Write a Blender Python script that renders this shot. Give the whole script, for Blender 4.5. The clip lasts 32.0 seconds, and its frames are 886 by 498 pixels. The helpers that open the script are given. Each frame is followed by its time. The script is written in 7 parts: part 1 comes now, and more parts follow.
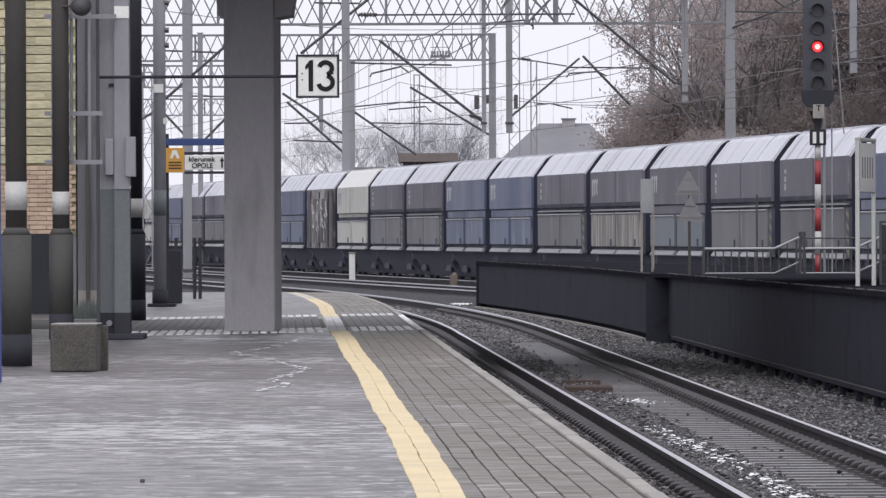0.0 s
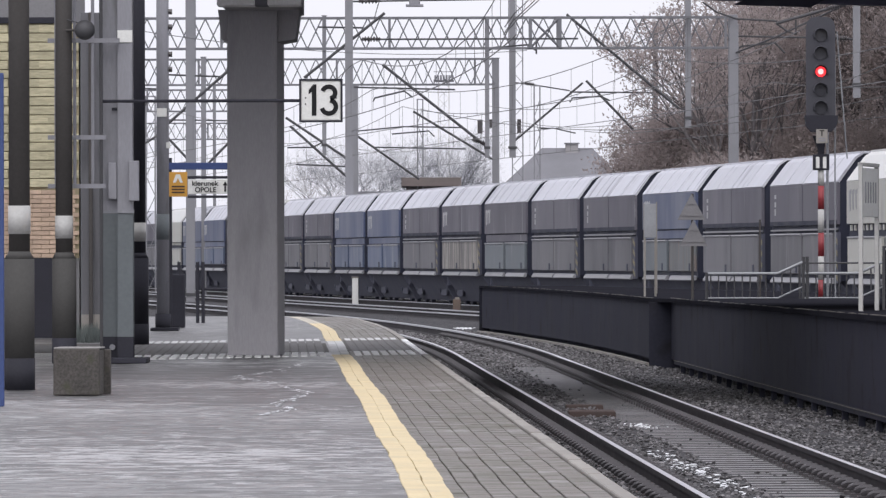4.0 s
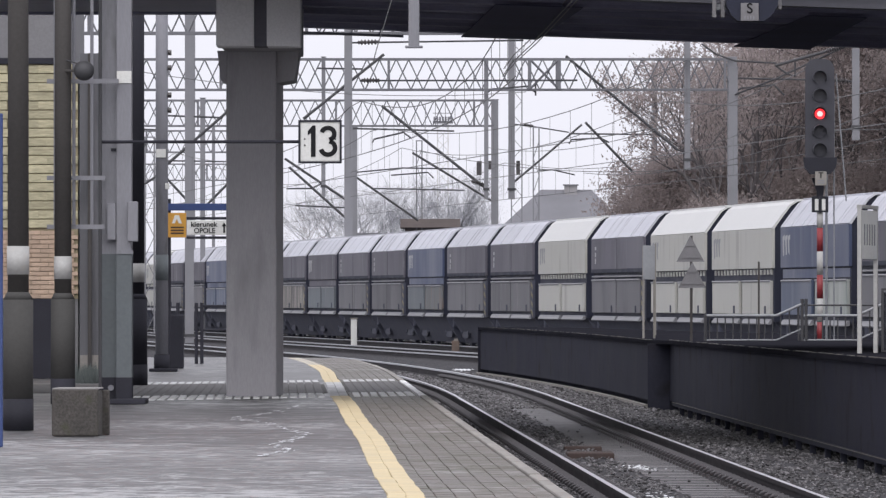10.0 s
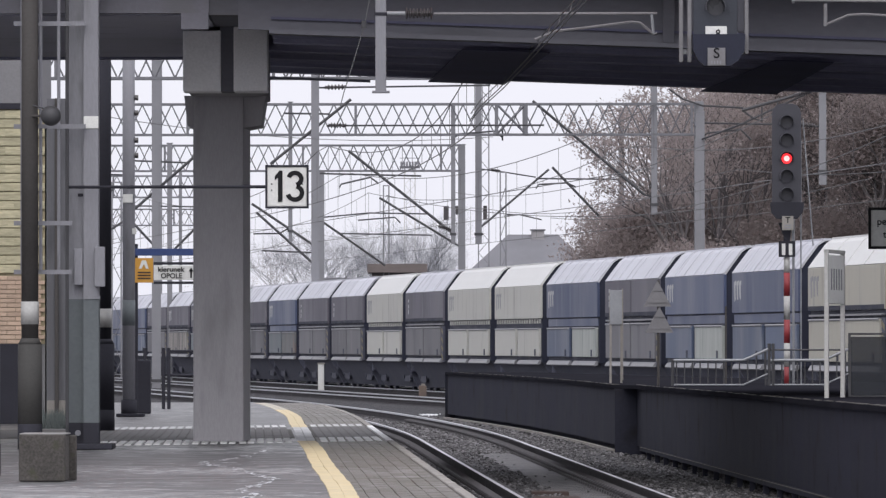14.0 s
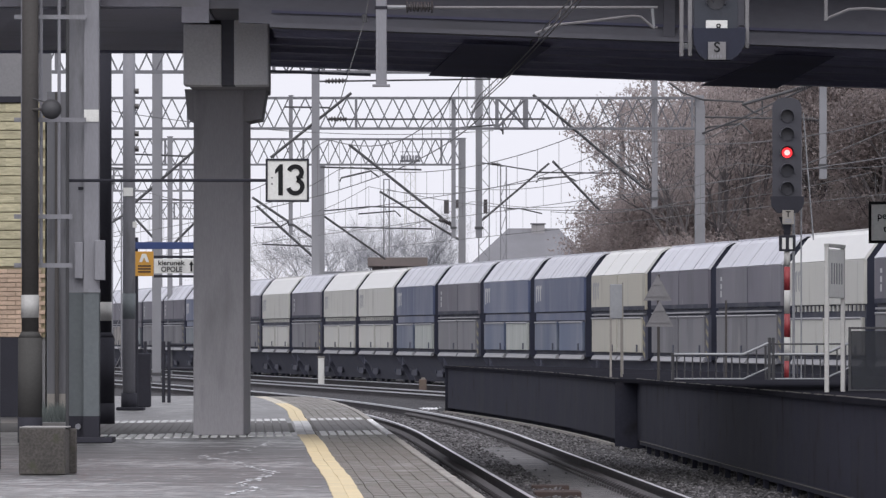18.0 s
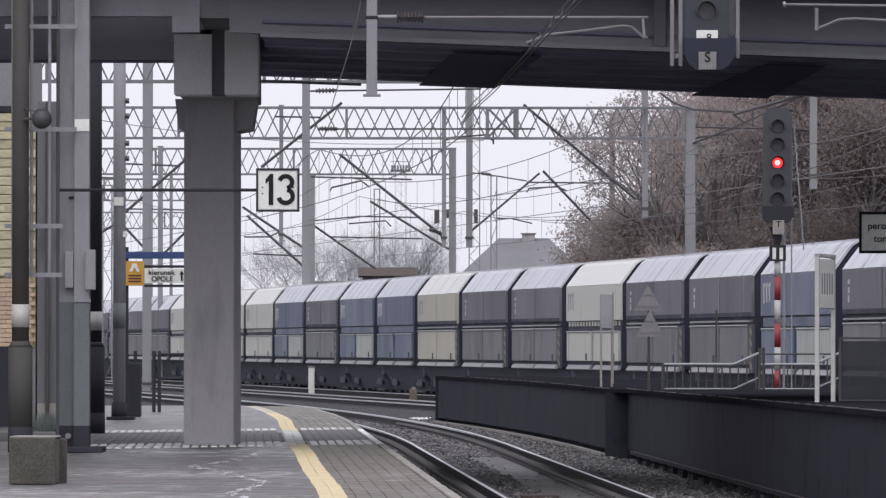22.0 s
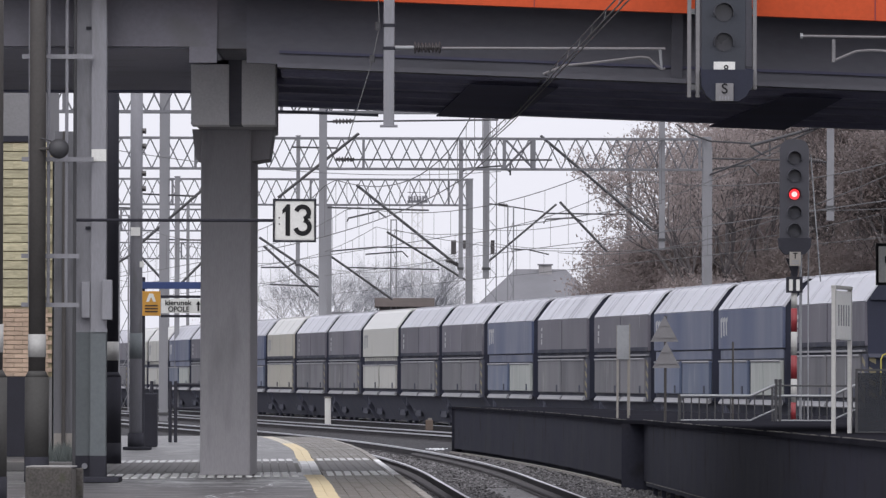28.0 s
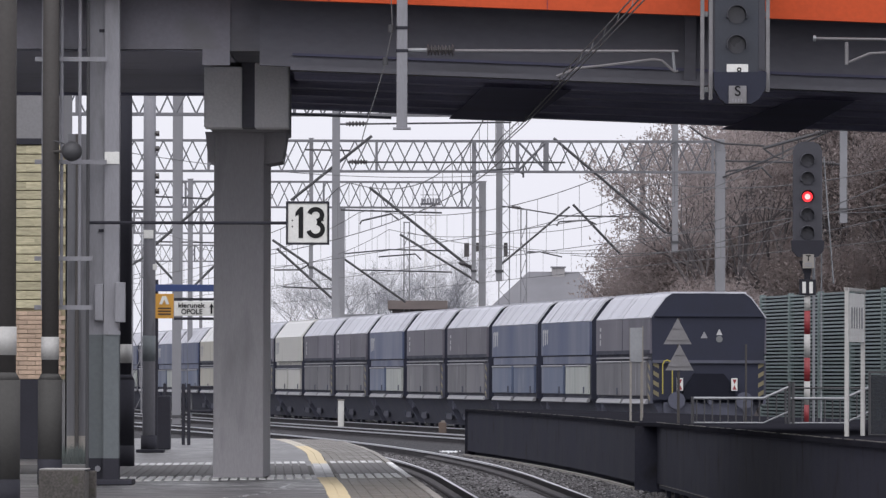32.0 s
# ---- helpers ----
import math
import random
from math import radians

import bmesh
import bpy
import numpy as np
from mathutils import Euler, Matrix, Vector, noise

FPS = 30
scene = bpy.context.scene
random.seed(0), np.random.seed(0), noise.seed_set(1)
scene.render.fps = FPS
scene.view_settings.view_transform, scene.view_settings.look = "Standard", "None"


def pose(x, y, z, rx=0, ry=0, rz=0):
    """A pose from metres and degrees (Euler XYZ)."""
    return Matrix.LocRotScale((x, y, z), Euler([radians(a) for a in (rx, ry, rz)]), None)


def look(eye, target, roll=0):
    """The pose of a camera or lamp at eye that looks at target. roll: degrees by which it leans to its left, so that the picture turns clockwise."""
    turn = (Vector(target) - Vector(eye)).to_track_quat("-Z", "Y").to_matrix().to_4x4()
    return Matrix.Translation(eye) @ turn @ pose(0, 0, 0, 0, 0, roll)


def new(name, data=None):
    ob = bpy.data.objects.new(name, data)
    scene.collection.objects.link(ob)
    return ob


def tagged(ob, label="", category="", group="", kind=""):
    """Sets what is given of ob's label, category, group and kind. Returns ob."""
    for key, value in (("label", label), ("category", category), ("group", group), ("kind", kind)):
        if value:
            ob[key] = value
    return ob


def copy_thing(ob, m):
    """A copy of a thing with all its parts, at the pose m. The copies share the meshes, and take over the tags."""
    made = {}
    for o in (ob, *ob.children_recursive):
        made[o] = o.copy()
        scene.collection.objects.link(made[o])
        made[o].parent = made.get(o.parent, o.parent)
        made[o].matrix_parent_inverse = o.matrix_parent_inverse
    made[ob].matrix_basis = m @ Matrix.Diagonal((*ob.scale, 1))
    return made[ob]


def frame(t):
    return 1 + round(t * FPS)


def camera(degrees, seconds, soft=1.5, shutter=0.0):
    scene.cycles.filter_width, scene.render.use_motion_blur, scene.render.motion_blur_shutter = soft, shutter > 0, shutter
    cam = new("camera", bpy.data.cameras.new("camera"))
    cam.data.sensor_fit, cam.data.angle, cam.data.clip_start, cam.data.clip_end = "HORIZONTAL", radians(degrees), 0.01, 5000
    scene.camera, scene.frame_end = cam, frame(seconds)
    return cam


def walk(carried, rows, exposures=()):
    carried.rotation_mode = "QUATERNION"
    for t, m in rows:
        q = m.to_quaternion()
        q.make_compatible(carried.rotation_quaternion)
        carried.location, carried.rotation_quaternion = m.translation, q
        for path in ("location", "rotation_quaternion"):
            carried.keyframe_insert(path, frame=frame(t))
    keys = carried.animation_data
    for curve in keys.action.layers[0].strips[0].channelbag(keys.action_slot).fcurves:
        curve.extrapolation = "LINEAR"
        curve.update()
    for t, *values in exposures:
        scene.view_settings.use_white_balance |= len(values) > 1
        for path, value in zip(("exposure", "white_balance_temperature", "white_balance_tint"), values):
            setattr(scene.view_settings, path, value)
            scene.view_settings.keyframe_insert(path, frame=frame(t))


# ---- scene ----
cam = camera(6.647, 32.0, 1.35)
EYE = (0.0, 0.0, 1.22)
# seconds, yaw, pitch and roll in degrees: a camera on one spot that tilts up and pans a little
TURNS = [
    (0.0, -0.0000, -0.1316, -0.203), (0.5, -0.0175, -0.1408, -0.187), (1.0, -0.0173, -0.1518, -0.172), (1.5, -0.0173, -0.1490, -0.170),
    (2.0, -0.0303, -0.1518, -0.164), (2.5, -0.0127, -0.1448, -0.162), (3.0, 0.0237, -0.1358, -0.160), (3.5, 0.0574, -0.0590, -0.147),
    (4.0, 0.0226, 0.0520, -0.130), (4.5, 0.0366, 0.1476, -0.118), (6.5, 0.0362, 0.2086, -0.054), (7.0, 0.0240, 0.2036, -0.059),
    (7.5, 0.0233, 0.2151, -0.060), (8.0, 0.0208, 0.2155, -0.059), (8.5, 0.0234, 0.2661, -0.053), (9.0, 0.0375, 0.3048, -0.037),
    (9.5, 0.0237, 0.3048, -0.023), (10.0, 0.0137, 0.3629, -0.011), (10.5, -0.0418, 0.4458, 0.000), (11.0, -0.1062, 0.5190, 0.000),
    (11.5, -0.1392, 0.5740, -0.003), (12.0, -0.1385, 0.6146, -0.012), (12.5, -0.1645, 0.6366, -0.026), (13.0, -0.1841, 0.6568, -0.040),
    (13.5, -0.2352, 0.6890, -0.051), (14.0, -0.2342, 0.7002, -0.057), (14.5, -0.2526, 0.7041, -0.062), (16.5, -0.2198, 0.6620, -0.022),
    (17.0, -0.2439, 0.6588, -0.017), (17.5, -0.2374, 0.6552, -0.009), (18.0, -0.2321, 0.6534, 0.001), (18.5, -0.2545, 0.6407, 0.011),
    (19.0, -0.2707, 0.6338, 0.019), (19.5, -0.2619, 0.6222, 0.028), (20.0, -0.2619, 0.6229, 0.038), (20.5, -0.2375, 0.6267, 0.047),
    (21.0, -0.2507, 0.6557, 0.050), (21.5, -0.2990, 0.7117, 0.047), (22.0, -0.3042, 0.7270, 0.040), (22.5, -0.3413, 0.7472, 0.038),
    (23.0, -0.3248, 0.7452, 0.046), (23.5, -0.2433, 0.7691, 0.053), (24.0, -0.2042, 0.7903, 0.061), (24.5, -0.1648, 0.8006, 0.066),
    (26.5, -0.1860, 0.8233, 0.124), (27.0, -0.1851, 0.8552, 0.141), (27.5, -0.1727, 0.9085, 0.156), (28.0, -0.1784, 0.9584, 0.171),
    (28.5, -0.1460, 0.9835, 0.178), (29.0, -0.1133, 0.9864, 0.175), (29.5, -0.1044, 0.9984, 0.171), (30.0, -0.1245, 1.0100, 0.164),
    (30.5, -0.1182, 1.0028, 0.159), (31.0, -0.0985, 1.0035, 0.158), (31.5, -0.0825, 0.9941, 0.155), (32.0, -0.0800, 0.9769, 0.157),
]
walk(cam, [(t, pose(*EYE, 90 + p, 0, yaw) @ pose(0, 0, 0, 0, 0, r)) for t, yaw, p, r in TURNS],
     [(0.0, 0.10), (4.0, 0.10), (8.0, 0.08), (13.0, 0.05), (20.0, 0.02), (32.0, 0.0)])

# ---- light: an overcast winter day ----
world = bpy.data.worlds.new("world")
scene.world = world
world.use_nodes = True
wn, wl = world.node_tree.nodes, world.node_tree.links
sky = wn.new("ShaderNodeTexSky")
sky.sky_type, sky.sun_disc = "NISHITA", False
sky.sun_elevation, sky.sun_rotation = radians(46), radians(188)
sky.air_density, sky.dust_density, sky.ozone_density = 1.0, 4.0, 1.0
grey = wn.new("ShaderNodeHueSaturation")
grey.inputs["Saturation"].default_value = 0.10
wl.new(sky.outputs[0], grey.inputs["Color"])
cloud = wn.new("ShaderNodeMix")
cloud.data_type = "RGBA"
cloud.inputs[0].default_value = 0.75
cloud.inputs[7].default_value = (8.3, 8.28, 9.15, 1)
wl.new(grey.outputs[0], cloud.inputs[6])
wl.new(cloud.outputs[2], wn["Background"].inputs["Color"])
wn["Background"].inputs["Strength"].default_value = 0.132
sun = new("sun", bpy.data.lights.new("sun", "SUN"))
sun.data.energy, sun.data.angle, sun.data.color = 0.95, radians(60), (1.0, 0.97, 0.95)
sun.matrix_world = look((-12, -86, 90), (0, 0, 0))


# ---- materials ----
def material(name, col, rough=0.7, metal=0.0, var=0.15, scale=2.0, grain=40.0, bump=0.15, stain=None, amount=0.0, stretch=(1, 1, 1), rnd=0.0, spec=0.5, fine=0.06, sharp=0.18):
    """A surface with large and fine variation; stain: a second colour in streaks or patches; rnd: change from thing to thing."""
    m = bpy.data.materials.new(name)
    m.use_nodes = True
    n, l = m.node_tree.nodes, m.node_tree.links
    bsdf = n["Principled BSDF"]
    bsdf.inputs["Metallic"].default_value = metal
    bsdf.inputs["Specular IOR Level"].default_value = spec
    co = n.new("ShaderNodeTexCoord")
    mp = n.new("ShaderNodeMapping")
    mp.inputs["Scale"].default_value = stretch
    info = n.new("ShaderNodeObjectInfo")
    add = n.new("ShaderNodeVectorMath")
    add.operation = "MULTIPLY_ADD"
    add.inputs[1].default_value = (37.0, 53.0, 19.0)
    l.new(info.outputs["Random"], add.inputs[0])
    l.new(co.outputs["Object"], add.inputs[2])
    l.new(add.outputs[0], mp.inputs["Vector"])
    big, small = n.new("ShaderNodeTexNoise"), n.new("ShaderNodeTexNoise")
    for tex, s, d in ((big, scale, 5.0), (small, grain, 3.0)):
        tex.inputs["Scale"].default_value, tex.inputs["Detail"].default_value = s, d
        l.new(mp.outputs[0], tex.inputs["Vector"])
    hsv = n.new("ShaderNodeHueSaturation")
    hsv.inputs["Color"].default_value = (*col, 1)
    rng = n.new("ShaderNodeMapRange")
    rng.inputs[1].default_value, rng.inputs[2].default_value = 0.25, 0.75
    rng.inputs[3].default_value, rng.inputs[4].default_value = 1 - var, 1 + var
    l.new(big.outputs["Fac"], rng.inputs[0])
    r2 = n.new("ShaderNodeMapRange")
    r2.inputs[1].default_value, r2.inputs[2].default_value = 0.3, 0.7
    r2.inputs[3].default_value, r2.inputs[4].default_value = 1 - fine, 1 + fine
    l.new(small.outputs["Fac"], r2.inputs[0])
    mul = n.new("ShaderNodeMath")
    mul.operation = "MULTIPLY"
    l.new(rng.outputs[0], mul.inputs[0])
    l.new(r2.outputs[0], mul.inputs[1])
    value = mul
    if rnd:
        r3 = n.new("ShaderNodeMapRange")
        r3.inputs[3].default_value, r3.inputs[4].default_value = 1 - rnd, 1 + rnd
        l.new(info.outputs["Random"], r3.inputs[0])
        value = n.new("ShaderNodeMath")
        value.operation = "MULTIPLY"
        l.new(mul.outputs[0], value.inputs[0])
        l.new(r3.outputs[0], value.inputs[1])
    l.new(value.outputs[0], hsv.inputs["Value"])
    out = hsv.outputs[0]
    if stain:
        tex = n.new("ShaderNodeTexNoise")
        tex.inputs["Scale"].default_value, tex.inputs["Detail"].default_value = scale * 2.3, 6.0
        l.new(mp.outputs[0], tex.inputs["Vector"])
        edge = n.new("ShaderNodeMapRange")
        edge.inputs[1].default_value, edge.inputs[2].default_value = 0.71 - sharp / 2 - amount, 0.71 + sharp / 2 - amount
        l.new(tex.outputs["Fac"], edge.inputs[0])
        mix = n.new("ShaderNodeMix")
        mix.data_type = "RGBA"
        mix.inputs[7].default_value = (*stain, 1)
        l.new(edge.outputs[0], mix.inputs[0])
        l.new(out, mix.inputs[6])
        out = mix.outputs[2]
    l.new(out, bsdf.inputs["Base Color"])
    rr = n.new("ShaderNodeMapRange")
    rr.inputs[1].default_value, rr.inputs[2].default_value = 0.3, 0.7
    rr.inputs[3].default_value, rr.inputs[4].default_value = max(0.03, rough - 0.12), min(1, rough + 0.12)
    l.new(big.outputs["Fac"], rr.inputs[0])
    l.new(rr.outputs[0], bsdf.inputs["Roughness"])
    if bump:
        b = n.new("ShaderNodeBump")
        b.inputs["Strength"].default_value, b.inputs["Distance"].default_value = bump, 0.01
        l.new(small.outputs["Fac"], b.inputs["Height"])
        l.new(b.outputs[0], bsdf.inputs["Normal"])
    return m


def lamp_material(name, col, power):
    m = bpy.data.materials.new(name)
    m.use_nodes = True
    bsdf = m.node_tree.nodes["Principled BSDF"]
    bsdf.inputs["Base Color"].default_value = (*col, 1)
    bsdf.inputs["Emission Color"].default_value = (*col, 1)
    bsdf.inputs["Emission Strength"].default_value = power
    return m


def by_island(m, lo, hi):
    """Lets every loose piece of a heap have its own lightness."""
    n, l = m.node_tree.nodes, m.node_tree.links
    bsdf = n["Principled BSDF"]
    src = bsdf.inputs["Base Color"].links[0].from_socket
    geo = n.new("ShaderNodeNewGeometry")
    r = n.new("ShaderNodeMapRange")
    r.inputs[3].default_value, r.inputs[4].default_value = lo, hi
    l.new(geo.outputs["Random Per Island"], r.inputs[0])
    h = n.new("ShaderNodeHueSaturation")
    l.new(r.outputs[0], h.inputs["Value"])
    l.new(src, h.inputs["Color"])
    l.new(h.outputs[0], bsdf.inputs["Base Color"])
    return m


def let_through(m, col, share):
    """Thin leaves pass part of the light on to those behind."""
    n, l = m.node_tree.nodes, m.node_tree.links
    tr, mix = n.new("ShaderNodeBsdfTranslucent"), n.new("ShaderNodeMixShader")
    tr.inputs["Color"].default_value = (*col, 1)
    mix.inputs[0].default_value = share
    l.new(n["Principled BSDF"].outputs[0], mix.inputs[1])
    l.new(tr.outputs[0], mix.inputs[2])
    l.new(mix.outputs[0], n["Material Output"].inputs["Surface"])
    return m


def overlay(m, col, scale, level, soft, mask_scale=0.1, mask=0.5, stretch=(1, 1, 1), near=None):
    """A further coat in fine patches that gather in large areas: frost, damp, moss."""
    n, l = m.node_tree.nodes, m.node_tree.links
    bsdf = n["Principled BSDF"]
    src = bsdf.inputs["Base Color"].links[0].from_socket
    co, mp = n.new("ShaderNodeTexCoord"), n.new("ShaderNodeMapping")
    mp.inputs["Scale"].default_value = stretch
    mp.inputs["Location"].default_value = (scale, 3.0 * scale, 0)
    info, shift = n.new("ShaderNodeObjectInfo"), n.new("ShaderNodeVectorMath")
    shift.operation = "MULTIPLY_ADD"
    shift.inputs[1].default_value = (41.0, 29.0, 17.0)
    l.new(info.outputs["Random"], shift.inputs[0])
    l.new(co.outputs["Object"], shift.inputs[2])
    l.new(shift.outputs[0], mp.inputs["Vector"])
    fine_, area = n.new("ShaderNodeTexNoise"), n.new("ShaderNodeTexNoise")
    fine_.inputs["Scale"].default_value, fine_.inputs["Detail"].default_value = scale, 7.0
    fine_.inputs["Roughness"].default_value = 0.65
    area.inputs["Scale"].default_value, area.inputs["Detail"].default_value = mask_scale, 3.0
    for t in (fine_, area):
        l.new(mp.outputs[0], t.inputs["Vector"])
    add = n.new("ShaderNodeMath")
    add.operation = "MULTIPLY_ADD"
    add.inputs[1].default_value = mask
    l.new(area.outputs["Fac"], add.inputs[0])
    l.new(fine_.outputs["Fac"], add.inputs[2])
    if near:
        # the coat thins out along the platform
        sep, ramp, more = n.new("ShaderNodeSeparateXYZ"), n.new("ShaderNodeMapRange"), n.new("ShaderNodeMath")
        l.new(co.outputs["Object"], sep.inputs[0])
        l.new(sep.outputs[1], ramp.inputs[0])
        ramp.inputs[1].default_value, ramp.inputs[2].default_value = near[0], near[1]
        ramp.inputs[3].default_value, ramp.inputs[4].default_value = near[2], 0.0
        l.new(add.outputs[0], more.inputs[0])
        l.new(ramp.outputs[0], more.inputs[1])
        add = more
    edge = n.new("ShaderNodeMapRange")
    edge.inputs[1].default_value, edge.inputs[2].default_value = level + 0.5 * mask - soft, level + 0.5 * mask + soft
    l.new(add.outputs[0], edge.inputs[0])
    mix = n.new("ShaderNodeMix")
    mix.data_type = "RGBA"
    mix.inputs[7].default_value = (*col, 1)
    l.new(edge.outputs[0], mix.inputs[0])
    l.new(src, mix.inputs[6])
    l.new(mix.outputs[2], bsdf.inputs["Base Color"])
    return m


ASPHALT = material("asphalt", (0.090, 0.089, 0.092), 0.45, var=0.2, scale=1.6, grain=9, bump=0.5, fine=0.25)
overlay(ASPHALT, (0.20, 0.20, 0.205), 4.0, 0.585, 0.035, 0.09, 0.7, near=(44, 72, 0.10))
overlay(ASPHALT, (0.085, 0.083, 0.085), 5.0, 0.585, 0.035, 0.2, 0.4)
overlay(ASPHALT, (0.40, 0.40, 0.41), 5.0, 0.63, 0.018, 0.13, 0.55, near=(42, 70, 0.085))
SHELTERED = material("sheltered_paving", (0.105, 0.10, 0.10), 0.7, var=0.2, scale=1.2, grain=20, bump=0.2)
SETT = material("sett", (0.178, 0.161, 0.149), 0.6, var=0.28, scale=0.9, grain=30, rnd=0.12, bump=0.3, stain=(0.12, 0.115, 0.09), amount=0.08)
overlay(SETT, (0.10, 0.096, 0.072), 2.2, 0.57, 0.09, 0.4, 0.4)
overlay(SETT, (0.29, 0.275, 0.268), 2.6, 0.635, 0.05, 0.3, 0.5)
CREAM_TILE = material("faded_tile", (0.50, 0.46, 0.385), 0.65, var=0.12, scale=1.5, rnd=0.08)
JOINT = material("joint_sand", (0.08, 0.075, 0.07), 0.9, var=0.2, scale=3)
KERB = material("kerb", (0.28, 0.262, 0.242), 0.7, var=0.15, scale=1.2, grain=30, rnd=0.1)
YELLOW = material("yellow_tile", (0.66, 0.545, 0.335), 0.65, var=0.1, scale=1.5, grain=40, rnd=0.05, stain=(0.55, 0.48, 0.34), amount=0.02)
BAR_PAINT = material("worn_bar_paint", (0.56, 0.56, 0.565), 0.7, var=0.15, scale=2, rnd=0.15, stain=(0.3, 0.3, 0.3), amount=0.08)
WHITE_TILE = material("white_tile", (0.78, 0.78, 0.78), 0.6, var=0.12, scale=2, rnd=0.12, stain=(0.4, 0.4, 0.4), amount=0.06)
CONCRETE = material("concrete", (0.30, 0.29, 0.285), 0.85, var=0.15, scale=1.2, grain=50, bump=0.3, stain=(0.17, 0.17, 0.15), amount=0.05)
OLD_CONCRETE = material("old_concrete", (0.082, 0.075, 0.070), 0.9, var=0.3, scale=4, grain=45, bump=0.5, fine=0.3, stain=(0.07, 0.07, 0.05), amount=0.06)
PIER = material("pier_paint", (0.36, 0.35, 0.368), 0.75, var=0.08, scale=0.7, grain=40, bump=0.15, stain=(0.26, 0.255, 0.265), amount=0.04, stretch=(2, 2, 0.4))
PIER_LIGHT = material("pier_cap_paint", (0.80, 0.79, 0.80), 0.75, var=0.08, scale=1.0, grain=40, bump=0.15)
DECK_PAINT = material("deck_paint", (0.124, 0.124, 0.146), 0.8, var=0.1, scale=0.5, grain=20, stain=(0.09, 0.09, 0.1), amount=0.05, stretch=(0.4, 1, 1))
# land span: lighter copies of the deck paint, soffit lifted to offset its shade
SOFFIT_LIFTED = material("lifted_soffit_tone", (0.40, 0.40, 0.47), 0.85, var=0.12, scale=0.5, grain=20, stain=(0.30, 0.30, 0.34), amount=0.04)
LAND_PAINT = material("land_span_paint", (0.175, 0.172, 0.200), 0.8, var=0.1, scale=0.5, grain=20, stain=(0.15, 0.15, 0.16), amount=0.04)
# bluish steel lightened to make up for missing light under the deck
UNDERSIDE = material("underside_steel", (0.26, 0.26, 0.36), 0.85, var=0.3, scale=0.8, grain=20)
GUARD = material("sooted_guard_plate", (0.10, 0.10, 0.15), 0.9, spec=0.1, var=0.2, scale=0.6, grain=20)
ORANGE = material("orange_paint", (0.58, 0.085, 0.026), 0.55, spec=0.25, var=0.08, scale=0.6, grain=20, bump=0.05)
RAIL_STEEL = material("rail_steel", (0.042, 0.039, 0.043), 0.8, spec=0.15, var=0.2, scale=2, grain=30)
RAIL_TOP = material("polished_rail", (0.47, 0.47, 0.50), 0.45, 0.35, var=0.08, scale=2, bump=0)
SLEEPER = material("sleeper_concrete", (0.25, 0.243, 0.25), 0.85, var=0.25, scale=3, rnd=0.18, stain=(0.09, 0.085, 0.075), amount=0.08)
BALLAST_BED = material("ballast_bed", (0.066, 0.065, 0.070), 0.95, spec=0.08, var=0.4, scale=6, grain=30, bump=1.0, fine=0.4, stain=(0.13, 0.13, 0.135), amount=0.05)
STONE = material("ballast_stone", (0.10, 0.096, 0.10), 0.9, var=0.35, scale=3, grain=20, fine=0.3)
by_island(STONE, 0.4, 2.1)
FROST = material("old_snow", (0.78, 0.79, 0.82), 0.7, var=0.1, scale=8)
GROUND = material("yard_ground", (0.078, 0.077, 0.086), 0.95, spec=0.08, var=0.3, scale=0.3, grain=8, bump=0.6, fine=0.2, stain=(0.10, 0.10, 0.07), amount=0.05)
SLAB_DARK = material("dark_slab", (0.024, 0.024, 0.03), 0.98, spec=0.0, var=0.25, scale=0.6, grain=20)
WALL_DARK = material("dark_panel", (0.034, 0.035, 0.049), 0.9, spec=0.08, var=0.2, scale=0.8, grain=20, stain=(0.022, 0.02, 0.022), amount=0.05)
POST_GREY = material("post_paint", (0.078, 0.073, 0.071), 0.8, spec=0.2, var=0.12, scale=2, grain=30)
POST_LOW = material("post_base_paint", (0.078, 0.076, 0.074), 0.85, spec=0.2, var=0.15, scale=2, grain=30)
BLACK = material("black_paint", (0.036, 0.036, 0.046), 0.8, spec=0.2, var=0.2, scale=2)
WHITE = material("white_paint", (0.46, 0.455, 0.445), 0.6, var=0.08, scale=3, stain=(0.5, 0.48, 0.44), amount=0.03)
MAST = material("mast_paint", (0.248, 0.248, 0.275), 0.6, var=0.1, scale=1, grain=25, stain=(0.17, 0.17, 0.18), amount=0.05, stretch=(2, 2, 0.5))
MAST_LOW = material("mast_low_paint", (0.12, 0.135, 0.145), 0.65, var=0.12, scale=1, grain=25)
GALV = material("galvanised_steel", (0.30, 0.31, 0.33), 0.55, 0.3, var=0.12, scale=2, grain=25)
DARK_STEEL = material("dark_steel", (0.07, 0.07, 0.076), 0.6, 0.2, var=0.15, scale=2)
LATTICE = material("gantry_steel", (0.18, 0.182, 0.20), 0.65, 0.2, var=0.15, scale=1)
TRI_GREY = material("dull_board", (0.20, 0.195, 0.205), 0.7, var=0.15, scale=4)
CLIP = material("spring_clip", (0.07, 0.065, 0.07), 0.5, 0.3, var=0.2, scale=3)
FAR_STEEL = material("far_mast_steel", (0.235, 0.236, 0.256), 0.65, 0.1, var=0.12, scale=1)
WIRE = material("wire_copper", (0.14, 0.14, 0.145), 0.6, 0.4, var=0.1)
PORCELAIN = material("insulator_brown", (0.06, 0.054, 0.057), 0.3, var=0.1)
BLUE_SIGN = material("blue_enamel", (0.035, 0.062, 0.185), 0.45, var=0.06)
ORANGE_SIGN = material("orange_enamel", (0.58, 0.30, 0.05), 0.5, var=0.06)
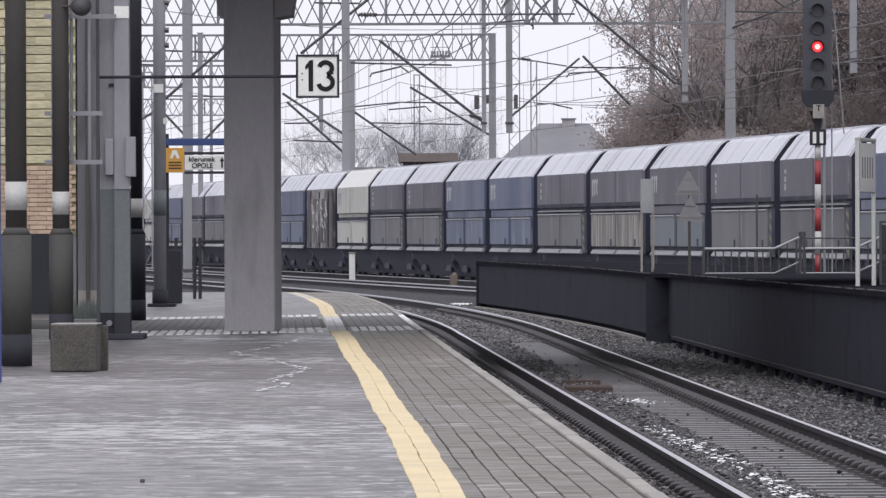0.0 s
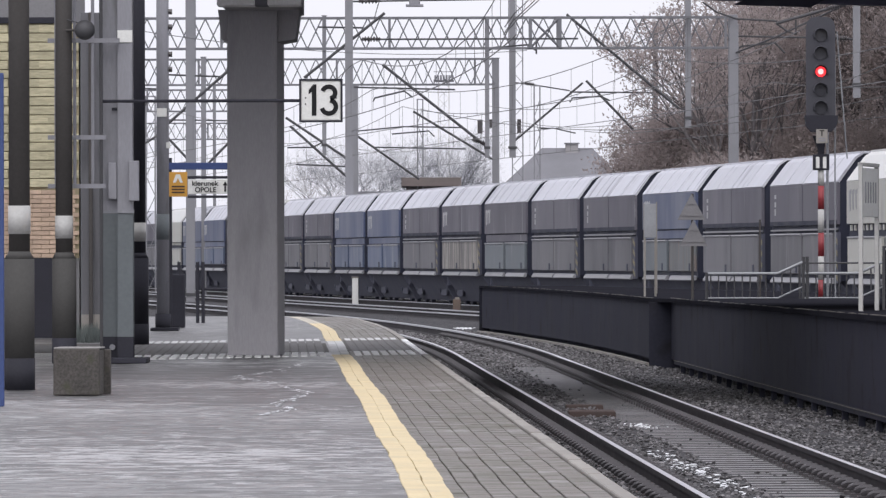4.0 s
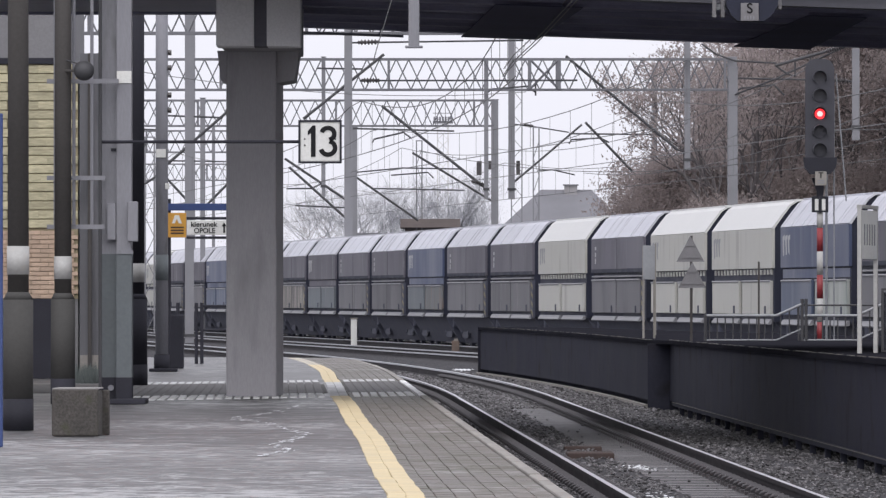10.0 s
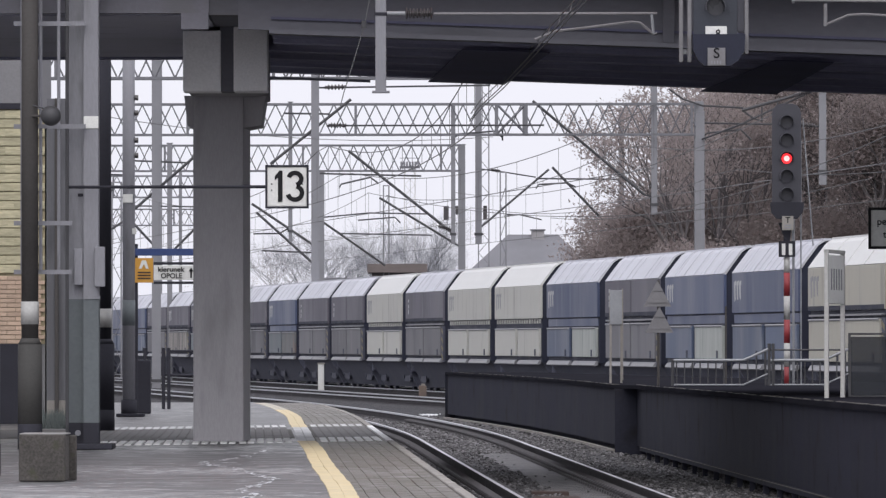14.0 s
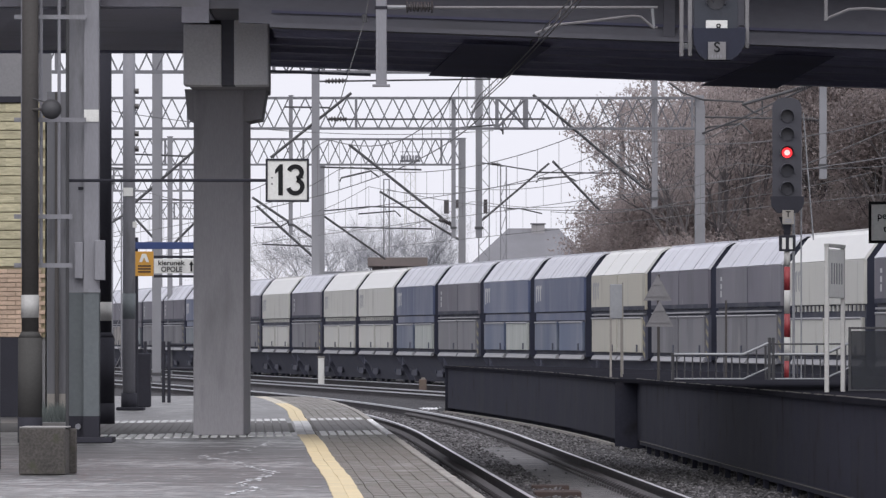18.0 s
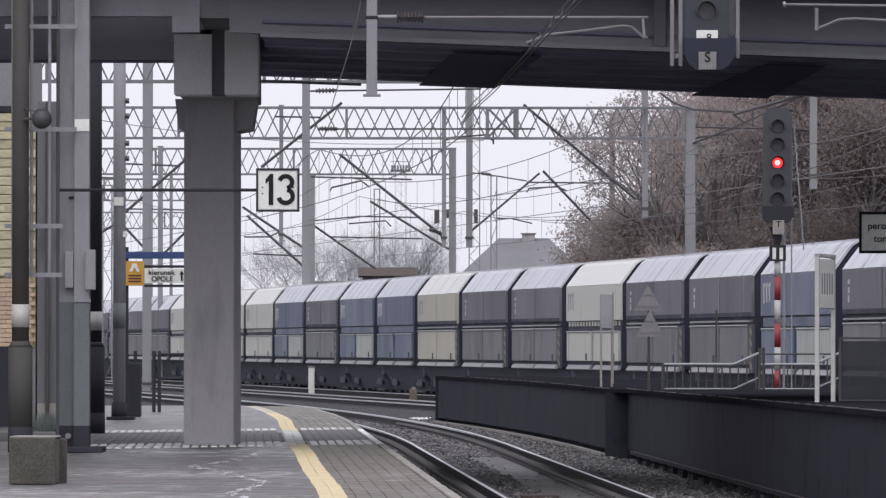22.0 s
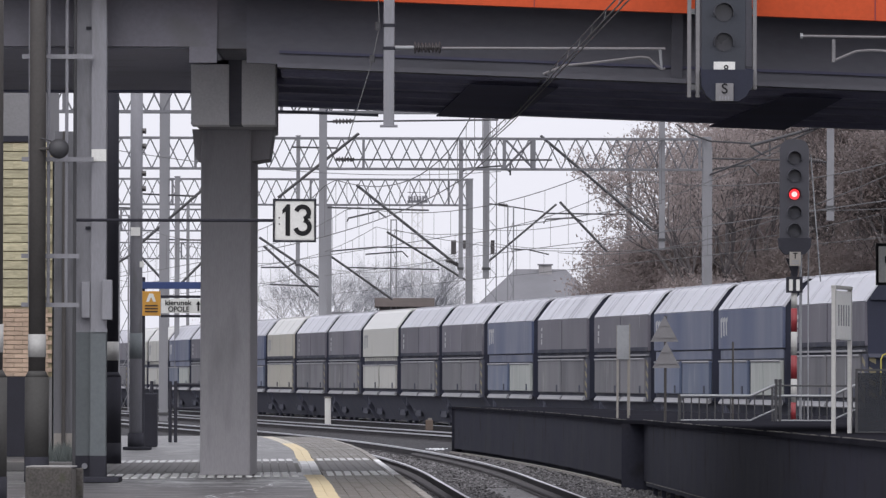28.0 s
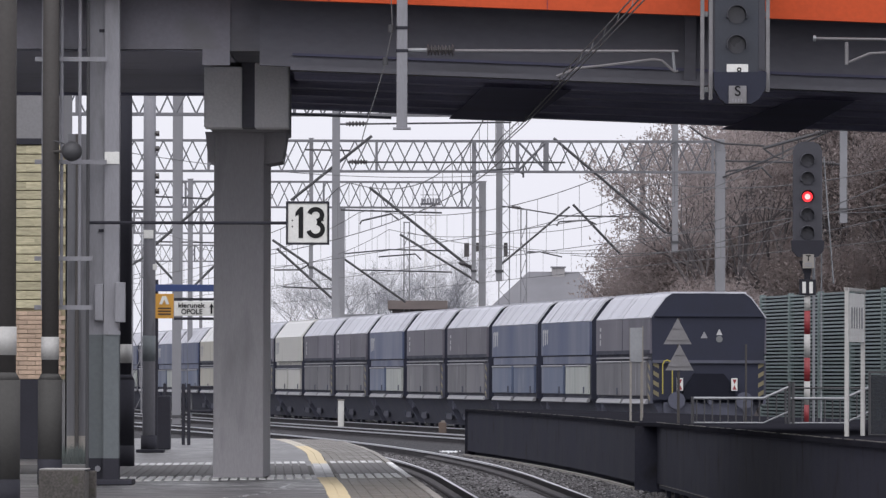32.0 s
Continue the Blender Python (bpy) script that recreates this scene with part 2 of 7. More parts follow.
SIGN_WHITE = material("sign_white", (0.74, 0.74, 0.72), 0.5, var=0.06, scale=3, stain=(0.55, 0.54, 0.48), amount=0.0)
INK = material("sign_ink", (0.02, 0.02, 0.022), 0.8, spec=0.15, var=0.1)
INK_GREY = material("sign_ink_grey", (0.25, 0.25, 0.27), 0.5, var=0.1)
RED_PAINT = material("red_paint", (0.28, 0.038, 0.045), 0.5, var=0.1)
RED_GLOW = lamp_material("red_signal_light", (1.0, 0.03, 0.04), 1.5)
RED_CORE = lamp_material("red_signal_core", (1.0, 0.42, 0.41), 1.6)
LENS = material("dark_lens", (0.05, 0.05, 0.062), 0.3, var=0.05, bump=0)
BRICK_Y = material("yellow_brick", (0.47, 0.43, 0.29), 0.7, var=0.2, scale=2, grain=14, rnd=0.14, fine=0.2, stretch=(0.5, 1, 3))
BRICK_O = material("salmon_brick", (0.50, 0.37, 0.28), 0.75, var=0.2, scale=3, grain=30, rnd=0.15)
MORTAR = material("mortar", (0.30, 0.26, 0.17), 0.9, var=0.15, scale=3)
SIGNAL_GREY = material("weathered_signal_black", (0.06, 0.06, 0.074), 0.75, var=0.15, scale=2)
SCREEN = material("signal_screen", (0.038, 0.043, 0.058), 0.6, var=0.15, scale=2)
PLASTER = material("grey_plaster", (0.215, 0.212, 0.222), 0.85, var=0.12, scale=0.7, grain=30)
DAMP_CONCRETE = material("damp_concrete", (0.135, 0.135, 0.148), 0.85, var=0.25, scale=0.9, grain=30, stain=(0.08, 0.08, 0.09), amount=0.08, stretch=(3, 3, 0.4))
SMOKED = material("smoked_pane", (0.024, 0.027, 0.036), 0.25, var=0.15, scale=1.5, bump=0)
SMOKED.node_tree.nodes["Principled BSDF"].inputs["Alpha"].default_value = 0.72
RUSTY_BOX = material("rust_brown_box", (0.17, 0.13, 0.11), 0.8, var=0.2, scale=4)
GREEN_SLAT = material("green_grey_slat", (0.17, 0.215, 0.215), 0.6, var=0.12, scale=1.5, rnd=0.12)
BARK = material("bark", (0.125, 0.112, 0.115), 0.9, var=0.25, scale=3, grain=20, bump=0.5)
# paler and bluer than the bark: distance haze put into the twig colour
HAZED_TWIG = material("hazed_twig", (0.21, 0.215, 0.24), 0.9, var=0.2, scale=3, grain=20, bump=0.3)
LEAF = material("withered_leaf", (0.365, 0.313, 0.303), 0.8, var=0.35, scale=0.3, grain=4, fine=0.2, bump=0, stain=(0.33, 0.30, 0.31), amount=0.12)
by_island(LEAF, 0.85, 1.15)
let_through(LEAF, (0.43, 0.37, 0.355), 0.5)
LEAF_GREY = material("evergreen_leaf", (0.13, 0.15, 0.145), 0.8, var=0.3, scale=0.6, grain=4, fine=0.3, bump=0)
SHED_BROWN = material("brown_boarding", (0.16, 0.135, 0.13), 0.8, var=0.2, scale=1.0)
HOUSE = material("house_render", (0.33, 0.32, 0.33), 0.85, var=0.1, scale=0.6)
ROOF = material("roof_felt", (0.20, 0.20, 0.22), 0.8, var=0.15, scale=0.6)
BROWN_BLOCK = material("rusty_box", (0.055, 0.036, 0.032), 0.8, var=0.2, scale=4)
W_GREY = material("wagon_grey", (0.122, 0.115, 0.142), 0.6, var=0.12, scale=0.7, grain=12, fine=0.02, rnd=0.14, stain=(0.24, 0.23, 0.23), amount=-0.05, stretch=(1, 0.32, 0.2))
W_GREYDOOR = material("wagon_grey_door", (0.15, 0.147, 0.162), 0.6, var=0.15, scale=0.8, grain=12, fine=0.02, rnd=0.16, stain=(0.30, 0.285, 0.28), amount=-0.02, stretch=(1, 0.36, 0.2))
W_BLUE = material("wagon_blue", (0.064, 0.083, 0.156), 0.5, var=0.12, scale=0.6, grain=12, fine=0.02, rnd=0.1, stain=(0.15, 0.16, 0.22), amount=0.0, stretch=(1, 0.55, 0.22))
W_BLUEDOOR = material("wagon_blue_door", (0.085, 0.11, 0.178), 0.5, var=0.16, scale=0.8, grain=12, fine=0.02, rnd=0.2, stain=(0.24, 0.26, 0.29), amount=0.03, stretch=(1, 0.7, 0.22))
W_WHITE = material("wagon_white", (0.50, 0.495, 0.46), 0.55, var=0.08, scale=0.7, grain=12, fine=0.02, rnd=0.05, stain=(0.32, 0.31, 0.28), amount=-0.02, stretch=(1, 0.55, 0.22))
W_CREAM = material("wagon_cream", (0.44, 0.42, 0.36), 0.6, var=0.12, scale=0.7, grain=12, fine=0.02, stain=(0.26, 0.24, 0.20), amount=0.04, stretch=(1, 0.55, 0.22))
W_STAINED = material("wagon_stained_door", (0.20, 0.19, 0.185), 0.7, var=0.2, scale=0.9, grain=12, fine=0.02, stain=(0.55, 0.50, 0.44), amount=0.12, stretch=(1, 2.5, 0.25))
W_TEALDOOR = material("wagon_teal_door", (0.155, 0.175, 0.195), 0.6, var=0.18, scale=0.8, grain=12, fine=0.02, rnd=0.1, stain=(0.25, 0.265, 0.275), amount=0.0, stretch=(1, 0.5, 0.2))
W_RUST = material("wagon_rust_door", (0.165, 0.172, 0.178), 0.75, var=0.3, scale=1.2, grain=12, fine=0.02, stain=(0.30, 0.17, 0.12), amount=0.06, stretch=(1, 2.5, 0.3))
W_PALE = material("wagon_pale_door", (0.40, 0.42, 0.40), 0.65, var=0.2, scale=1.0, grain=12, fine=0.02, stain=(0.22, 0.26, 0.24), amount=0.06, stretch=(1, 2.5, 0.3))
W_DARK = material("wagon_dark", (0.05, 0.043, 0.045), 0.6, var=0.2, scale=0.8, stain=(0.35, 0.33, 0.32), amount=0.02, stretch=(1, 2.5, 0.4))
# roofs paler than the sides: frost and the sky's light in one colour
W_ROOF = material("frosted_skylit_roof", (0.55, 0.555, 0.61), 0.6, var=0.1, scale=0.8, grain=12, fine=0.02, rnd=0.06, stain=(0.24, 0.23, 0.27), amount=-0.06, stretch=(1, 1.6, 0.3))
W_ROOF_WHITE = material("white_roof", (0.64, 0.64, 0.635), 0.55, var=0.06, scale=0.8, grain=12, fine=0.02, rnd=0.04)
W_LIP = material("chute_lip", (0.27, 0.27, 0.29), 0.6, var=0.15, scale=1, rnd=0.1)
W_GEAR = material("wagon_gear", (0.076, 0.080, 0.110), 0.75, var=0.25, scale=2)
GUARD_BLACK = material("black_chute_hood", (0.016, 0.017, 0.025), 0.9, spec=0.1, var=0.15, scale=2)
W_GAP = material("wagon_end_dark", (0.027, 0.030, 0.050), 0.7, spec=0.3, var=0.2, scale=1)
for m_ in (W_GREY, W_GREYDOOR, W_STAINED):
    overlay(m_, (0.24, 0.235, 0.26), 1.5, 0.70, 0.11, 0.25, 0.5, (1, 0.6, 0.12))
    overlay(m_, (0.07, 0.068, 0.085), 1.2, 0.65, 0.15, 0.3, 0.4, (1, 0.45, 0.2))
for m_ in (W_GREY, W_GREYDOOR):
    overlay(m_, (0.30, 0.295, 0.31), 3.2, 0.685, 0.035, 0.3, 0.5, (0.2, 1.0, 0.07))
for m_ in (W_BLUE, W_BLUEDOOR):
    overlay(m_, (0.16, 0.17, 0.22), 1.0, 0.68, 0.14, 0.25, 0.5, (1, 0.8, 0.2))
for m_ in (W_WHITE, W_CREAM):
    overlay(m_, (0.30, 0.29, 0.27), 1.6, 0.66, 0.08, 0.3, 0.5, (1, 1.4, 0.16))
overlay(W_ROOF, (0.30, 0.30, 0.35), 1.6, 0.625, 0.06, 0.3, 0.5, (0.2, 1.3, 0.2))
overlay(W_DARK, (0.40, 0.38, 0.37), 2.4, 0.58, 0.06, 0.5, 0.5, (1, 1.2, 0.3))
W_MARK = material("faded_white_mark", (0.46, 0.46, 0.47), 0.6, var=0.2, scale=4)
HAZARD = material("hazard_yellow", (0.19, 0.165, 0.095), 0.6, var=0.15)
YELLOW_PIPE = material("yellow_pipe", (0.40, 0.34, 0.07), 0.5, var=0.1)


# ---- mesh helpers ----
def box(bm, x0, x1, y0, y1, z0, z1, m=None):
    vs = [bm.verts.new((x, y, z)) for z in (z0, z1) for x, y in ((x0, y0), (x1, y0), (x1, y1), (x0, y1))]
    if m:
        for v in vs:
            v.co = m @ v.co
    for f in ((0, 3, 2, 1), (4, 5, 6, 7), (0, 1, 5, 4), (1, 2, 6, 5), (2, 3, 7, 6), (3, 0, 4, 7)):
        bm.faces.new([vs[i] for i in f])
    return bm


def bbox(x0, x1, y0, y1, z0, z1, bevel=0.01):
    """A box with softened edges."""
    bm = box(bmesh.new(), x0, x1, y0, y1, z0, z1)
    if bevel:
        bmesh.ops.bevel(bm, geom=bm.edges[:], offset=bevel, segments=2, affect="EDGES", profile=0.5)
    return bm


def prism(bm, pts, y0, y1, axis="y"):
    """A closed profile swept straight: pts are (x, z) for axis y, (y, z) for axis x, (x, y) for axis z."""
    def co(a, b, s):
        return (a, s, b) if axis == "y" else (s, a, b) if axis == "x" else (a, b, s)
    p = [bm.verts.new(co(a, b, y0)) for a, b in pts]
    q = [bm.verts.new(co(a, b, y1)) for a, b in pts]
    k = len(pts)
    bm.faces.new(p)
    bm.faces.new(q[::-1])
    for i in range(k):
        bm.faces.new((p[i], q[i], q[(i + 1) % k], p[(i + 1) % k]))
    return bm


def tube(bm, a, b, r, n=8, r2=None):
    a, b = Vector(a), Vector(b)
    r2 = r if r2 is None else r2
    m = (b - a).to_track_quat("Z", "Y").to_matrix()
    ring = [[bm.verts.new(p + m @ Vector((rad * math.cos(6.28318 * i / n), rad * math.sin(6.28318 * i / n), 0))) for i in range(n)] for p, rad in ((a, r), (b, r2))]
    bm.faces.new(ring[0][::-1])
    bm.faces.new(ring[1])
    for i in range(n):
        bm.faces.new((ring[0][i], ring[0][(i + 1) % n], ring[1][(i + 1) % n], ring[1][i]))
    return bm


def polytube(bm, pts, r, n=6):
    """A round bar bent along points, in one piece."""
    pts = [Vector(p) for p in pts]
    rings = []
    for i, p in enumerate(pts):
        d = (pts[min(i + 1, len(pts) - 1)] - pts[max(i - 1, 0)]).normalized()
        u = d.orthogonal().normalized() if not rings else (u - d * u.dot(d)).normalized()
        v = d.cross(u)
        rings.append([bm.verts.new(p + (u * math.cos(6.28318 * k / n) + v * math.sin(6.28318 * k / n)) * r) for k in range(n)])
    for a, b in zip(rings, rings[1:]):
        for k in range(n):
            bm.faces.new((a[k], a[(k + 1) % n], b[(k + 1) % n], b[k]))
    bm.faces.new(rings[0][::-1])
    bm.faces.new(rings[-1])
    return bm


def lathe(bm, a, b, radii, n=10):
    """A turned body on the line a-b: one ring for each radius, evenly spaced, closed at both ends."""
    a, b = Vector(a), Vector(b)
    q = (b - a).to_track_quat("Z", "Y").to_matrix()
    rings = []
    for i, r in enumerate(radii):
        c = a.lerp(b, i / (len(radii) - 1))
        rings.append([bm.verts.new(c + q @ Vector((r * math.cos(6.2832 * j / n), r * math.sin(6.2832 * j / n), 0))) for j in range(n)])
    for p, s in zip(rings, rings[1:]):
        for j in range(n):
            bm.faces.new((p[j], p[(j + 1) % n], s[(j + 1) % n], s[j]))
    bm.faces.new(rings[0][::-1])
    bm.faces.new(rings[-1])
    return bm


def finish(bm, name, mat, smooth=False):
    bmesh.ops.recalc_face_normals(bm, faces=bm.faces[:])
    me = bpy.data.meshes.new(name)
    bm.to_mesh(me)
    bm.free()
    me.materials.append(mat)
    if smooth:
        for f in me.polygons:
            f.use_smooth = True
    return me


def part(name, bm, mat, parent, label="", smooth=False):
    ob = new(name, finish(bm, name, mat, smooth))
    ob.parent = parent
    if label:
        ob["label"] = label
    return ob


def thing(name, label, category, at=(0, 0, 0), rz=0.0, group="", kind=""):
    ob = new(name)
    ob.matrix_basis = pose(*at, 0, 0, rz)
    return tagged(ob, label, category, group, kind)


def single(name, bm, mat, label, category, at=(0, 0, 0), rz=0.0, group="", kind="", smooth=False):
    ob = new(name, finish(bm, name, mat, smooth))
    ob.matrix_basis = pose(*at, 0, 0, rz)
    return tagged(ob, label, category, group, kind)


def raw(name, verts, faces, mat):
    me = bpy.data.meshes.new(name)
    me.from_pydata(verts, [], faces)
    me.materials.append(mat)
    return me


def lettering(name, text, size, at, turn, mat, parent, thick=0.004, wide=1.0, bold=0.012):
    """Words in the built-in font, standing upright, as a mesh."""
    cu = bpy.data.curves.new(name, "FONT")
    cu.body, cu.size, cu.extrude, cu.align_x, cu.align_y = text, size, thick, "CENTER", "CENTER"
    cu.offset = size * bold
    tmp = bpy.data.objects.new(name, cu)
    me = bpy.data.meshes.new_from_object(tmp)
    bpy.data.objects.remove(tmp)
    me.materials.append(mat)
    ob = new(name, me)
    ob.matrix_basis = Matrix.Translation(at) @ pose(0, 0, 0, 90, 0, turn) @ Matrix.Diagonal((wide, 1, 1, 1))
    ob.parent = parent
    return ob


# ---- plan: the lines of the tracks ----
RAIL_Z = -0.34


def track_x(y):
    """The platform track: straight, then a left-hand curve, then straight again."""
    if y < 120:
        return 3.472 - 0.021 * y
    if y < 220:
        return 3.472 - 0.021 * y - 4.461e-4 * (y - 120) ** 2
    return track_x(219.999) - 0.111 * (y - 220)


def track_dir(y):
    return -0.021 if y < 120 else -0.021 - 8.92e-4 * (min(y, 220) - 120)


def beside(y, off):
    """A point off metres to the right of the platform track."""
    s = track_dir(y)
    n = math.hypot(1, s)
    return Vector((track_x(y) + off / n, y - off * s / n, 0))


def train_x(y):
    d = np.maximum(0.0, 198.0 - y)
    return 6.43 - 0.1112 * (y - 200) - 1.267e-5 * (y - 200) ** 2 - 0.0130 * d * d / (d + 4.0)


def loop_x(y):
    return 1.75 - 0.112 * (y - 200)


# ---- ground, platforms, tracks ----
def build_ground():
    # one sheet to the horizon, below the ballast
    verts = [(-1500, -1500, -0.62), (1500, -1500, -0.62), (1500, 2500, -0.62), (-1500, 2500, -0.62)]
    ob = new("ground", raw("ground", verts, [(0, 1, 2, 3)], GROUND))
    tagged(ob, "dark gravelly station yard ground with thin grass", "ground", "", "structure")


def bed(name, line, y0, y1, label):
    """A trapezoid of ballast under a track."""
    prof = ((-2.05, -0.60), (-1.75, -0.505), (-0.98, -0.503), (-0.6, -0.508), (-0.06, -0.507), (0.05, -0.5128), (0.6, -0.5128), (0.98, -0.506), (1.75, -0.515), (2.3, -0.575), (3.4, -0.60))
    n = max(2, int((y1 - y0) / 4))
    verts, faces = [], []
    for i in range(n + 1):
        y = y0 + (y1 - y0) * i / n
        for o, z in prof:
            p = beside(y, o) if line is None else Vector((line(y) + o, y, 0))
            verts.append((p.x, p.y, z))
    k = len(prof)
    for i in range(n):
        for j in range(k - 1):
            a = i * k + j
            faces.append((a, a + 1, a + k + 1, a + k))
    return tagged(new(name, raw(name, verts, faces, BALLAST_BED)), label, "ballast", "", "structure")


RAIL_PROFILE = ((-0.07, -0.172), (0.07, -0.172), (0.07, -0.16), (0.01, -0.14), (0.01, -0.045), (0.036, -0.035), (0.036, -0.004), (0.030, 0.0), (-0.030, 0.0), (-0.036, -0.004), (-0.036, -0.035), (-0.01, -0.045), (-0.01, -0.14), (-0.07, -0.16))


def sweep_rail(line, off, y0, y1, step):
    """Rail body and its polished top band, widened far off to stay bright."""
    n = max(2, int((y1 - y0) / step))
    verts, faces, tv, tf = [], [], [], []
    k = len(RAIL_PROFILE)
    for i in range(n + 1):
        y = y0 + (y1 - y0) * i / n
        p = beside(y, off) if line is None else Vector((line(y) + off, y, 0))
        for a, b in RAIL_PROFILE:
            verts.append((p.x + a, p.y, RAIL_Z + b))
        # far: the bright band folds over the head side, a highlight built into shape
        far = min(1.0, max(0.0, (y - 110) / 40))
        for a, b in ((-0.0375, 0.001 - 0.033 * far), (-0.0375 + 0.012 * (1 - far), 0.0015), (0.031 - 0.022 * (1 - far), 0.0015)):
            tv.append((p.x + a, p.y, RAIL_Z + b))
    for i in range(n):
        for j in range(k):
            a, b = i * k + j, i * k + (j + 1) % k
            faces.append((a, b, b + k, a + k))
        tf += [(3 * i, 3 * i + 1, 3 * i + 4, 3 * i + 3), (3 * i + 1, 3 * i + 2, 3 * i + 5, 3 * i + 4)]
    return raw("rail", verts, faces, RAIL_STEEL), raw("running_surface", tv, tf, RAIL_TOP)


def sleeper_mesh():
    bm = bmesh.new()
    prism(bm, [(-0.15, -0.20), (0.15, -0.20), (0.115, -0.006), (0.11, 0.0), (-0.11, 0.0), (-0.115, -0.006)], -1.25, 1.25, "x")
    return finish(bm, "sleeper", SLEEPER)


def clip_mesh():
    """Rail fastenings on both sides of one rail: plate, shoulder and bent spring."""
    bm = bmesh.new()
    for s in (-1, 1):
        box(bm, s * 0.13 - 0.065, s * 0.13 + 0.065, -0.09, 0.09, -0.002, 0.03)
        polytube(bm, [(s * 0.06, -0.07, 0.05), (s * 0.10, -0.07, 0.09), (s * 0.17, -0.06, 0.085), (s * 0.20, 0.0, 0.07), (s * 0.17, 0.06, 0.085), (s * 0.10, 0.07, 0.09), (s * 0.06, 0.07, 0.05)], 0.022, 6)
        tube(bm, (s * 0.13, 0, 0.0), (s * 0.13, 0, 0.10), 0.026, 6)
    return finish(bm, "rail_clip", CLIP)


def build_track(name, line, y0, y1, label, near=None):
    tr = thing(name, label, "railway track", kind="structure")
    for off in (-0.753, 0.753):
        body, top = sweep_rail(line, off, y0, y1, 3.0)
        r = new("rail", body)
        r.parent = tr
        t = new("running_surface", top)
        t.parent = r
        t["label"] = "polished rail top, its bright band widened far off"
    sl, cl = sleeper_mesh(), clip_mesh()
    sv = np.array([v.co[:] for v in sl.vertices])
    sf = [tuple(p.vertices) for p in sl.polygons]
    cv, cf = [v.co.copy() for v in cl.vertices], [tuple(p.vertices) for p in cl.polygons]
    verts, faces, far_v, far_f = [], [], [], []
    y = y0
    while y < y1:
        p = beside(y, 0) if line is None else Vector((line(y), y, 0))
        s = track_dir(y) if line is None else -0.112
        turn = pose(p.x, p.y, RAIL_Z - 0.172, 0, 0, -math.degrees(s))
        if near and near[0] <= y <= near[1]:
            o = new("sleeper", sl)
            o.parent, o.matrix_basis = tr, turn
            for off in (-0.753, 0.753):
                c = new("rail_clip", cl)
                c.parent, c.matrix_basis = o, pose(off, 0, 0)
        else:
            b = len(verts)
            verts += [tuple(turn @ Vector(v)) for v in sv]
            faces += [tuple(b + i for i in f) for f in sf]
            if near and near[1] < y < near[1] + 50:
                for off in (-0.753, 0.753):
                    b = len(far_v)
                    far_v += [tuple(turn @ (v + Vector((off, 0, 0)))) for v in cv]
                    far_f += [tuple(b + i for i in f) for f in cf]
        y += 0.62
    if far_v:
        o = new("clips_beyond", raw("clips_beyond", far_v, far_f, CLIP))
        o.parent = tr
        o["kind"] = "stuff"
    o = new("sleepers_beyond", raw("sleepers_beyond", verts, faces, SLEEPER))
    o.parent = tr
    o["kind"] = "stuff"
    return tr


def stone_shapes(rng, n=24):
    shapes = []
    for _ in range(n):
        bm = bmesh.new()
        sx, sy, sz = rng.uniform(0.8, 1.5), rng.uniform(0.6, 1.1), rng.uniform(0.6, 1.1)
        for _ in range(10):
            d = Vector((rng.gauss(0, 1), rng.gauss(0, 1), rng.gauss(0, 1))).normalized()
            bm.verts.new((d.x * sx, d.y * sy, d.z * sz))
        res = bmesh.ops.convex_hull(bm, input=bm.verts[:])
        bmesh.ops.delete(bm, geom=[g for g in res["geom_interior"] if isinstance(g, bmesh.types.BMVert)], context="VERTS")
        bmesh.ops.triangulate(bm, faces=bm.faces[:])
        bm.verts.index_update()
        shapes.append((np.array([v.co[:] for v in bm.verts]), [tuple(v.index for v in f.verts) for f in bm.faces]))
        bm.free()
    return shapes


def scatter_stones(name, spots, mat, label, rng, flat=0.7):
    """Loose stones as one heap: spots are (x, y, z, size)."""
    shapes = stone_shapes(rng)
    verts, faces = [], []
    for x, y, z, s in spots:
        v, f = shapes[rng.randrange(len(shapes))]
        a = rng.random() * 6.28
        c, d = math.cos(a) * s, math.sin(a) * s
        b = len(verts)
        verts += [(x + c * p[0] - d * p[1], y + d * p[0] + c * p[1], z + flat * s * p[2]) for p in v]
        faces += [tuple(b + i for i in q) for q in f]
    return tagged(new(name, raw(name, verts, faces, mat)), label, "ballast", "", "stuff")


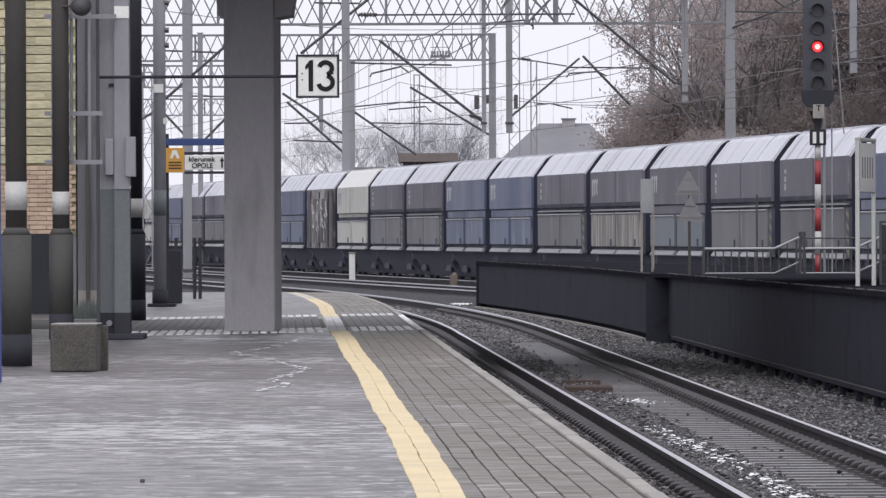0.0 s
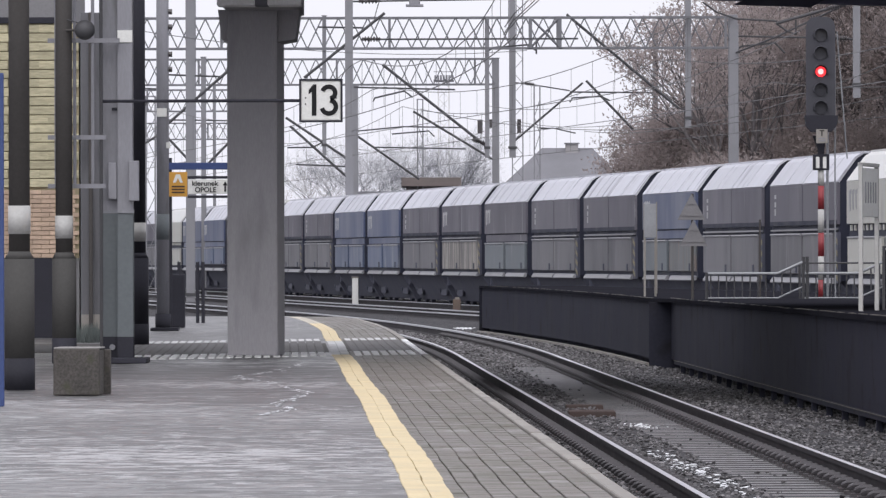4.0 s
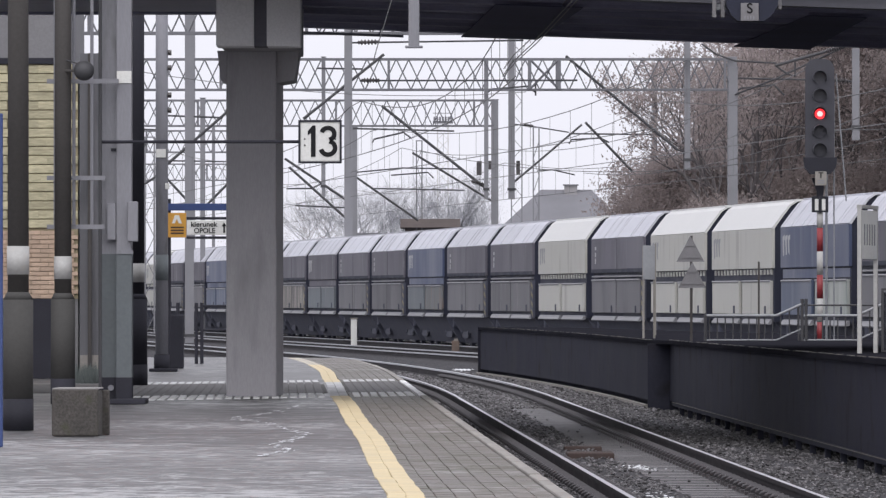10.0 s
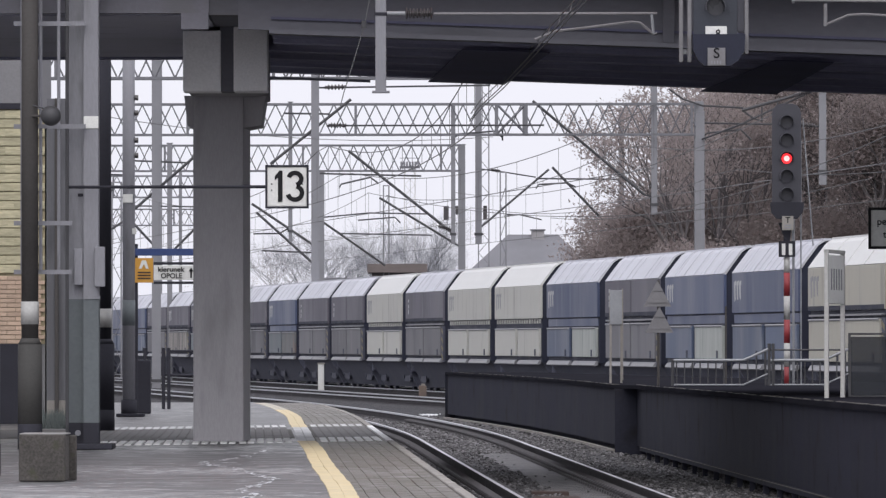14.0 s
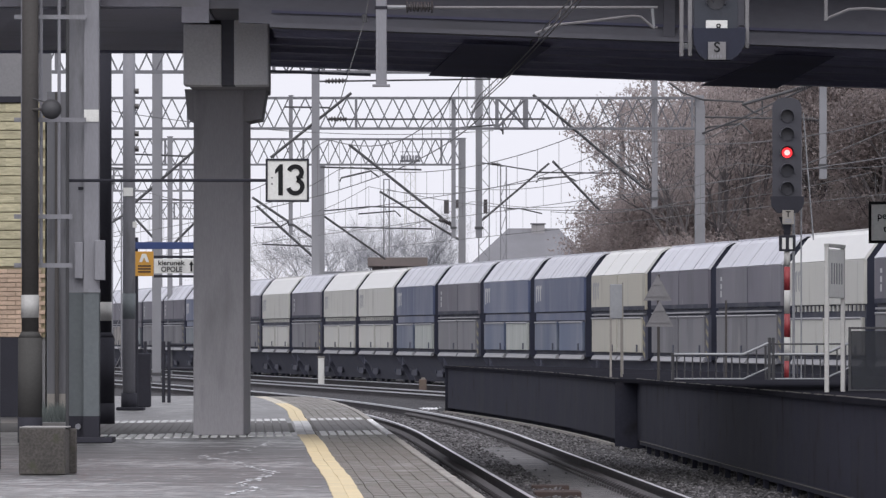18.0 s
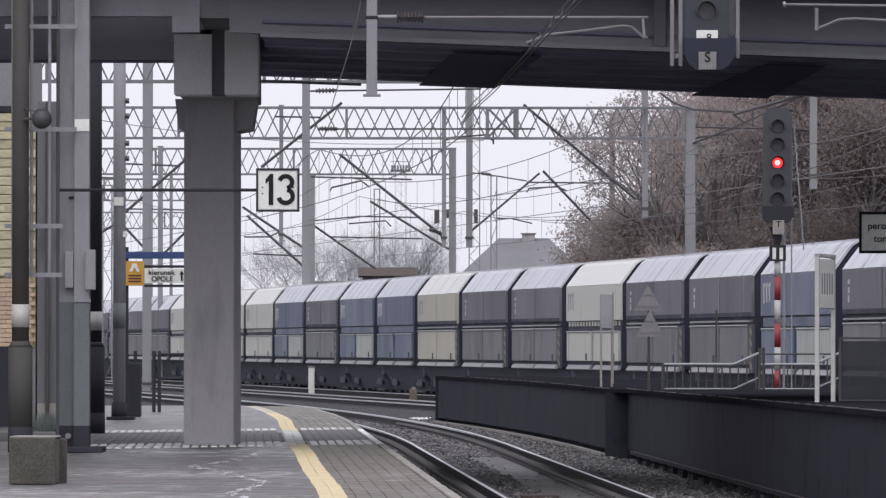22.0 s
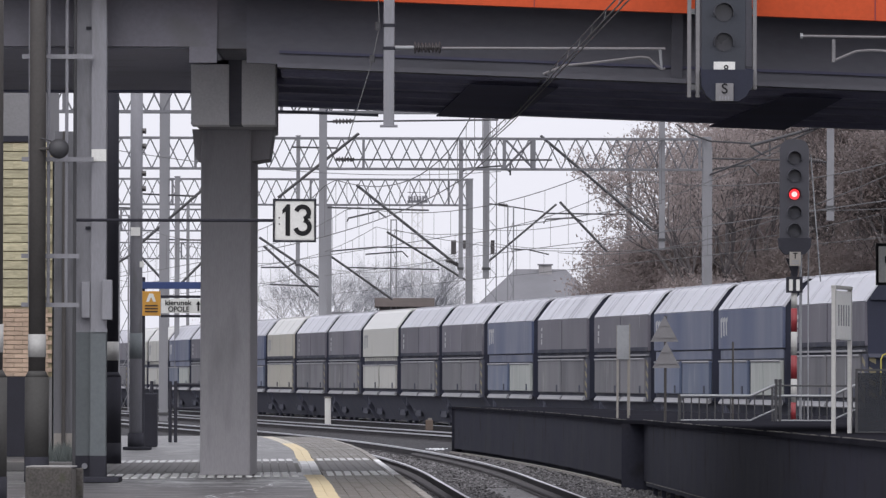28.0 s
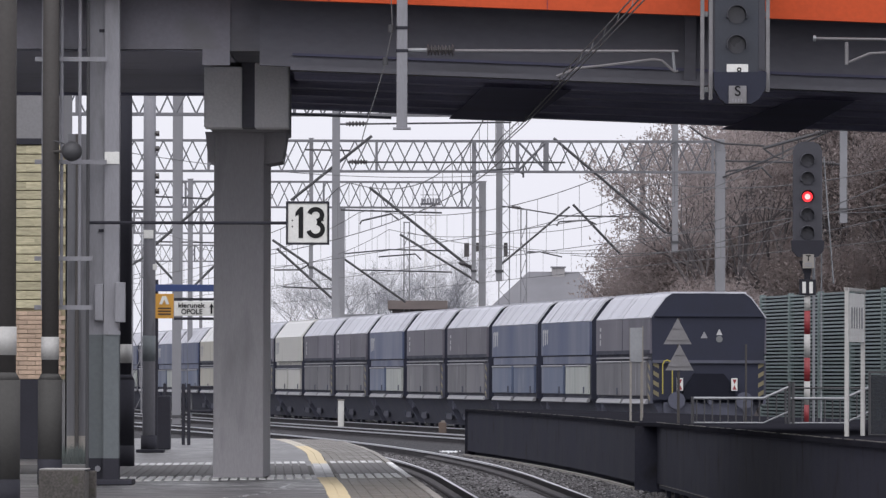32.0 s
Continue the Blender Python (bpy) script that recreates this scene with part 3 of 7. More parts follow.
def build_ballast():
    rng = random.Random(5)
    spots = []
    for _ in range(54000):
        y = 36 + 100 * rng.random() ** 1.5
        o = rng.uniform(-1.5, 3.0)
        if abs(abs(o) - 0.753) < 0.17:
            continue
        inside = abs(o) < 0.62
        if inside and 0.03 + 0.12 * noise.noise((y * 0.5, 0, 0)) < o and rng.random() < 0.985:
            continue
        p = beside(y, o)
        z = (-0.503 if abs(o) < 1.5 else -0.51 - 0.08 * (abs(o) - 1.5)) if 0.62 < abs(o) < 2.3 else -0.508 if abs(o) < 1 else -0.585
        spots.append((p.x, p.y, z + rng.uniform(-0.01, 0.02), rng.uniform(0.010, 0.030)))
    for _ in range(7000):
        o = rng.choice((rng.uniform(-0.6, 0.6), rng.uniform(0.95, 2.40)))
        p = beside(rng.uniform(118, 178), o)
        spots.append((p.x, p.y, -0.505 - 0.05 * max(0.0, o - 1.5) + rng.uniform(-0.01, 0.01), rng.uniform(0.022, 0.045)))
    scatter_stones("ballast_stones", spots, STONE, "grey crushed stone ballast along the platform track", rng)
    spots = []
    for _ in range(430):
        y = rng.choice((46, 47.5, 49, 51.5, 52, 57, 60.5, 62, 65)) + rng.gauss(0, 1.0)
        o = -0.19 + rng.gauss(0, 0.06) + 0.07 * noise.noise((y * 0.4, 3, 0)) + (55 - y) * 0.006
        p = beside(y, o)
        spots.append((p.x, p.y, -0.490 + rng.uniform(-0.008, 0.012), 0.007 + 0.032 * rng.random() ** 2.5))
    for _ in range(120):
        p = Vector((0.42 + rng.gauss(0, 0.10), 180 + rng.gauss(0, 0.9), 0))
        spots.append((p.x, p.y, -0.49, rng.uniform(0.02, 0.045)))
    for _ in range(60):
        p = beside(77 + rng.gauss(0, 0.6), 0.12 + rng.gauss(0, 0.08))
        spots.append((p.x, p.y, -0.50, rng.uniform(0.01, 0.025)))
    scatter_stones("snow_crumbs", spots, FROST, "crumbs of dirty old snow lying between the rails", rng, 0.35)


def curved_slab(name, o0, o1, y0, y1, z0, z1, step, mat, parent=None):
    """A solid strip between two offsets of the platform track."""
    n = max(1, int(round((y1 - y0) / step)))
    verts, faces = [], []
    for i in range(n + 1):
        y = y0 + (y1 - y0) * i / n
        for o, z in ((o0, z0), (o1, z0), (o1, z1), (o0, z1)):
            p = beside(y, o)
            verts.append((p.x, p.y, z))
    for i in range(n):
        for j in range(4):
            a, b = 4 * i + j, 4 * i + (j + 1) % 4
            faces.append((b, a, a + 4, b + 4))
    faces += [(0, 1, 2, 3), (4 * n + 3, 4 * n + 2, 4 * n + 1, 4 * n)]
    ob = new(name, raw(name, verts, faces, mat))
    ob.parent = parent
    return ob


EDGE, LINE_R, LINE_L = -1.70, -2.67, -2.90


def build_platform():
    pf = curved_slab("platform", -16.0, LINE_L + 0.06, -12, 156, -0.62, -0.004, 6, ASPHALT)
    tagged(pf, "worn grey asphalt station platform, damp and streaked", "platform", "", "structure")
    curved_slab("platform_wall", EDGE - 0.10, EDGE - 0.04, -12, 156, -0.60, -0.12, 6, CONCRETE, pf)
    curved_slab("paving_bed", LINE_L - 0.01, EDGE - 0.08, -12, 156, -0.62, -0.03, 6, JOINT, pf)
    curved_slab("paving_near", LINE_L, EDGE - 0.11, -12, 32.8, -0.045, 0.0, 6, SETT, pf)
    return pf


def piece(shape, parent, name, p, turn):
    o = new(name, shape)
    o.parent, o.matrix_basis = parent, pose(p[0], p[1], p[2], 0, 0, turn)
    return o


def build_paving(pf):
    """Kerb stones, setts, the warning line and the pale cross rows; nearest pieces are single, the rest joined."""
    rng = random.Random(3)

    def block(w, l, h, name, mat, bev=0.006):
        return finish(bbox(-w / 2, w / 2, -l / 2, l / 2, -h, 0, bev), name, mat)

    kerb = block(0.088, 0.985, 0.14, "kerb_stone", KERB, 0.012)
    pale_kerb = block(0.088, 0.985, 0.14, "kerb_stone", WHITE_TILE, 0.012)
    y = 33.0
    while y < 150:
        p = beside(y, EDGE - 0.052)
        piece(pale_kerb if 94 < y < 112 else kerb, pf, "kerb_stone", (p.x, p.y, 0.006 + rng.uniform(-0.004, 0.004)), -math.degrees(track_dir(y)) + rng.uniform(-0.15, 0.15))
        y += 1.0

    # setts between kerb and warning line, seven courses with open joints
    w = (EDGE - 0.115 - LINE_R) / -7.0
    near, verts, faces = 0, [], []
    shapes = [block(abs(w) - 0.009, 0.270, 0.06, "sett", SETT, 0.004) for _ in range(3)]
    for c in range(7):
        base = EDGE - 0.115 - abs(w) * (c + 0.5)
        y = 33.0 + 0.28 * rng.random()
        while y < 154:
            dz = rng.uniform(-0.0012, 0.0010)
            o = base + 0.010 * noise.noise((y * 0.35, c * 0.15, 2)) + 0.004 * noise.noise((y * 1.1, c * 0.6, 7))
            p = beside(y, o)
            if 34.2 < y < 46.2:
                piece(shapes[c % 3], pf, "sett", (p.x, p.y, dz), -math.degrees(track_dir(y)) + rng.uniform(-0.6, 0.6))
            else:
                l = 0.268 if y < 100 else 0.543
                hw = abs(w) / 2 - 0.004
                b = len(verts)
                verts += [(p.x + sx * hw, p.y + sy * l / 2, z) for z in (dz, -0.06) for sx, sy in ((-1, -1), (1, -1), (1, 1), (-1, 1))]
                faces += [(b, b + 1, b + 2, b + 3), (b, b + 4, b + 5, b + 1), (b + 1, b + 5, b + 6, b + 2), (b + 2, b + 6, b + 7, b + 3), (b + 3, b + 7, b + 4, b)]
            y += 0.280 if y < 100 else 0.555
    o = new("setts_beyond", raw("setts_beyond", verts, faces, SETT))
    o.parent = pf
    o["kind"] = "stuff"

    # the warning line: two rows of tiles
    tile = block(0.112, 0.4, 0.05, "yellow_tile", YELLOW, 0.003)
    pale = block(0.108, 0.392, 0.05, "faded_tile", CREAM_TILE, 0.006)
    white = block(0.108, 0.392, 0.05, "faded_tile", BAR_PAINT, 0.006)
    for row in (0, 1):
        y = 33.0
        while y < 154:
            off = LINE_L + 0.059 + 0.048 * min(1.0, max(0.0, (94 - y) / 32)) + 0.116 * row + 0.008 * math.sin(y * 0.31) + 0.012 * noise.noise((y * 0.45, row * 0.2, 0)) + 0.008 * noise.noise((y * 1.3, row * 0.9, 5))
            p = beside(y, off)
            worn = white if 94.5 < y < 109.5 else tile if y < 138 else pale
            if y < 94.5:
                piece(tile, pf, "yellow_tile", (p.x, p.y, 0.004 + rng.uniform(-0.0008, 0.0008)), -math.degrees(track_dir(y)) + rng.uniform(-0.4, 0.4))
            else:
                piece(worn, pf, "faded_tile", (p.x, p.y, 0.004), -math.degrees(track_dir(y)))
            y += 0.4
    # pale cross rows at both drip lines of the road bridge, with dark setts between them
    verts, faces = [], []
    # near row whiter than the far one, offsetting the deck's shade in its colour
    bars = [block(0.080, long, 0.03, "pale_bar", paint, 0.004) for long, paint in ((3.6, WHITE_TILE), (2.4, BAR_PAINT))]
    for i in range(36):
        off = EDGE - 0.20 - 0.1125 * i
        if LINE_L - 0.05 < off < LINE_R + 0.05:
            continue
        ya, yb = 96.6 + (off - EDGE) * 1.25, 112.4 + (off - EDGE) * 1.25
        for bar, y in zip(bars, (ya, yb)):
            p = beside(y, off)
            piece(bar, pf, "pale_bar", (p.x, p.y, 0.009), -math.degrees(track_dir(y)) + rng.uniform(-0.3, 0.3))
        y = ya + 1.9 - 0.6 * (i % 2)
        while y < yb - 1.5:
            l = min(1.18, yb - 1.3 - y)
            b = len(verts)
            ends = (beside(y, off), beside(y + l, off))
            for z in (0.0045, -0.02):
                for p, sx in ((ends[0], -1), (ends[0], 1), (ends[1], 1), (ends[1], -1)):
                    verts.append((p.x + sx * 0.048, p.y, z))
            faces += [(b, b + 1, b + 2, b + 3), (b, b + 4, b + 5, b + 1), (b + 1, b + 5, b + 6, b + 2), (b + 2, b + 6, b + 7, b + 3), (b + 3, b + 7, b + 4, b)]
            y += 1.2
    o = new("sheltered_setts", raw("sheltered_setts", verts, faces, SHELTERED))
    o.parent = pf
    o["kind"] = "stuff"
    # darker bed laid under the bridge
    curved_slab("sheltered_bed", -12, LINE_L - 0.02, 97.5, 107.0, -0.02, 0.001, 3, JOINT, pf)
    curved_slab("sheltered_bed", LINE_R + 0.01, EDGE - 0.12, 98.3, 110.3, -0.02, 0.0022, 3, JOINT, pf)
    # thin frosted trails that people left on the asphalt
    verts, faces = [], []
    way = ((-1.67, 87.6), (-1.75, 81.1), (-2.14, 77.3), (-1.83, 74.9), (-1.49, 70.7), (-1.21, 68.3), (-1.30, 65.6), (-1.41, 63.1), (-1.24, 61.0), (-1.44, 58.4))
    for i in range(126):
        u = 9 * i / 126
        p, q = way[int(u)], way[int(u) + 1]
        f = u - int(u)
        x = p[0] + (q[0] - p[0]) * f + rng.gauss(0, 0.03)
        y = p[1] + (q[1] - p[1]) * f + rng.gauss(0, 0.28)
        s, l = rng.uniform(0.008, 0.035), rng.uniform(0.05, 0.22)
        k = len(verts)
        n = 7
        verts += [(x + s * math.cos(6.283 * j / n) * rng.uniform(0.6, 1.2), y + l * math.sin(6.283 * j / n) * rng.uniform(0.6, 1.2), 0.0015) for j in range(n)]
        faces.append(tuple(range(k, k + n)))
    o = new("frost_trail", raw("frost_trail", verts, faces, FROST))
    o.parent = pf
    o["kind"] = "stuff"


def build_far_platform():
    """The island platform: dark panel wall on short posts, slab on top."""
    pf = thing("island_platform", "dark island platform with concrete slab top", "platform", kind="structure")

    def rise(y):
        return 0.0013 * max(0.0, 121.5 - y)

    def section(off, y0, y1, step):
        y, k = y0, 0
        while y < y1 - 0.01:
            a, b = beside(y, off), beside(min(y + step, y1), off)
            d = (b - a)
            ang = math.degrees(math.atan2(-d.x, d.y))
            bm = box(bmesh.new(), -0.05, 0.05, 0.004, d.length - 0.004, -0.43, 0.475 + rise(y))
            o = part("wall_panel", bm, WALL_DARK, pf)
            o.matrix_basis = pose(a.x, a.y, 0.004 * (k % 2), 0, 0, ang)
            y += step
            k += 1

    section(2.41, 121.5, 175.0, 3.0)
    section(2.71, 30.0, 121.5, 3.0)
    # short posts under the wall
    bm = bbox(-0.035, 0.035, -0.05, 0.05, -0.66, -0.44, 0.006)
    me = finish(bm, "support_post", WALL_DARK)
    y = 56.0
    while y < 117:
        p = beside(y, 2.57)
        piece(me, pf, "support_post", p, 0)
        y += 2.4
    curved_slab("wall_foot", 2.27, 2.34, 122, 175, -0.56, -0.495, 4, KERB, pf)
    curved_slab("edge_beam", 2.53, 2.61, 54, 118, -0.46, -0.41, 3, WALL_DARK, pf)
    # paler strip that paints the light on the beam's top edge
    curved_slab("beam_cap", 2.522, 2.545, 54, 118, -0.41, -0.403, 3, OLD_CONCRETE, pf)
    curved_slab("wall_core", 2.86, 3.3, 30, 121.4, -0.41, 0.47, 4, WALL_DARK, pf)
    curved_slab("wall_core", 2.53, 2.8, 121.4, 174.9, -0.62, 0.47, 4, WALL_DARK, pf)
    # return of the wall at the step and at the end
    for y, o0, o1 in ((121.5, 2.31, 2.67), (175.0, 2.31, 3.6)):
        a = beside(y, 0)
        part("wall_return", box(bmesh.new(), a.x + o0, a.x + o1, y - 0.06, y + 0.06, -0.6, 0.475), WALL_DARK, pf)
    # slab: between the two tracks
    verts, faces = [], []
    ys = [30 + 145 * i / 58 for i in range(59)]
    for y in ys:
        off = 2.61 if y <= 121.5 else 2.31
        l = track_x(y) + off
        r = max(l + 0.6, min(l + 9.0, loop_x(y) - 1.75))
        for z in (0.478 + rise(y), 0.535 + rise(y)):
            verts += [(l, y, z), (r, y, z)]
    for i in range(58):
        a = 4 * i
        for q in ((0, 1, 5, 4), (2, 6, 7, 3), (0, 4, 6, 2), (1, 3, 7, 5)):
            faces.append(tuple(a + j for j in q))
    faces += [(0, 2, 3, 1), (232, 233, 235, 234)]
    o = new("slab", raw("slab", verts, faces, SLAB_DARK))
    o.parent = pf
    o["label"] = "dark slab"
    # pale frosted rim on the slab, with gaps
    rng = random.Random(9)
    verts, faces = [], []
    for i in range(240):
        y = rng.uniform(72, 174)
        off = (2.63 if y <= 121.5 else 2.33) + rng.uniform(0, 0.06)
        x, l, w = track_x(y) + off, rng.uniform(0.2, 1.1), rng.uniform(0.015, 0.05)
        b = len(verts)
        h0 = 0.541 + rise(y)
        verts += [(x, y, h0), (x + w, y, h0), (x + w, y + l, h0), (x, y + l, h0), (x, y, h0 - 0.011), (x + w, y, h0 - 0.011), (x + w, y + l, h0 - 0.011), (x, y + l, h0 - 0.011)]
        faces += [(b, b + 1, b + 2, b + 3), (b, b + 4, b + 5, b + 1), (b + 1, b + 5, b + 6, b + 2), (b + 2, b + 6, b + 7, b + 3), (b + 3, b + 7, b + 4, b)]
    o = new("frost_rim", raw("frost_rim", verts, faces, OLD_CONCRETE))
    o.parent = pf
    o["kind"] = "stuff"


# ---- the road bridge ----
def deck_z(x):
    return 4.72 - 0.036 * x


def shear(bm):
    """Lays a mesh built on z = 0 onto the falling line of the deck."""
    for v in bm.verts:
        v.co.z += deck_z(v.co.x)
    return bm


def build_bridge():
    br = thing("road_bridge", "grey road bridge with orange fascia crossing above the tracks", "bridge", kind="structure")
    # the span over the tracks falls to the right
    for i, y in enumerate((88.0, 90.6, 93.2, 95.8, 98.4, 100.7)):
        bm = bmesh.new()
        box(bm, -2.0 if i == 0 else -1.64 if i == 1 else -2.2, 45, y, y + 0.16, 0.045, 0.86)
        bmesh.ops.subdivide_edges(bm, edges=bm.edges[:], cuts=1)
        part("girder", shear(bm), DECK_PAINT if i == 0 else UNDERSIDE, br, "grey painted edge girder" if i == 0 else "")
        bm = box(bmesh.new(), -1.64 if i < 2 else -2.2, 45, y - 0.16, y + 0.32, -0.0, 0.05)
        part("bottom_flange", shear(bm), DECK_PAINT if i == 0 else UNDERSIDE, br)
    # dark strip before the girder, standing for a shaded recess line
    bm = box(bmesh.new(), -1.62, 45, 87.96, 87.995, 0.17, 0.20)
    part("girder_rib", shear(bm), GUARD, br)
    for x in (2.90, 7.4, 11.9):
        bm = prism(bmesh.new(), [(87.72, 0.86), (88.0, 0.86), (88.0, 0.06), (87.96, 0.06)], x, x + 0.13, "x")
        part("stiffener", shear(bm), DECK_PAINT, br)
    part("deck_slab", shear(box(bmesh.new(), -2.18, 45, 87.4, 101.6, 0.86, 1.1)), UNDERSIDE, br)
    part("fascia", shear(box(bmesh.new(), -2.3, 45, 87.2, 87.42, 0.775, 2.2)), ORANGE, br, "bright orange bridge fascia")
    for x0 in (-3.5, -1.2, 1.3, 3.3, 5.2, 7.2, 9.2):
        part("fascia_joint", shear(box(bmesh.new(), max(x0, -2.29), max(x0, -2.29) + 0.015, 87.19, 87.2, 0.78, 2.2)), RED_PAINT, br)
    y = 88.6
    while y < 100.6:
        part("soffit_board", shear(box(bmesh.new(), -1.64 if y < 93 else -2.2, 45, y, y + 0.10, 0.04, 0.16)), UNDERSIDE, br)
        y += 0.55
    # smoke guards above the tracks
    for xa, xb, xc, xd in ((0.60, 1.64, 0.22, 1.23), (4.30, 5.0, 3.84, 4.85)):
        bm = bmesh.new()
        lo = [bm.verts.new(p) for p in ((xa, 90.3, -0.016), (xb, 90.3, -0.016), (xd, 101.35, -0.036), (xc, 101.35, -0.036))]
        hi = [bm.verts.new(v.co + Vector((0, 0, 0.012))) for v in lo]
        bm.faces.new(lo)
        bm.faces.new(hi)
        for i in range(4):
            bm.faces.new((lo[i], lo[(i + 1) % 4], hi[(i + 1) % 4], hi[i]))
        part("smoke_guard", shear(bm), GUARD, br, "sooty guard plate above the track")
    # cable tray hung under the far edge
    part("cable_tray", shear(box(bmesh.new(), -2.1, -0.55, 101.45, 101.55, -0.062, -0.028)), LATTICE, br, "pale cable tray under the far edge")
    for i in range(4):
        x = -2.0 + 0.37 * i
        part("tray_hanger", shear(prism(bmesh.new(), [(x, -0.03), (x + 0.02, -0.03), (x + 0.05, 0.02), (x + 0.03, 0.02)], 101.48, 101.5)), GALV, br)
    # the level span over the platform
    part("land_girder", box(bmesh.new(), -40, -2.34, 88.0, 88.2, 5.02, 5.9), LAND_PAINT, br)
    part("land_soffit", box(bmesh.new(), -40, -2.34, 88.2, 101.2, 5.0, 5.3), SOFFIT_LIFTED, br)
    part("land_edge", box(bmesh.new(), -40, -2.34, 100.9, 101.25, 4.97, 5.0), UNDERSIDE, br)
    part("land_fascia", box(bmesh.new(), -40, -2.34, 87.2, 87.42, 5.75, 7.0), ORANGE, br)
    part("road_bed", box(bmesh.new(), -40, -2.34, 87.42, 101.6, 5.9, 6.1), UNDERSIDE, br)
    part("joint_cover", box(bmesh.new(), -2.36, -1.99, 88.03, 101.0, 5.0, 6.05), DECK_PAINT, br)
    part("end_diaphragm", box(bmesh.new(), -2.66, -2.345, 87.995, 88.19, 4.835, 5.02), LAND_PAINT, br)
    # pier
    pr = part("pier", bbox(-0.31, 0.31, 0, 1.65, 0.0, 4.34, 0.02), PIER, br, "painted concrete bridge pier")
    pr.matrix_basis = pose(-2.365, 93.3, 0, 0, 0, -1.6)
    for x0, x1 in ((-2.735, -2.28), (-2.13, -1.72)):
        bm = bbox(x0, x1, 91.2, 91.9, 4.22, 4.95 if x0 < -2.2 else 5.0, 0.015)
        part("bearing_block", bm, PIER_LIGHT, br, "pale concrete bearing block")
    part("cap_joint", box(bmesh.new(), -2.29, -2.12, 91.26, 91.91, 4.225, 5.9), DECK_PAINT, br)
    part("pier_head", bbox(-2.70, -1.77, 91.9, 95.6, 4.23, 4.98, 0.02), PIER, br)
    for outline in ([(-2.66, 4.24), (-2.66, 3.84), (-2.745, 3.88), (-2.785, 4.24)], [(-2.07, 4.24), (-2.07, 3.84), (-1.84, 3.88), (-1.785, 4.24)]):
        part("corbel", prism(bmesh.new(), outline, 93.36, 94.8), PIER, br)
    return br


build_ground()
PLATFORM = build_platform()
build_far_platform()
build_bridge()
bed("ballast_bed", None, -10, 420, "grey stone ballast bed of the platform track")
bed("ballast_bed_loop", loop_x, 150, 460, "grey stone ballast bed of the loop track")
bed("ballast_bed_main", train_x, -120, 560, "grey stone ballast bed of the goods track")
build_track("platform_track", None, -10, 420, "curving railway track on concrete sleepers beside the platform", (38, 112))
build_track("loop_track", loop_x, 130, 460, "railway track on concrete sleepers in the yard")
build_track("goods_track", train_x, -120, 560, "railway track on concrete sleepers under the goods train")


# ---- the goods train ----
LENGTH, BODY = 11.765, 10.42
EAVE, TOP, BELT = 3.15, 3.80, 2.22


def roof_profile(s):
    """Bent outline of one roof half from eave to crown."""
    return [(s * 1.50, EAVE), (s * 1.32, EAVE + 0.245), (s * 1.10, EAVE + 0.53), (s * 0.94, TOP - 0.02), (0.0, TOP)]


def sheet(prof, y0, y1, t):
    """A bent plate: an open profile of (x, z), thickened inwards, swept along y."""
    inner = []
    for x, z in prof:
        k = 1 - t / 1.5
        inner.append((x * k, z - t * 0.6))
    return prism(bmesh.new(), list(prof) + inner[::-1], y0, y1)


def bogie(parent, y):
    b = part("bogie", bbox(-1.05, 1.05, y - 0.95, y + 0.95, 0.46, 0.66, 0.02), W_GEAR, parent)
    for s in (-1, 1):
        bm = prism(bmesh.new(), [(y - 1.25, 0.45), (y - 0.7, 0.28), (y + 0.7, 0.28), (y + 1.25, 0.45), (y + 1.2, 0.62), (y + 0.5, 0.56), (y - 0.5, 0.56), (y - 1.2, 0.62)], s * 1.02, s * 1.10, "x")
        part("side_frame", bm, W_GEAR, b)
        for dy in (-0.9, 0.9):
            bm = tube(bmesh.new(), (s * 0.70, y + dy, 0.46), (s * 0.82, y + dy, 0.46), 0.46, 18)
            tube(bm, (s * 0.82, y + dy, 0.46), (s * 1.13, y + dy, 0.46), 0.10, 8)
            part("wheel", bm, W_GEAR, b)


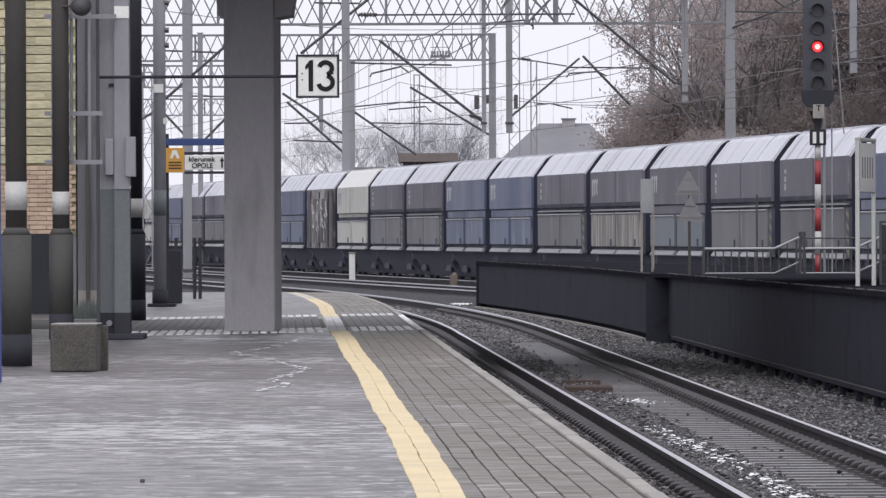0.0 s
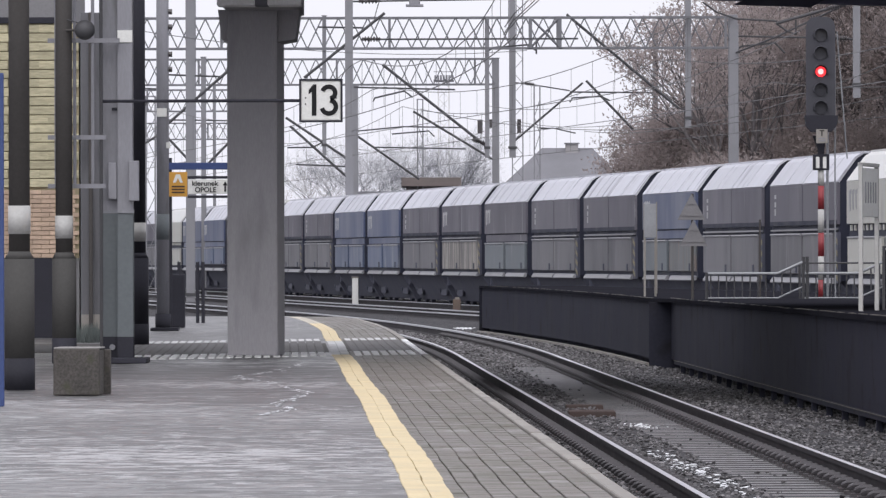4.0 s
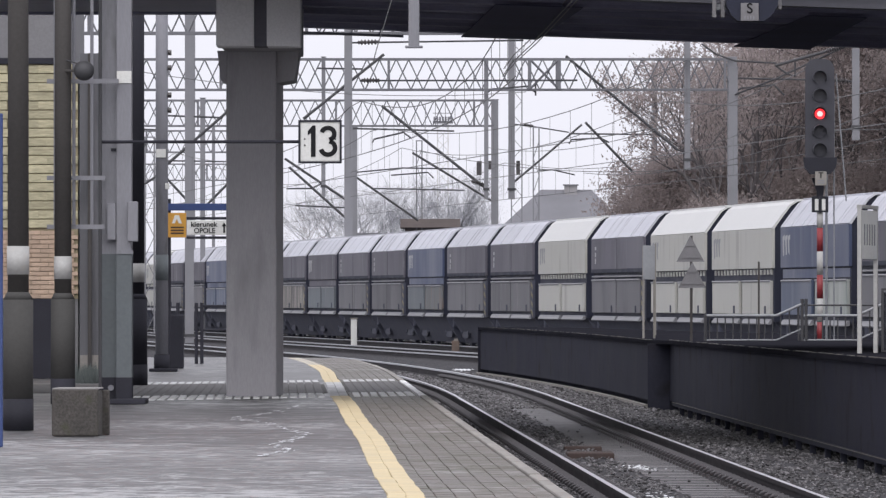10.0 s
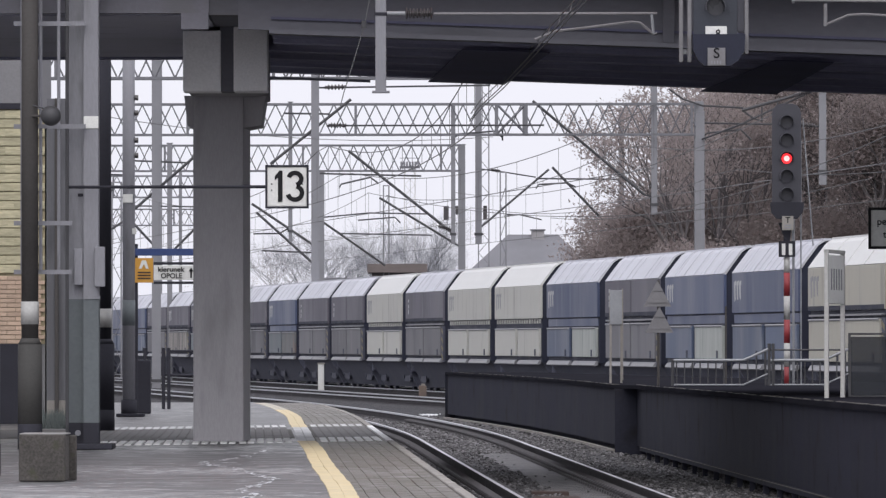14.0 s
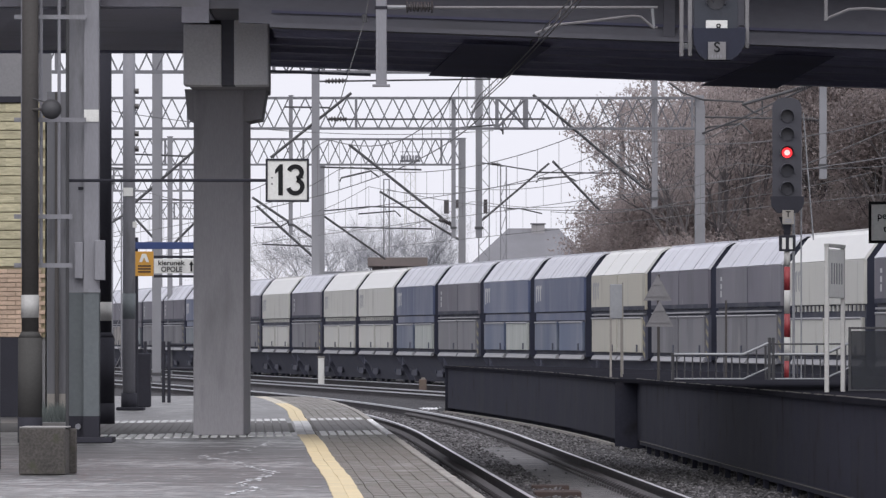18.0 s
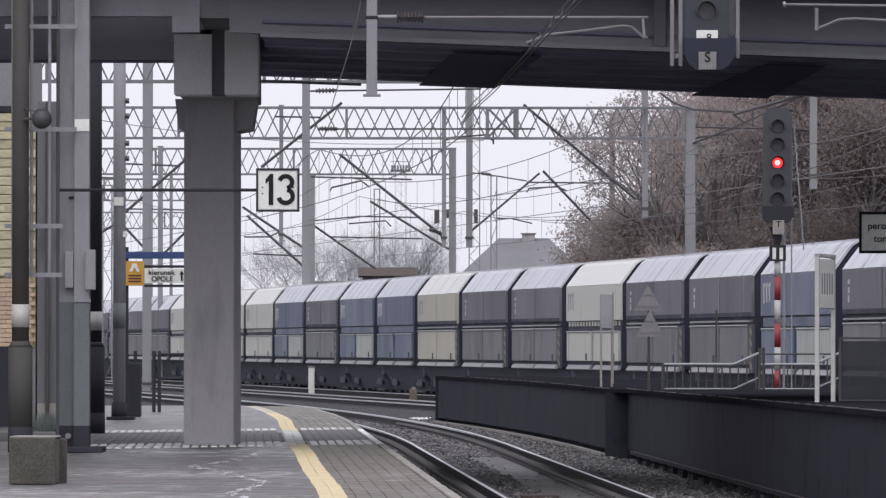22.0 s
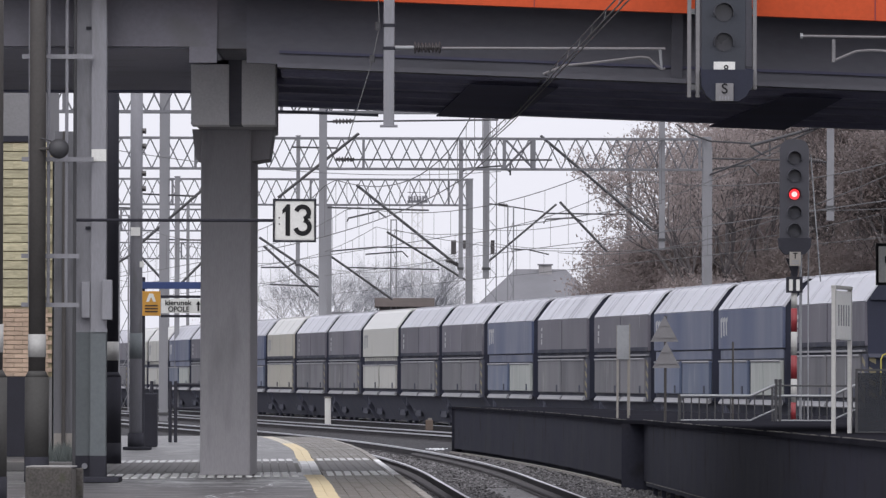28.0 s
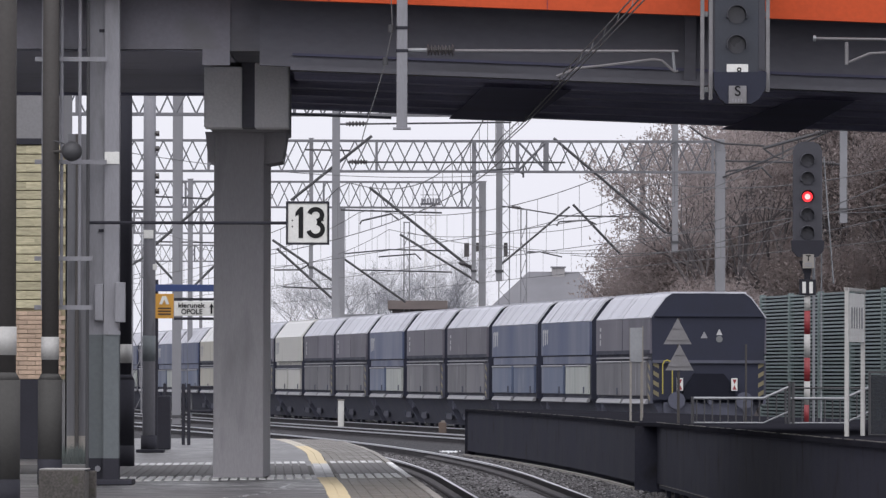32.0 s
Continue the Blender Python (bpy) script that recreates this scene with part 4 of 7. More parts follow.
def wagon(style, side, door, roof, label, marks=None, odd_door=None):
    w = thing("hopper_wagon", label, "goods wagon", group="wagons of the goods train")
    h = BODY / 2
    # hopper: the closed core, in a near-black that paints shade into gaps and seams
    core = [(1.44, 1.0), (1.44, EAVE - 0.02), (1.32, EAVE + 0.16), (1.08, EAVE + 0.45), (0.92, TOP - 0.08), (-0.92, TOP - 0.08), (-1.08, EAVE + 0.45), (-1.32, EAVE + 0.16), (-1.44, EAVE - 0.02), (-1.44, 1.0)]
    part("hopper", prism(bmesh.new(), core, -h + 0.05, h - 0.05), W_GAP, w, "hopper core, gap shade in its dark colour")
    cuts = ((-h, -0.055), (0.055, h)) if style == "panel" else ((-h, h),)
    for a, b in cuts:
        for s in (-1, 1):
            part("roof_panel", sheet(roof_profile(s), a, b, 0.05), roof, w, "pale roof panel, frost and sky light in its colour")
            lo = BELT if style != "dark" else 0.95
            bm = bbox(min(s * 1.43, s * 1.50), max(s * 1.43, s * 1.50), a + 0.02, b - 0.02, lo, EAVE - 0.015, 0.012)
            part("side_panel", bm, side, w)
    n = 0 if side is W_WHITE else 6 if style == "smooth" else 4
    for s in (-1, 1):
        # roof seams and eave bead
        for i in range(1, n):
            y = -h + BODY * i / n
            if style == "panel" and i == n // 2:
                continue
            bm = bmesh.new()
            pr = roof_profile(s)[:4]
            for p, q in zip(pr, pr[1:]):
                tube(bm, (p[0] * 1.003, y, p[1] + 0.006), (q[0] * 1.003, y, q[1] + 0.006), 0.006 if side is W_WHITE else 0.010, 4)
            part("roof_seam", bm, roof, w)
        if style == "dark":
            for y in (-h + 0.1, -h + 1.9, 0.0, h - 1.7, h - 0.1):
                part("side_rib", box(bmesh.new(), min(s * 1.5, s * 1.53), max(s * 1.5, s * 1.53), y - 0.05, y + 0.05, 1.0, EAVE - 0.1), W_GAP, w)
            rg = random.Random(77)
            for y0, y1 in ((-h + 2.05, -0.1), (0.1, h - 1.85)):
                dr = part("sliding_door", bbox(min(s * 1.50, s * 1.53), max(s * 1.50, s * 1.53), y0, y1, 1.15, EAVE - 0.35, 0.01), W_DARK, w, "dark door covered in pale scribbles")
                for _ in range(7):
                    y, z = rg.uniform(y0 + 0.3, y1 - 0.3), rg.uniform(1.4, 2.0)
                    pts = []
                    for i in range(5):
                        pts.append((s * 1.535, min(y1 - 0.1, max(y0 + 0.1, y + rg.gauss(0, 0.22))), min(2.7, z + 0.2 * i + rg.gauss(0, 0.1))))
                    part("scribble", polytube(bmesh.new(), pts, 0.02, 4), W_MARK, dr)
            continue
        if style == "panel":
            part("ledge", box(bmesh.new(), min(s * 1.43, s * 1.52), max(s * 1.43, s * 1.52), -h + 0.25, h - 0.25, 2.10, 2.14), W_LIP, w, "pale ledge")
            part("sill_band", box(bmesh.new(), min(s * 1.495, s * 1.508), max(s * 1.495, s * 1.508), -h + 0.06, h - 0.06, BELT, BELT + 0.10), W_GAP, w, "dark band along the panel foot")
            d0, d1, lipc = 1.14, 2.03, W_LIP
        else:
            for i in range(18 if side is W_WHITE else 0):
                y = -h + 0.4 + (BODY - 0.8) * i / 17
                part("tooth", box(bmesh.new(), min(s * 1.43, s * 1.475), max(s * 1.43, s * 1.475), y - 0.12, y + 0.05, 2.08, 2.2), side, w)
            if side is not W_WHITE:
                part("belt_sheet", box(bmesh.new(), min(s * 1.43, s * 1.46), max(s * 1.43, s * 1.46), -h + 0.12, h - 0.12, 1.99, 2.19), side, w)
            d0, d1, lipc = 1.16, 1.94, W_LIP
        gap = 0.10 if style == "panel" else 0.28
        for j, (a, b) in enumerate(((-h + 0.22 + (0.35 if style == "panel" else 0), -gap), (gap, h - 0.22))):
            dm = odd_door if (odd_door and j == 0) else door
            dd = part("discharge_door", bbox(min(s * 1.44, s * 1.515), max(s * 1.44, s * 1.515), a, b, d0, d1, 0.015), dm, w)
            part("door_rim", tube(bmesh.new(), (s * 1.515, a + 0.05, d1 - 0.01), (s * 1.515, b - 0.05, d1 - 0.01), 0.028, 6), lipc, dd)
            bm = prism(bmesh.new(), [(s * 1.44, 1.06), (s * 1.49, 1.05), (s * 1.55, 0.95), (s * 1.53, 0.925), (s * 1.44, 0.95)], a + 0.1, b - 0.06)
            part("discharge_chute", bm, lipc, w, "pale flared chute lip")
            part("door_latch", box(bmesh.new(), min(s * 1.515, s * 1.54), max(s * 1.515, s * 1.54), a + 0.7, a + 0.85, d0 + 0.02, d0 + 0.2), W_GEAR, dd)
        if style == "panel":
            # hazard stripes on the post at the rear corner
            hz = part("corner_post", box(bmesh.new(), min(s * 1.42, s * 1.49), max(s * 1.42, s * 1.49), -h + 0.02, -h + 0.45, 0.95, 2.05), W_GEAR, w)
            for i in range(4):
                z = 1.0 + i * 0.26
                bm = prism(bmesh.new(), [(-h + 0.04, z), (-h + 0.43, z + 0.11), (-h + 0.43, z + 0.22), (-h + 0.04, z + 0.11)], s * 1.485, s * 1.496, "x")
                part("hazard_stripe", bm, HAZARD, hz)
        if marks:
            mk = marks
            for i in range(3):
                y = h - 0.70 - 0.42 * i
                bm = prism(bmesh.new(), [(y + 0.06, 2.52), (y + 0.22, 2.48 + 0.05 * i), (y + 0.30, 2.93), (y - 0.02, 2.97), (y - 0.02, 2.86), (y + 0.10, 2.86)], s * 1.499, s * 1.506, "x")
                part("painted_mark", bm, mk, w)
        else:
            for i in range(3):
                z = 2.46 + 0.19 * i
                part("painted_mark", box(bmesh.new(), min(s * 1.499, s * 1.506), max(s * 1.499, s * 1.506), h - 0.98 - 0.03 * i, h - 0.80, z, z + 0.15 - 0.03 * i), W_MARK, w)
    # walkway, frame, running gear, buffers
    part("crown_strip", box(bmesh.new(), -0.97, 0.97, -h + 0.01, h - 0.01, TOP - 0.05, TOP + 0.005), roof, w)
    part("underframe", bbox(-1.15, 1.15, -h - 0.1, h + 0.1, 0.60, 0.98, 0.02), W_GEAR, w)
    # full-length dark body added to close up the shade below the wagon
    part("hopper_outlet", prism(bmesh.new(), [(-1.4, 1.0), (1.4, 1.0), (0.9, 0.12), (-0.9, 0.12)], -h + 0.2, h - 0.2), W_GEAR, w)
    for y in (-3.6, 3.6):
        bogie(w, y)
    for e in (-1, 1):
        for s in (-1, 1):
            bm = tube(bmesh.new(), (s * 0.87, e * (h + 0.05), 1.03), (s * 0.87, e * (h + 0.36), 1.03), 0.09, 8)
            tube(bm, (s * 0.87, e * (h + 0.36), 1.03), (s * 0.87, e * (h + 0.42), 1.03), 0.22, 14)
            part("buffer", bm, W_GEAR, w)
        part("coupling", tube(bmesh.new(), (0, e * (h - 0.05), 1.0), (0, e * (h + 0.45), 0.98), 0.06, 8), W_GEAR, w)
    return w


KINDS = {
    "G": ("panel", W_GREY, W_GREYDOOR, W_ROOF, "dark grey coal hopper wagon with pale panelled roof", None, None),
    "B": ("smooth", W_BLUE, W_BLUEDOOR, W_ROOF, "blue coal hopper wagon with pale roof and pale marks", W_MARK, None),
    "R": ("smooth", W_BLUE, W_TEALDOOR, W_ROOF, "blue coal hopper wagon with one rusty discharge door", W_MARK, W_RUST),
    "P": ("smooth", W_BLUE, W_BLUEDOOR, W_ROOF, "blue coal hopper wagon with one pale discharge door", W_MARK, W_PALE),
    "W": ("smooth", W_WHITE, W_WHITE, W_ROOF_WHITE, "off-white coal hopper wagon with grey marks", INK_GREY, None),
    "C": ("panel", W_CREAM, W_CREAM, W_ROOF_WHITE, "cream coal hopper wagon with panelled sides, grimy", INK_GREY, None),
    "D": ("smooth", W_GREY, W_TEALDOOR, W_ROOF, "grey hopper wagon with dull teal discharge doors", W_MARK, None),
    "E": ("panel", W_GREY, W_STAINED, W_ROOF, "grey hopper wagon with lime-stained doors", W_MARK, None),
    "X": ("dark", W_DARK, W_DARK, W_ROOF, "dark ribbed box wagon with scribbled doors", None, None),
}
# from the last wagon forwards
ORDER = "GPBGGPGGWGGCBPGPWWGWGGRGGDEGBBGGWXBBWGGBWGBGGWB"
WAGONS = []
protos = {}
for k, key in enumerate(ORDER):
    if key not in protos:
        protos[key] = wagon(*KINDS[key])
        WAGONS.append(protos[key])
    else:
        WAGONS.append(copy_thing(protos[key], pose(0, 0, 0)))


def tail_end(w):
    """What the rear face of the last wagon shows."""
    h = BODY / 2
    y = -h
    face = [(1.42, 1.05), (1.46, EAVE), (1.35, EAVE + 0.16), (1.10, EAVE + 0.49), (0.93, TOP - 0.04), (-0.93, TOP - 0.04), (-1.10, EAVE + 0.49), (-1.35, EAVE + 0.16), (-1.46, EAVE), (-1.42, 1.05)]
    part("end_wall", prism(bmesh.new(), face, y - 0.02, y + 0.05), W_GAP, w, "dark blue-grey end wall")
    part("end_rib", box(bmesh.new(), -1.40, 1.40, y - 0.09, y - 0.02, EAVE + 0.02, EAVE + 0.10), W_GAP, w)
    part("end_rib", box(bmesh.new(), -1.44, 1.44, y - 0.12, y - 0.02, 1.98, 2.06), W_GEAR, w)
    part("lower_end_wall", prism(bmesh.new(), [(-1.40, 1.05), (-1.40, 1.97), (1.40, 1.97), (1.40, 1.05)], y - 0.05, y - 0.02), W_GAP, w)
    part("chute_hood", prism(bmesh.new(), [(-0.72, 1.06), (-0.66, 1.30), (-0.38, 1.72), (0.36, 1.72), (0.60, 1.42), (0.70, 1.06)], y - 0.25, y - 0.05), GUARD_BLACK, w)
    for s in (-1, 1):
        tb = part("tail_board", bbox(s * 0.70 - 0.155, s * 0.70 + 0.005, y - 0.34, y - 0.31, 1.28, 1.60, 0.01), SIGN_WHITE, w, "white tail board with red wedges")
        for z0, z1 in ((1.31, 1.43), (1.57, 1.45)):
            part("red_wedge", prism(bmesh.new(), [(s * 0.70 - 0.13, z0), (s * 0.70 - 0.02, z0), (s * 0.70 - 0.075, z1)], y - 0.346, y - 0.341), RED_PAINT, tb)
        part("tail_bracket", box(bmesh.new(), s * 0.70 - 0.10, s * 0.70 - 0.04, y - 0.31, y - 0.05, 1.30, 1.38), W_GEAR, w)
        for i in range(4):
            z = 1.12 + 0.24 * i
            bm = prism(bmesh.new(), [(s * 1.28, z), (s * 1.42, z + 0.08), (s * 1.42, z + 0.19), (s * 1.28, z + 0.11)], y - 0.06, y - 0.053)
            part("hazard_stripe", bm, HAZARD, w)
    pts = [(-1.20, y - 0.2, 1.2), (-1.20, y - 0.2, 1.94), (-1.16, y - 0.2, 2.03), (-1.08, y - 0.2, 2.06), (-1.00, y - 0.2, 2.02), (-0.95, y - 0.2, 1.94), (-0.95, y - 0.2, 1.2), (-0.90, y - 0.05, 1.2)]
    part("handrail", polytube(bmesh.new(), pts, 0.017), YELLOW_PIPE, w, "yellow bent handrail")
    part("warning_sign", prism(bmesh.new(), [(-0.20, 2.62), (-0.02, 2.62), (-0.11, 2.80)], y - 0.03, y - 0.021), INK_GREY, w)
    part("warning_sign", prism(bmesh.new(), [(0.20, 2.70), (0.36, 2.70), (0.28, 2.86)], y - 0.03, y - 0.021), W_MARK, w)
    part("warning_disc", tube(bmesh.new(), (0.28, y - 0.03, 2.60), (0.28, y - 0.021, 2.60), 0.085, 14), W_RUST, w)


LAST = copy_thing(protos["G"], pose(0, 0, 0))
WAGONS.append(LAST)
tail_end(LAST)
tagged(LAST, "last dark grey coal hopper wagon with tail boards", "goods wagon")
# the plain one takes the front place, the one with tail boards ends the train
WAGONS[0], WAGONS[-1] = WAGONS[-1], WAGONS[0]

TRAIN_Y = np.linspace(-250, 900, 4601)
TRAIN_S = np.concatenate([[0], np.cumsum(np.hypot(np.diff(TRAIN_Y), np.diff(train_x(TRAIN_Y))))])
TRAIN_S -= np.interp(194.42, TRAIN_Y, TRAIN_S)
# how far the tail still has to go before it reaches its last place
TAIL = ((0, -302.5), (4, -265.1), (9, -217.6), (13, -179.8), (17, -141.9), (21, -103.6), (24, -75.0), (27, -46.8), (32, 0.0))


def motions():
    for k, w in enumerate(WAGONS):
        rows = []
        for t in range(33):
            s = float(np.interp(t, [q[0] for q in TAIL], [q[1] for q in TAIL]))
            c = s + k * LENGTH + 5.285
            y = float(np.interp(c, TRAIN_S, TRAIN_Y))
            rows.append((t, pose(float(train_x(y)), y, RAIL_Z, 0, 0, math.degrees(math.atan(float(train_x(y - 2.0) - train_x(y + 2.0)) / 4.0)))))
        walk(w, rows)


# ---- things on the near platform ----
def lamp_post(at, label, paint=POST_GREY, low=POST_LOW, high=6.6):
    p = thing("canopy_post", label, "post", at, group="posts along the platform")
    part("foot", tube(bmesh.new(), (0, 0, 0), (0, 0, 0.29), 0.142, 24), BLACK, p, "black painted foot", True)
    part("sleeve", tube(bmesh.new(), (0, 0, 0.29), (0, 0, 1.20), 0.138, 24), low, p, "thicker grey sleeve", True)
    part("collar", tube(bmesh.new(), (0, 0, 1.20), (0, 0, 1.27), 0.138, 24, 0.10), low, p, "", True)
    part("shaft", tube(bmesh.new(), (0, 0, 1.27), (0, 0, high), 0.098, 24, 0.092), paint, p, "", True)
    part("white_band", tube(bmesh.new(), (0, 0, 1.43), (0, 0, 1.69), 0.103, 24), WHITE, p, "white painted warning band", True)
    return p


lamp_post((-3.915, 70.0, 0), "round dark grey steel post with white band")
lamp_post((-4.37, 87.3, 0), "round dark grey steel post carrying a loudspeaker")
lamp_post((-4.255, 105.6, 0), "round near-black steel post with white band", BLACK, BLACK)
for z in (3.81,):
    sp = thing("loudspeaker", "round dark platform loudspeaker on a short arm", "loudspeaker", (-4.12, 87.1, z))
    bm = bmesh.new()
    bmesh.ops.create_uvsphere(bm, u_segments=20, v_segments=12, radius=0.118)
    for v in bm.verts:
        v.co.z *= 0.98
    part("dome", bm, DARK_STEEL, sp, "", True)
    part("arm", tube(bmesh.new(), (-0.26, 0.15, 0.0), (-0.08, 0.02, 0.0), 0.016, 8), POST_GREY, sp)
    part("stay", tube(bmesh.new(), (-0.26, 0.15, 0.14), (-0.04, 0.02, 0.07), 0.008, 6), DARK_STEEL, sp)

pl = thing("platform_pole", "pale grey pole with label plate and dark foot", "post", (-4.66, 125.6, 0))
part("shaft", tube(bmesh.new(), (0, 0, 0.28), (0, 0, 8.6), 0.105, 18, 0.10), MAST, pl, "", True)
part("foot", tube(bmesh.new(), (0, 0, 0), (0, 0, 0.28), 0.13, 18), BLACK, pl, "", True)
part("base_slab", bbox(-0.2, 0.26, -0.3, 0.3, 0, 0.05, 0.01), BLACK, pl)
part("label_plate", bbox(-0.09, 0.07, -0.122, -0.105, 3.52, 3.66, 0.004), SIGN_WHITE, pl)
part("label_plate", bbox(0.06, 0.13, -0.115, -0.10, 3.0, 3.10, 0.004), SIGN_WHITE, pl)
part("band", tube(bmesh.new(), (0, 0, 1.5), (0, 0, 1.92), 0.108, 18), MAST_LOW, pl, "", True)
for z in (4.3, 4.55, 5.0, 5.25):
    part("insulator", tube(bmesh.new(), (0.10, -0.02, z), (0.16, -0.02, z), 0.045, 8), PORCELAIN, pl)


def line_mast():
    """The wide steel mast on the platform: an H section with boxes and a label."""
    m = thing("line_mast", "grey painted steel overhead line mast with darker foot", "mast", (-3.78, 87.8, 0))
    for n, x0, x1, y0, y1 in (("flange", -0.18, 0.005, -0.05, 0.0), ("flange", 0.015, 0.18, -0.18, -0.15), ("flange", -0.18, 0.18, 0.14, 0.17), ("web", 0.005, 0.03, -0.15, 0.14)):
        part(n, box(bmesh.new(), x0, x1, y0, y1, 1.72, 8.5), MAST, m)
        part(n + "_foot", box(bmesh.new(), x0 - 0.004, x1 + 0.004, y0 - 0.004, y1 + 0.004, 0.30, 1.72), MAST_LOW, m, "dark grey-green lower coat")
        part("black_foot", box(bmesh.new(), x0 - 0.006, x1 + 0.006, y0 - 0.006, y1 + 0.006, 0.02, 0.30), BLACK, m)
    part("base_plate", bbox(-0.15, 0.36, -0.7, 0.3, 0.0, 0.06, 0.01), BLACK, m)
    part("label_plate", bbox(0.012, 0.182, -0.192, -0.182, 3.68, 3.82, 0.003), SIGN_WHITE, m)
    part("switch_box", bbox(0.14, 0.26, -0.30, -0.19, 1.86, 2.32, 0.01), MAST, m, "grey switch box")
    part("switch_box", bbox(-0.10, 0.0, -0.16, -0.06, 1.88, 2.30, 0.01), MAST, m, "grey switch box")
    part("shelf", box(bmesh.new(), 0.01, 0.20, -0.20, -0.14, 1.72, 1.76), MAST, m)
    for z in (2.9, 5.2):
        part("bolt", box(bmesh.new(), -0.06, 0.01, -0.07, -0.05, z, z + 0.035), BLACK, m)
    part("drain_tap", tube(bmesh.new(), (-0.06, -0.08, 0.18), (-0.06, -0.02, 0.18), 0.035, 8), MAST, m)
    return m


line_mast()
cg = thing("cable_cage", "pale galvanised cable ladder frame beside the mast", "ladder", (-4.20, 87.53, 0))
for x in (-0.27, -0.057, 0.15, 0.245):
    part("rail", tube(bmesh.new(), (x, 0, 2.03 if x < 0.2 else 0.0), (x, 0, 7.0), 0.020, 8), MAST if x < 0.2 else DARK_STEEL, cg)
for z in (2.03, 2.59, 3.70, 4.88, 6.0):
    part("rung", box(bmesh.new(), -0.365, 0.46 if z > 3 else 0.30, -0.026, 0.026, z - 0.026, z + 0.026), MAST, cg)

# name arm with the number board, held by the mast
nb = thing("stop_board", "white square number board with black frame", "sign", (-1.407, 86.0, 2.975))
part("board", bbox(-0.225, 0.225, 0, 0.03, -0.225, 0.225, 0.012), SIGN_WHITE, nb)
for n, x0, x1, z0, z1 in (("t", -0.245, 0.245, 0.223, 0.245), ("b", -0.245, 0.245, -0.245, -0.223), ("l", -0.245, -0.223, -0.223, 0.223), ("r", 0.223, 0.245, -0.223, 0.223)):
    part("frame_bar", box(bmesh.new(), x0, x1, -0.012, 0.04, z0, z1), BLACK, nb)
part("numeral", prism(bmesh.new(), [(-0.050, -0.170), (-0.050, 0.182), (-0.086, 0.182), (-0.138, 0.118), (-0.138, 0.072), (-0.102, 0.100), (-0.102, -0.170)], -0.007, -0.001), INK, nb, "black figure one")
bow = []
for cz, rx, rz, a0, a1 in ((0.088, 0.072, 0.068, 165, -78), (-0.070, 0.080, 0.076, 78, -168)):
    bow += [(0.090 + rx * math.cos(math.radians(a0 + (a1 - a0) * i / 14)), cz + rz * math.sin(math.radians(a0 + (a1 - a0) * i / 14))) for i in range(15)]
bm = bmesh.new()
for half in (bow[:15], bow[15:]):
    rows_ = []
    for i, (x, z) in enumerate(half):
        q, r = half[max(i - 1, 0)], half[min(i + 1, 14)]
        d = Vector((r[0] - q[0], 0, r[1] - q[1])).normalized()
        w = Vector((-d.z, 0, d.x)) * 0.026
        rows_.append([bm.verts.new((x + k * w.x, yy, z + k * w.z)) for k, yy in ((1, -0.007), (-1, -0.007), (-1, -0.001), (1, -0.001))])
    for p, q in zip(rows_, rows_[1:]):
        for j in range(4):
            bm.faces.new((p[j], p[(j + 1) % 4], q[(j + 1) % 4], q[j]))
    bm.faces.new(rows_[0])
    bm.faces.new(rows_[-1])
bmesh.ops.recalc_face_normals(bm, faces=bm.faces[:])
part("numeral", bm, INK, nb, "black figure three")
for x in (-0.15, 0.15):
    for z in (-0.04, 0.03):
        part("rivet", tube(bmesh.new(), (x * 1.15, -0.006, z), (x * 1.15, 0.0, z), 0.010, 6), POST_GREY, nb)
part("arm", tube(bmesh.new(), (-2.55, 1.6, 0.03), (-0.245, 0.02, 0.0), 0.018, 8), BLACK, nb, "thin black carrying arm")

# concrete bin with a slab set behind it
cb = thing("concrete_box", "rough old concrete box standing on the asphalt", "sand box", (-3.24, 67.2, 0), -2)
part("front_slab", bbox(-0.215, 0.195, -0.10, -0.02, 0, 0.41, 0.012), OLD_CONCRETE, cb)
part("body", bbox(-0.20, 0.185, -0.02, 0.5, 0, 0.395, 0.012), OLD_CONCRETE, cb)
part("rear_slab", bbox(-0.20, 0.245, 0.5, 0.58, 0, 0.40, 0.012), OLD_CONCRETE, cb)
part("lid_rim", bbox(-0.21, 0.19, -0.09, 0.56, 0.41, 0.422, 0.004), CONCRETE, cb)

single("pebble", bbox(-0.012, 0.012, -0.015, 0.015, 0, 0.018, 0.005), JOINT, "small dark stone lying on the asphalt", "stone", (-1.47, 37.2, 0))

# timetable stand with a blue frame
tt = thing("timetable_stand", "blue framed timetable stand on the platform", "notice board", (-3.605, 62.2, 0))
part("frame_post", bbox(-0.045, 0.0, 0, 0.06, 0, 2.72, 0.008), BLUE_SIGN, tt)
part("frame_post", bbox(-1.25, -1.20, 0, 0.06, 0, 2.72, 0.008), BLUE_SIGN, tt)
part("panel", bbox(-1.2, -0.045, 0.01, 0.05, 0.75, 2.6, 0.005), SIGN_WHITE, tt)
part("head", bbox(-1.2, -0.045, 0.0, 0.06, 2.6, 2.72, 0.005), BLUE_SIGN, tt)

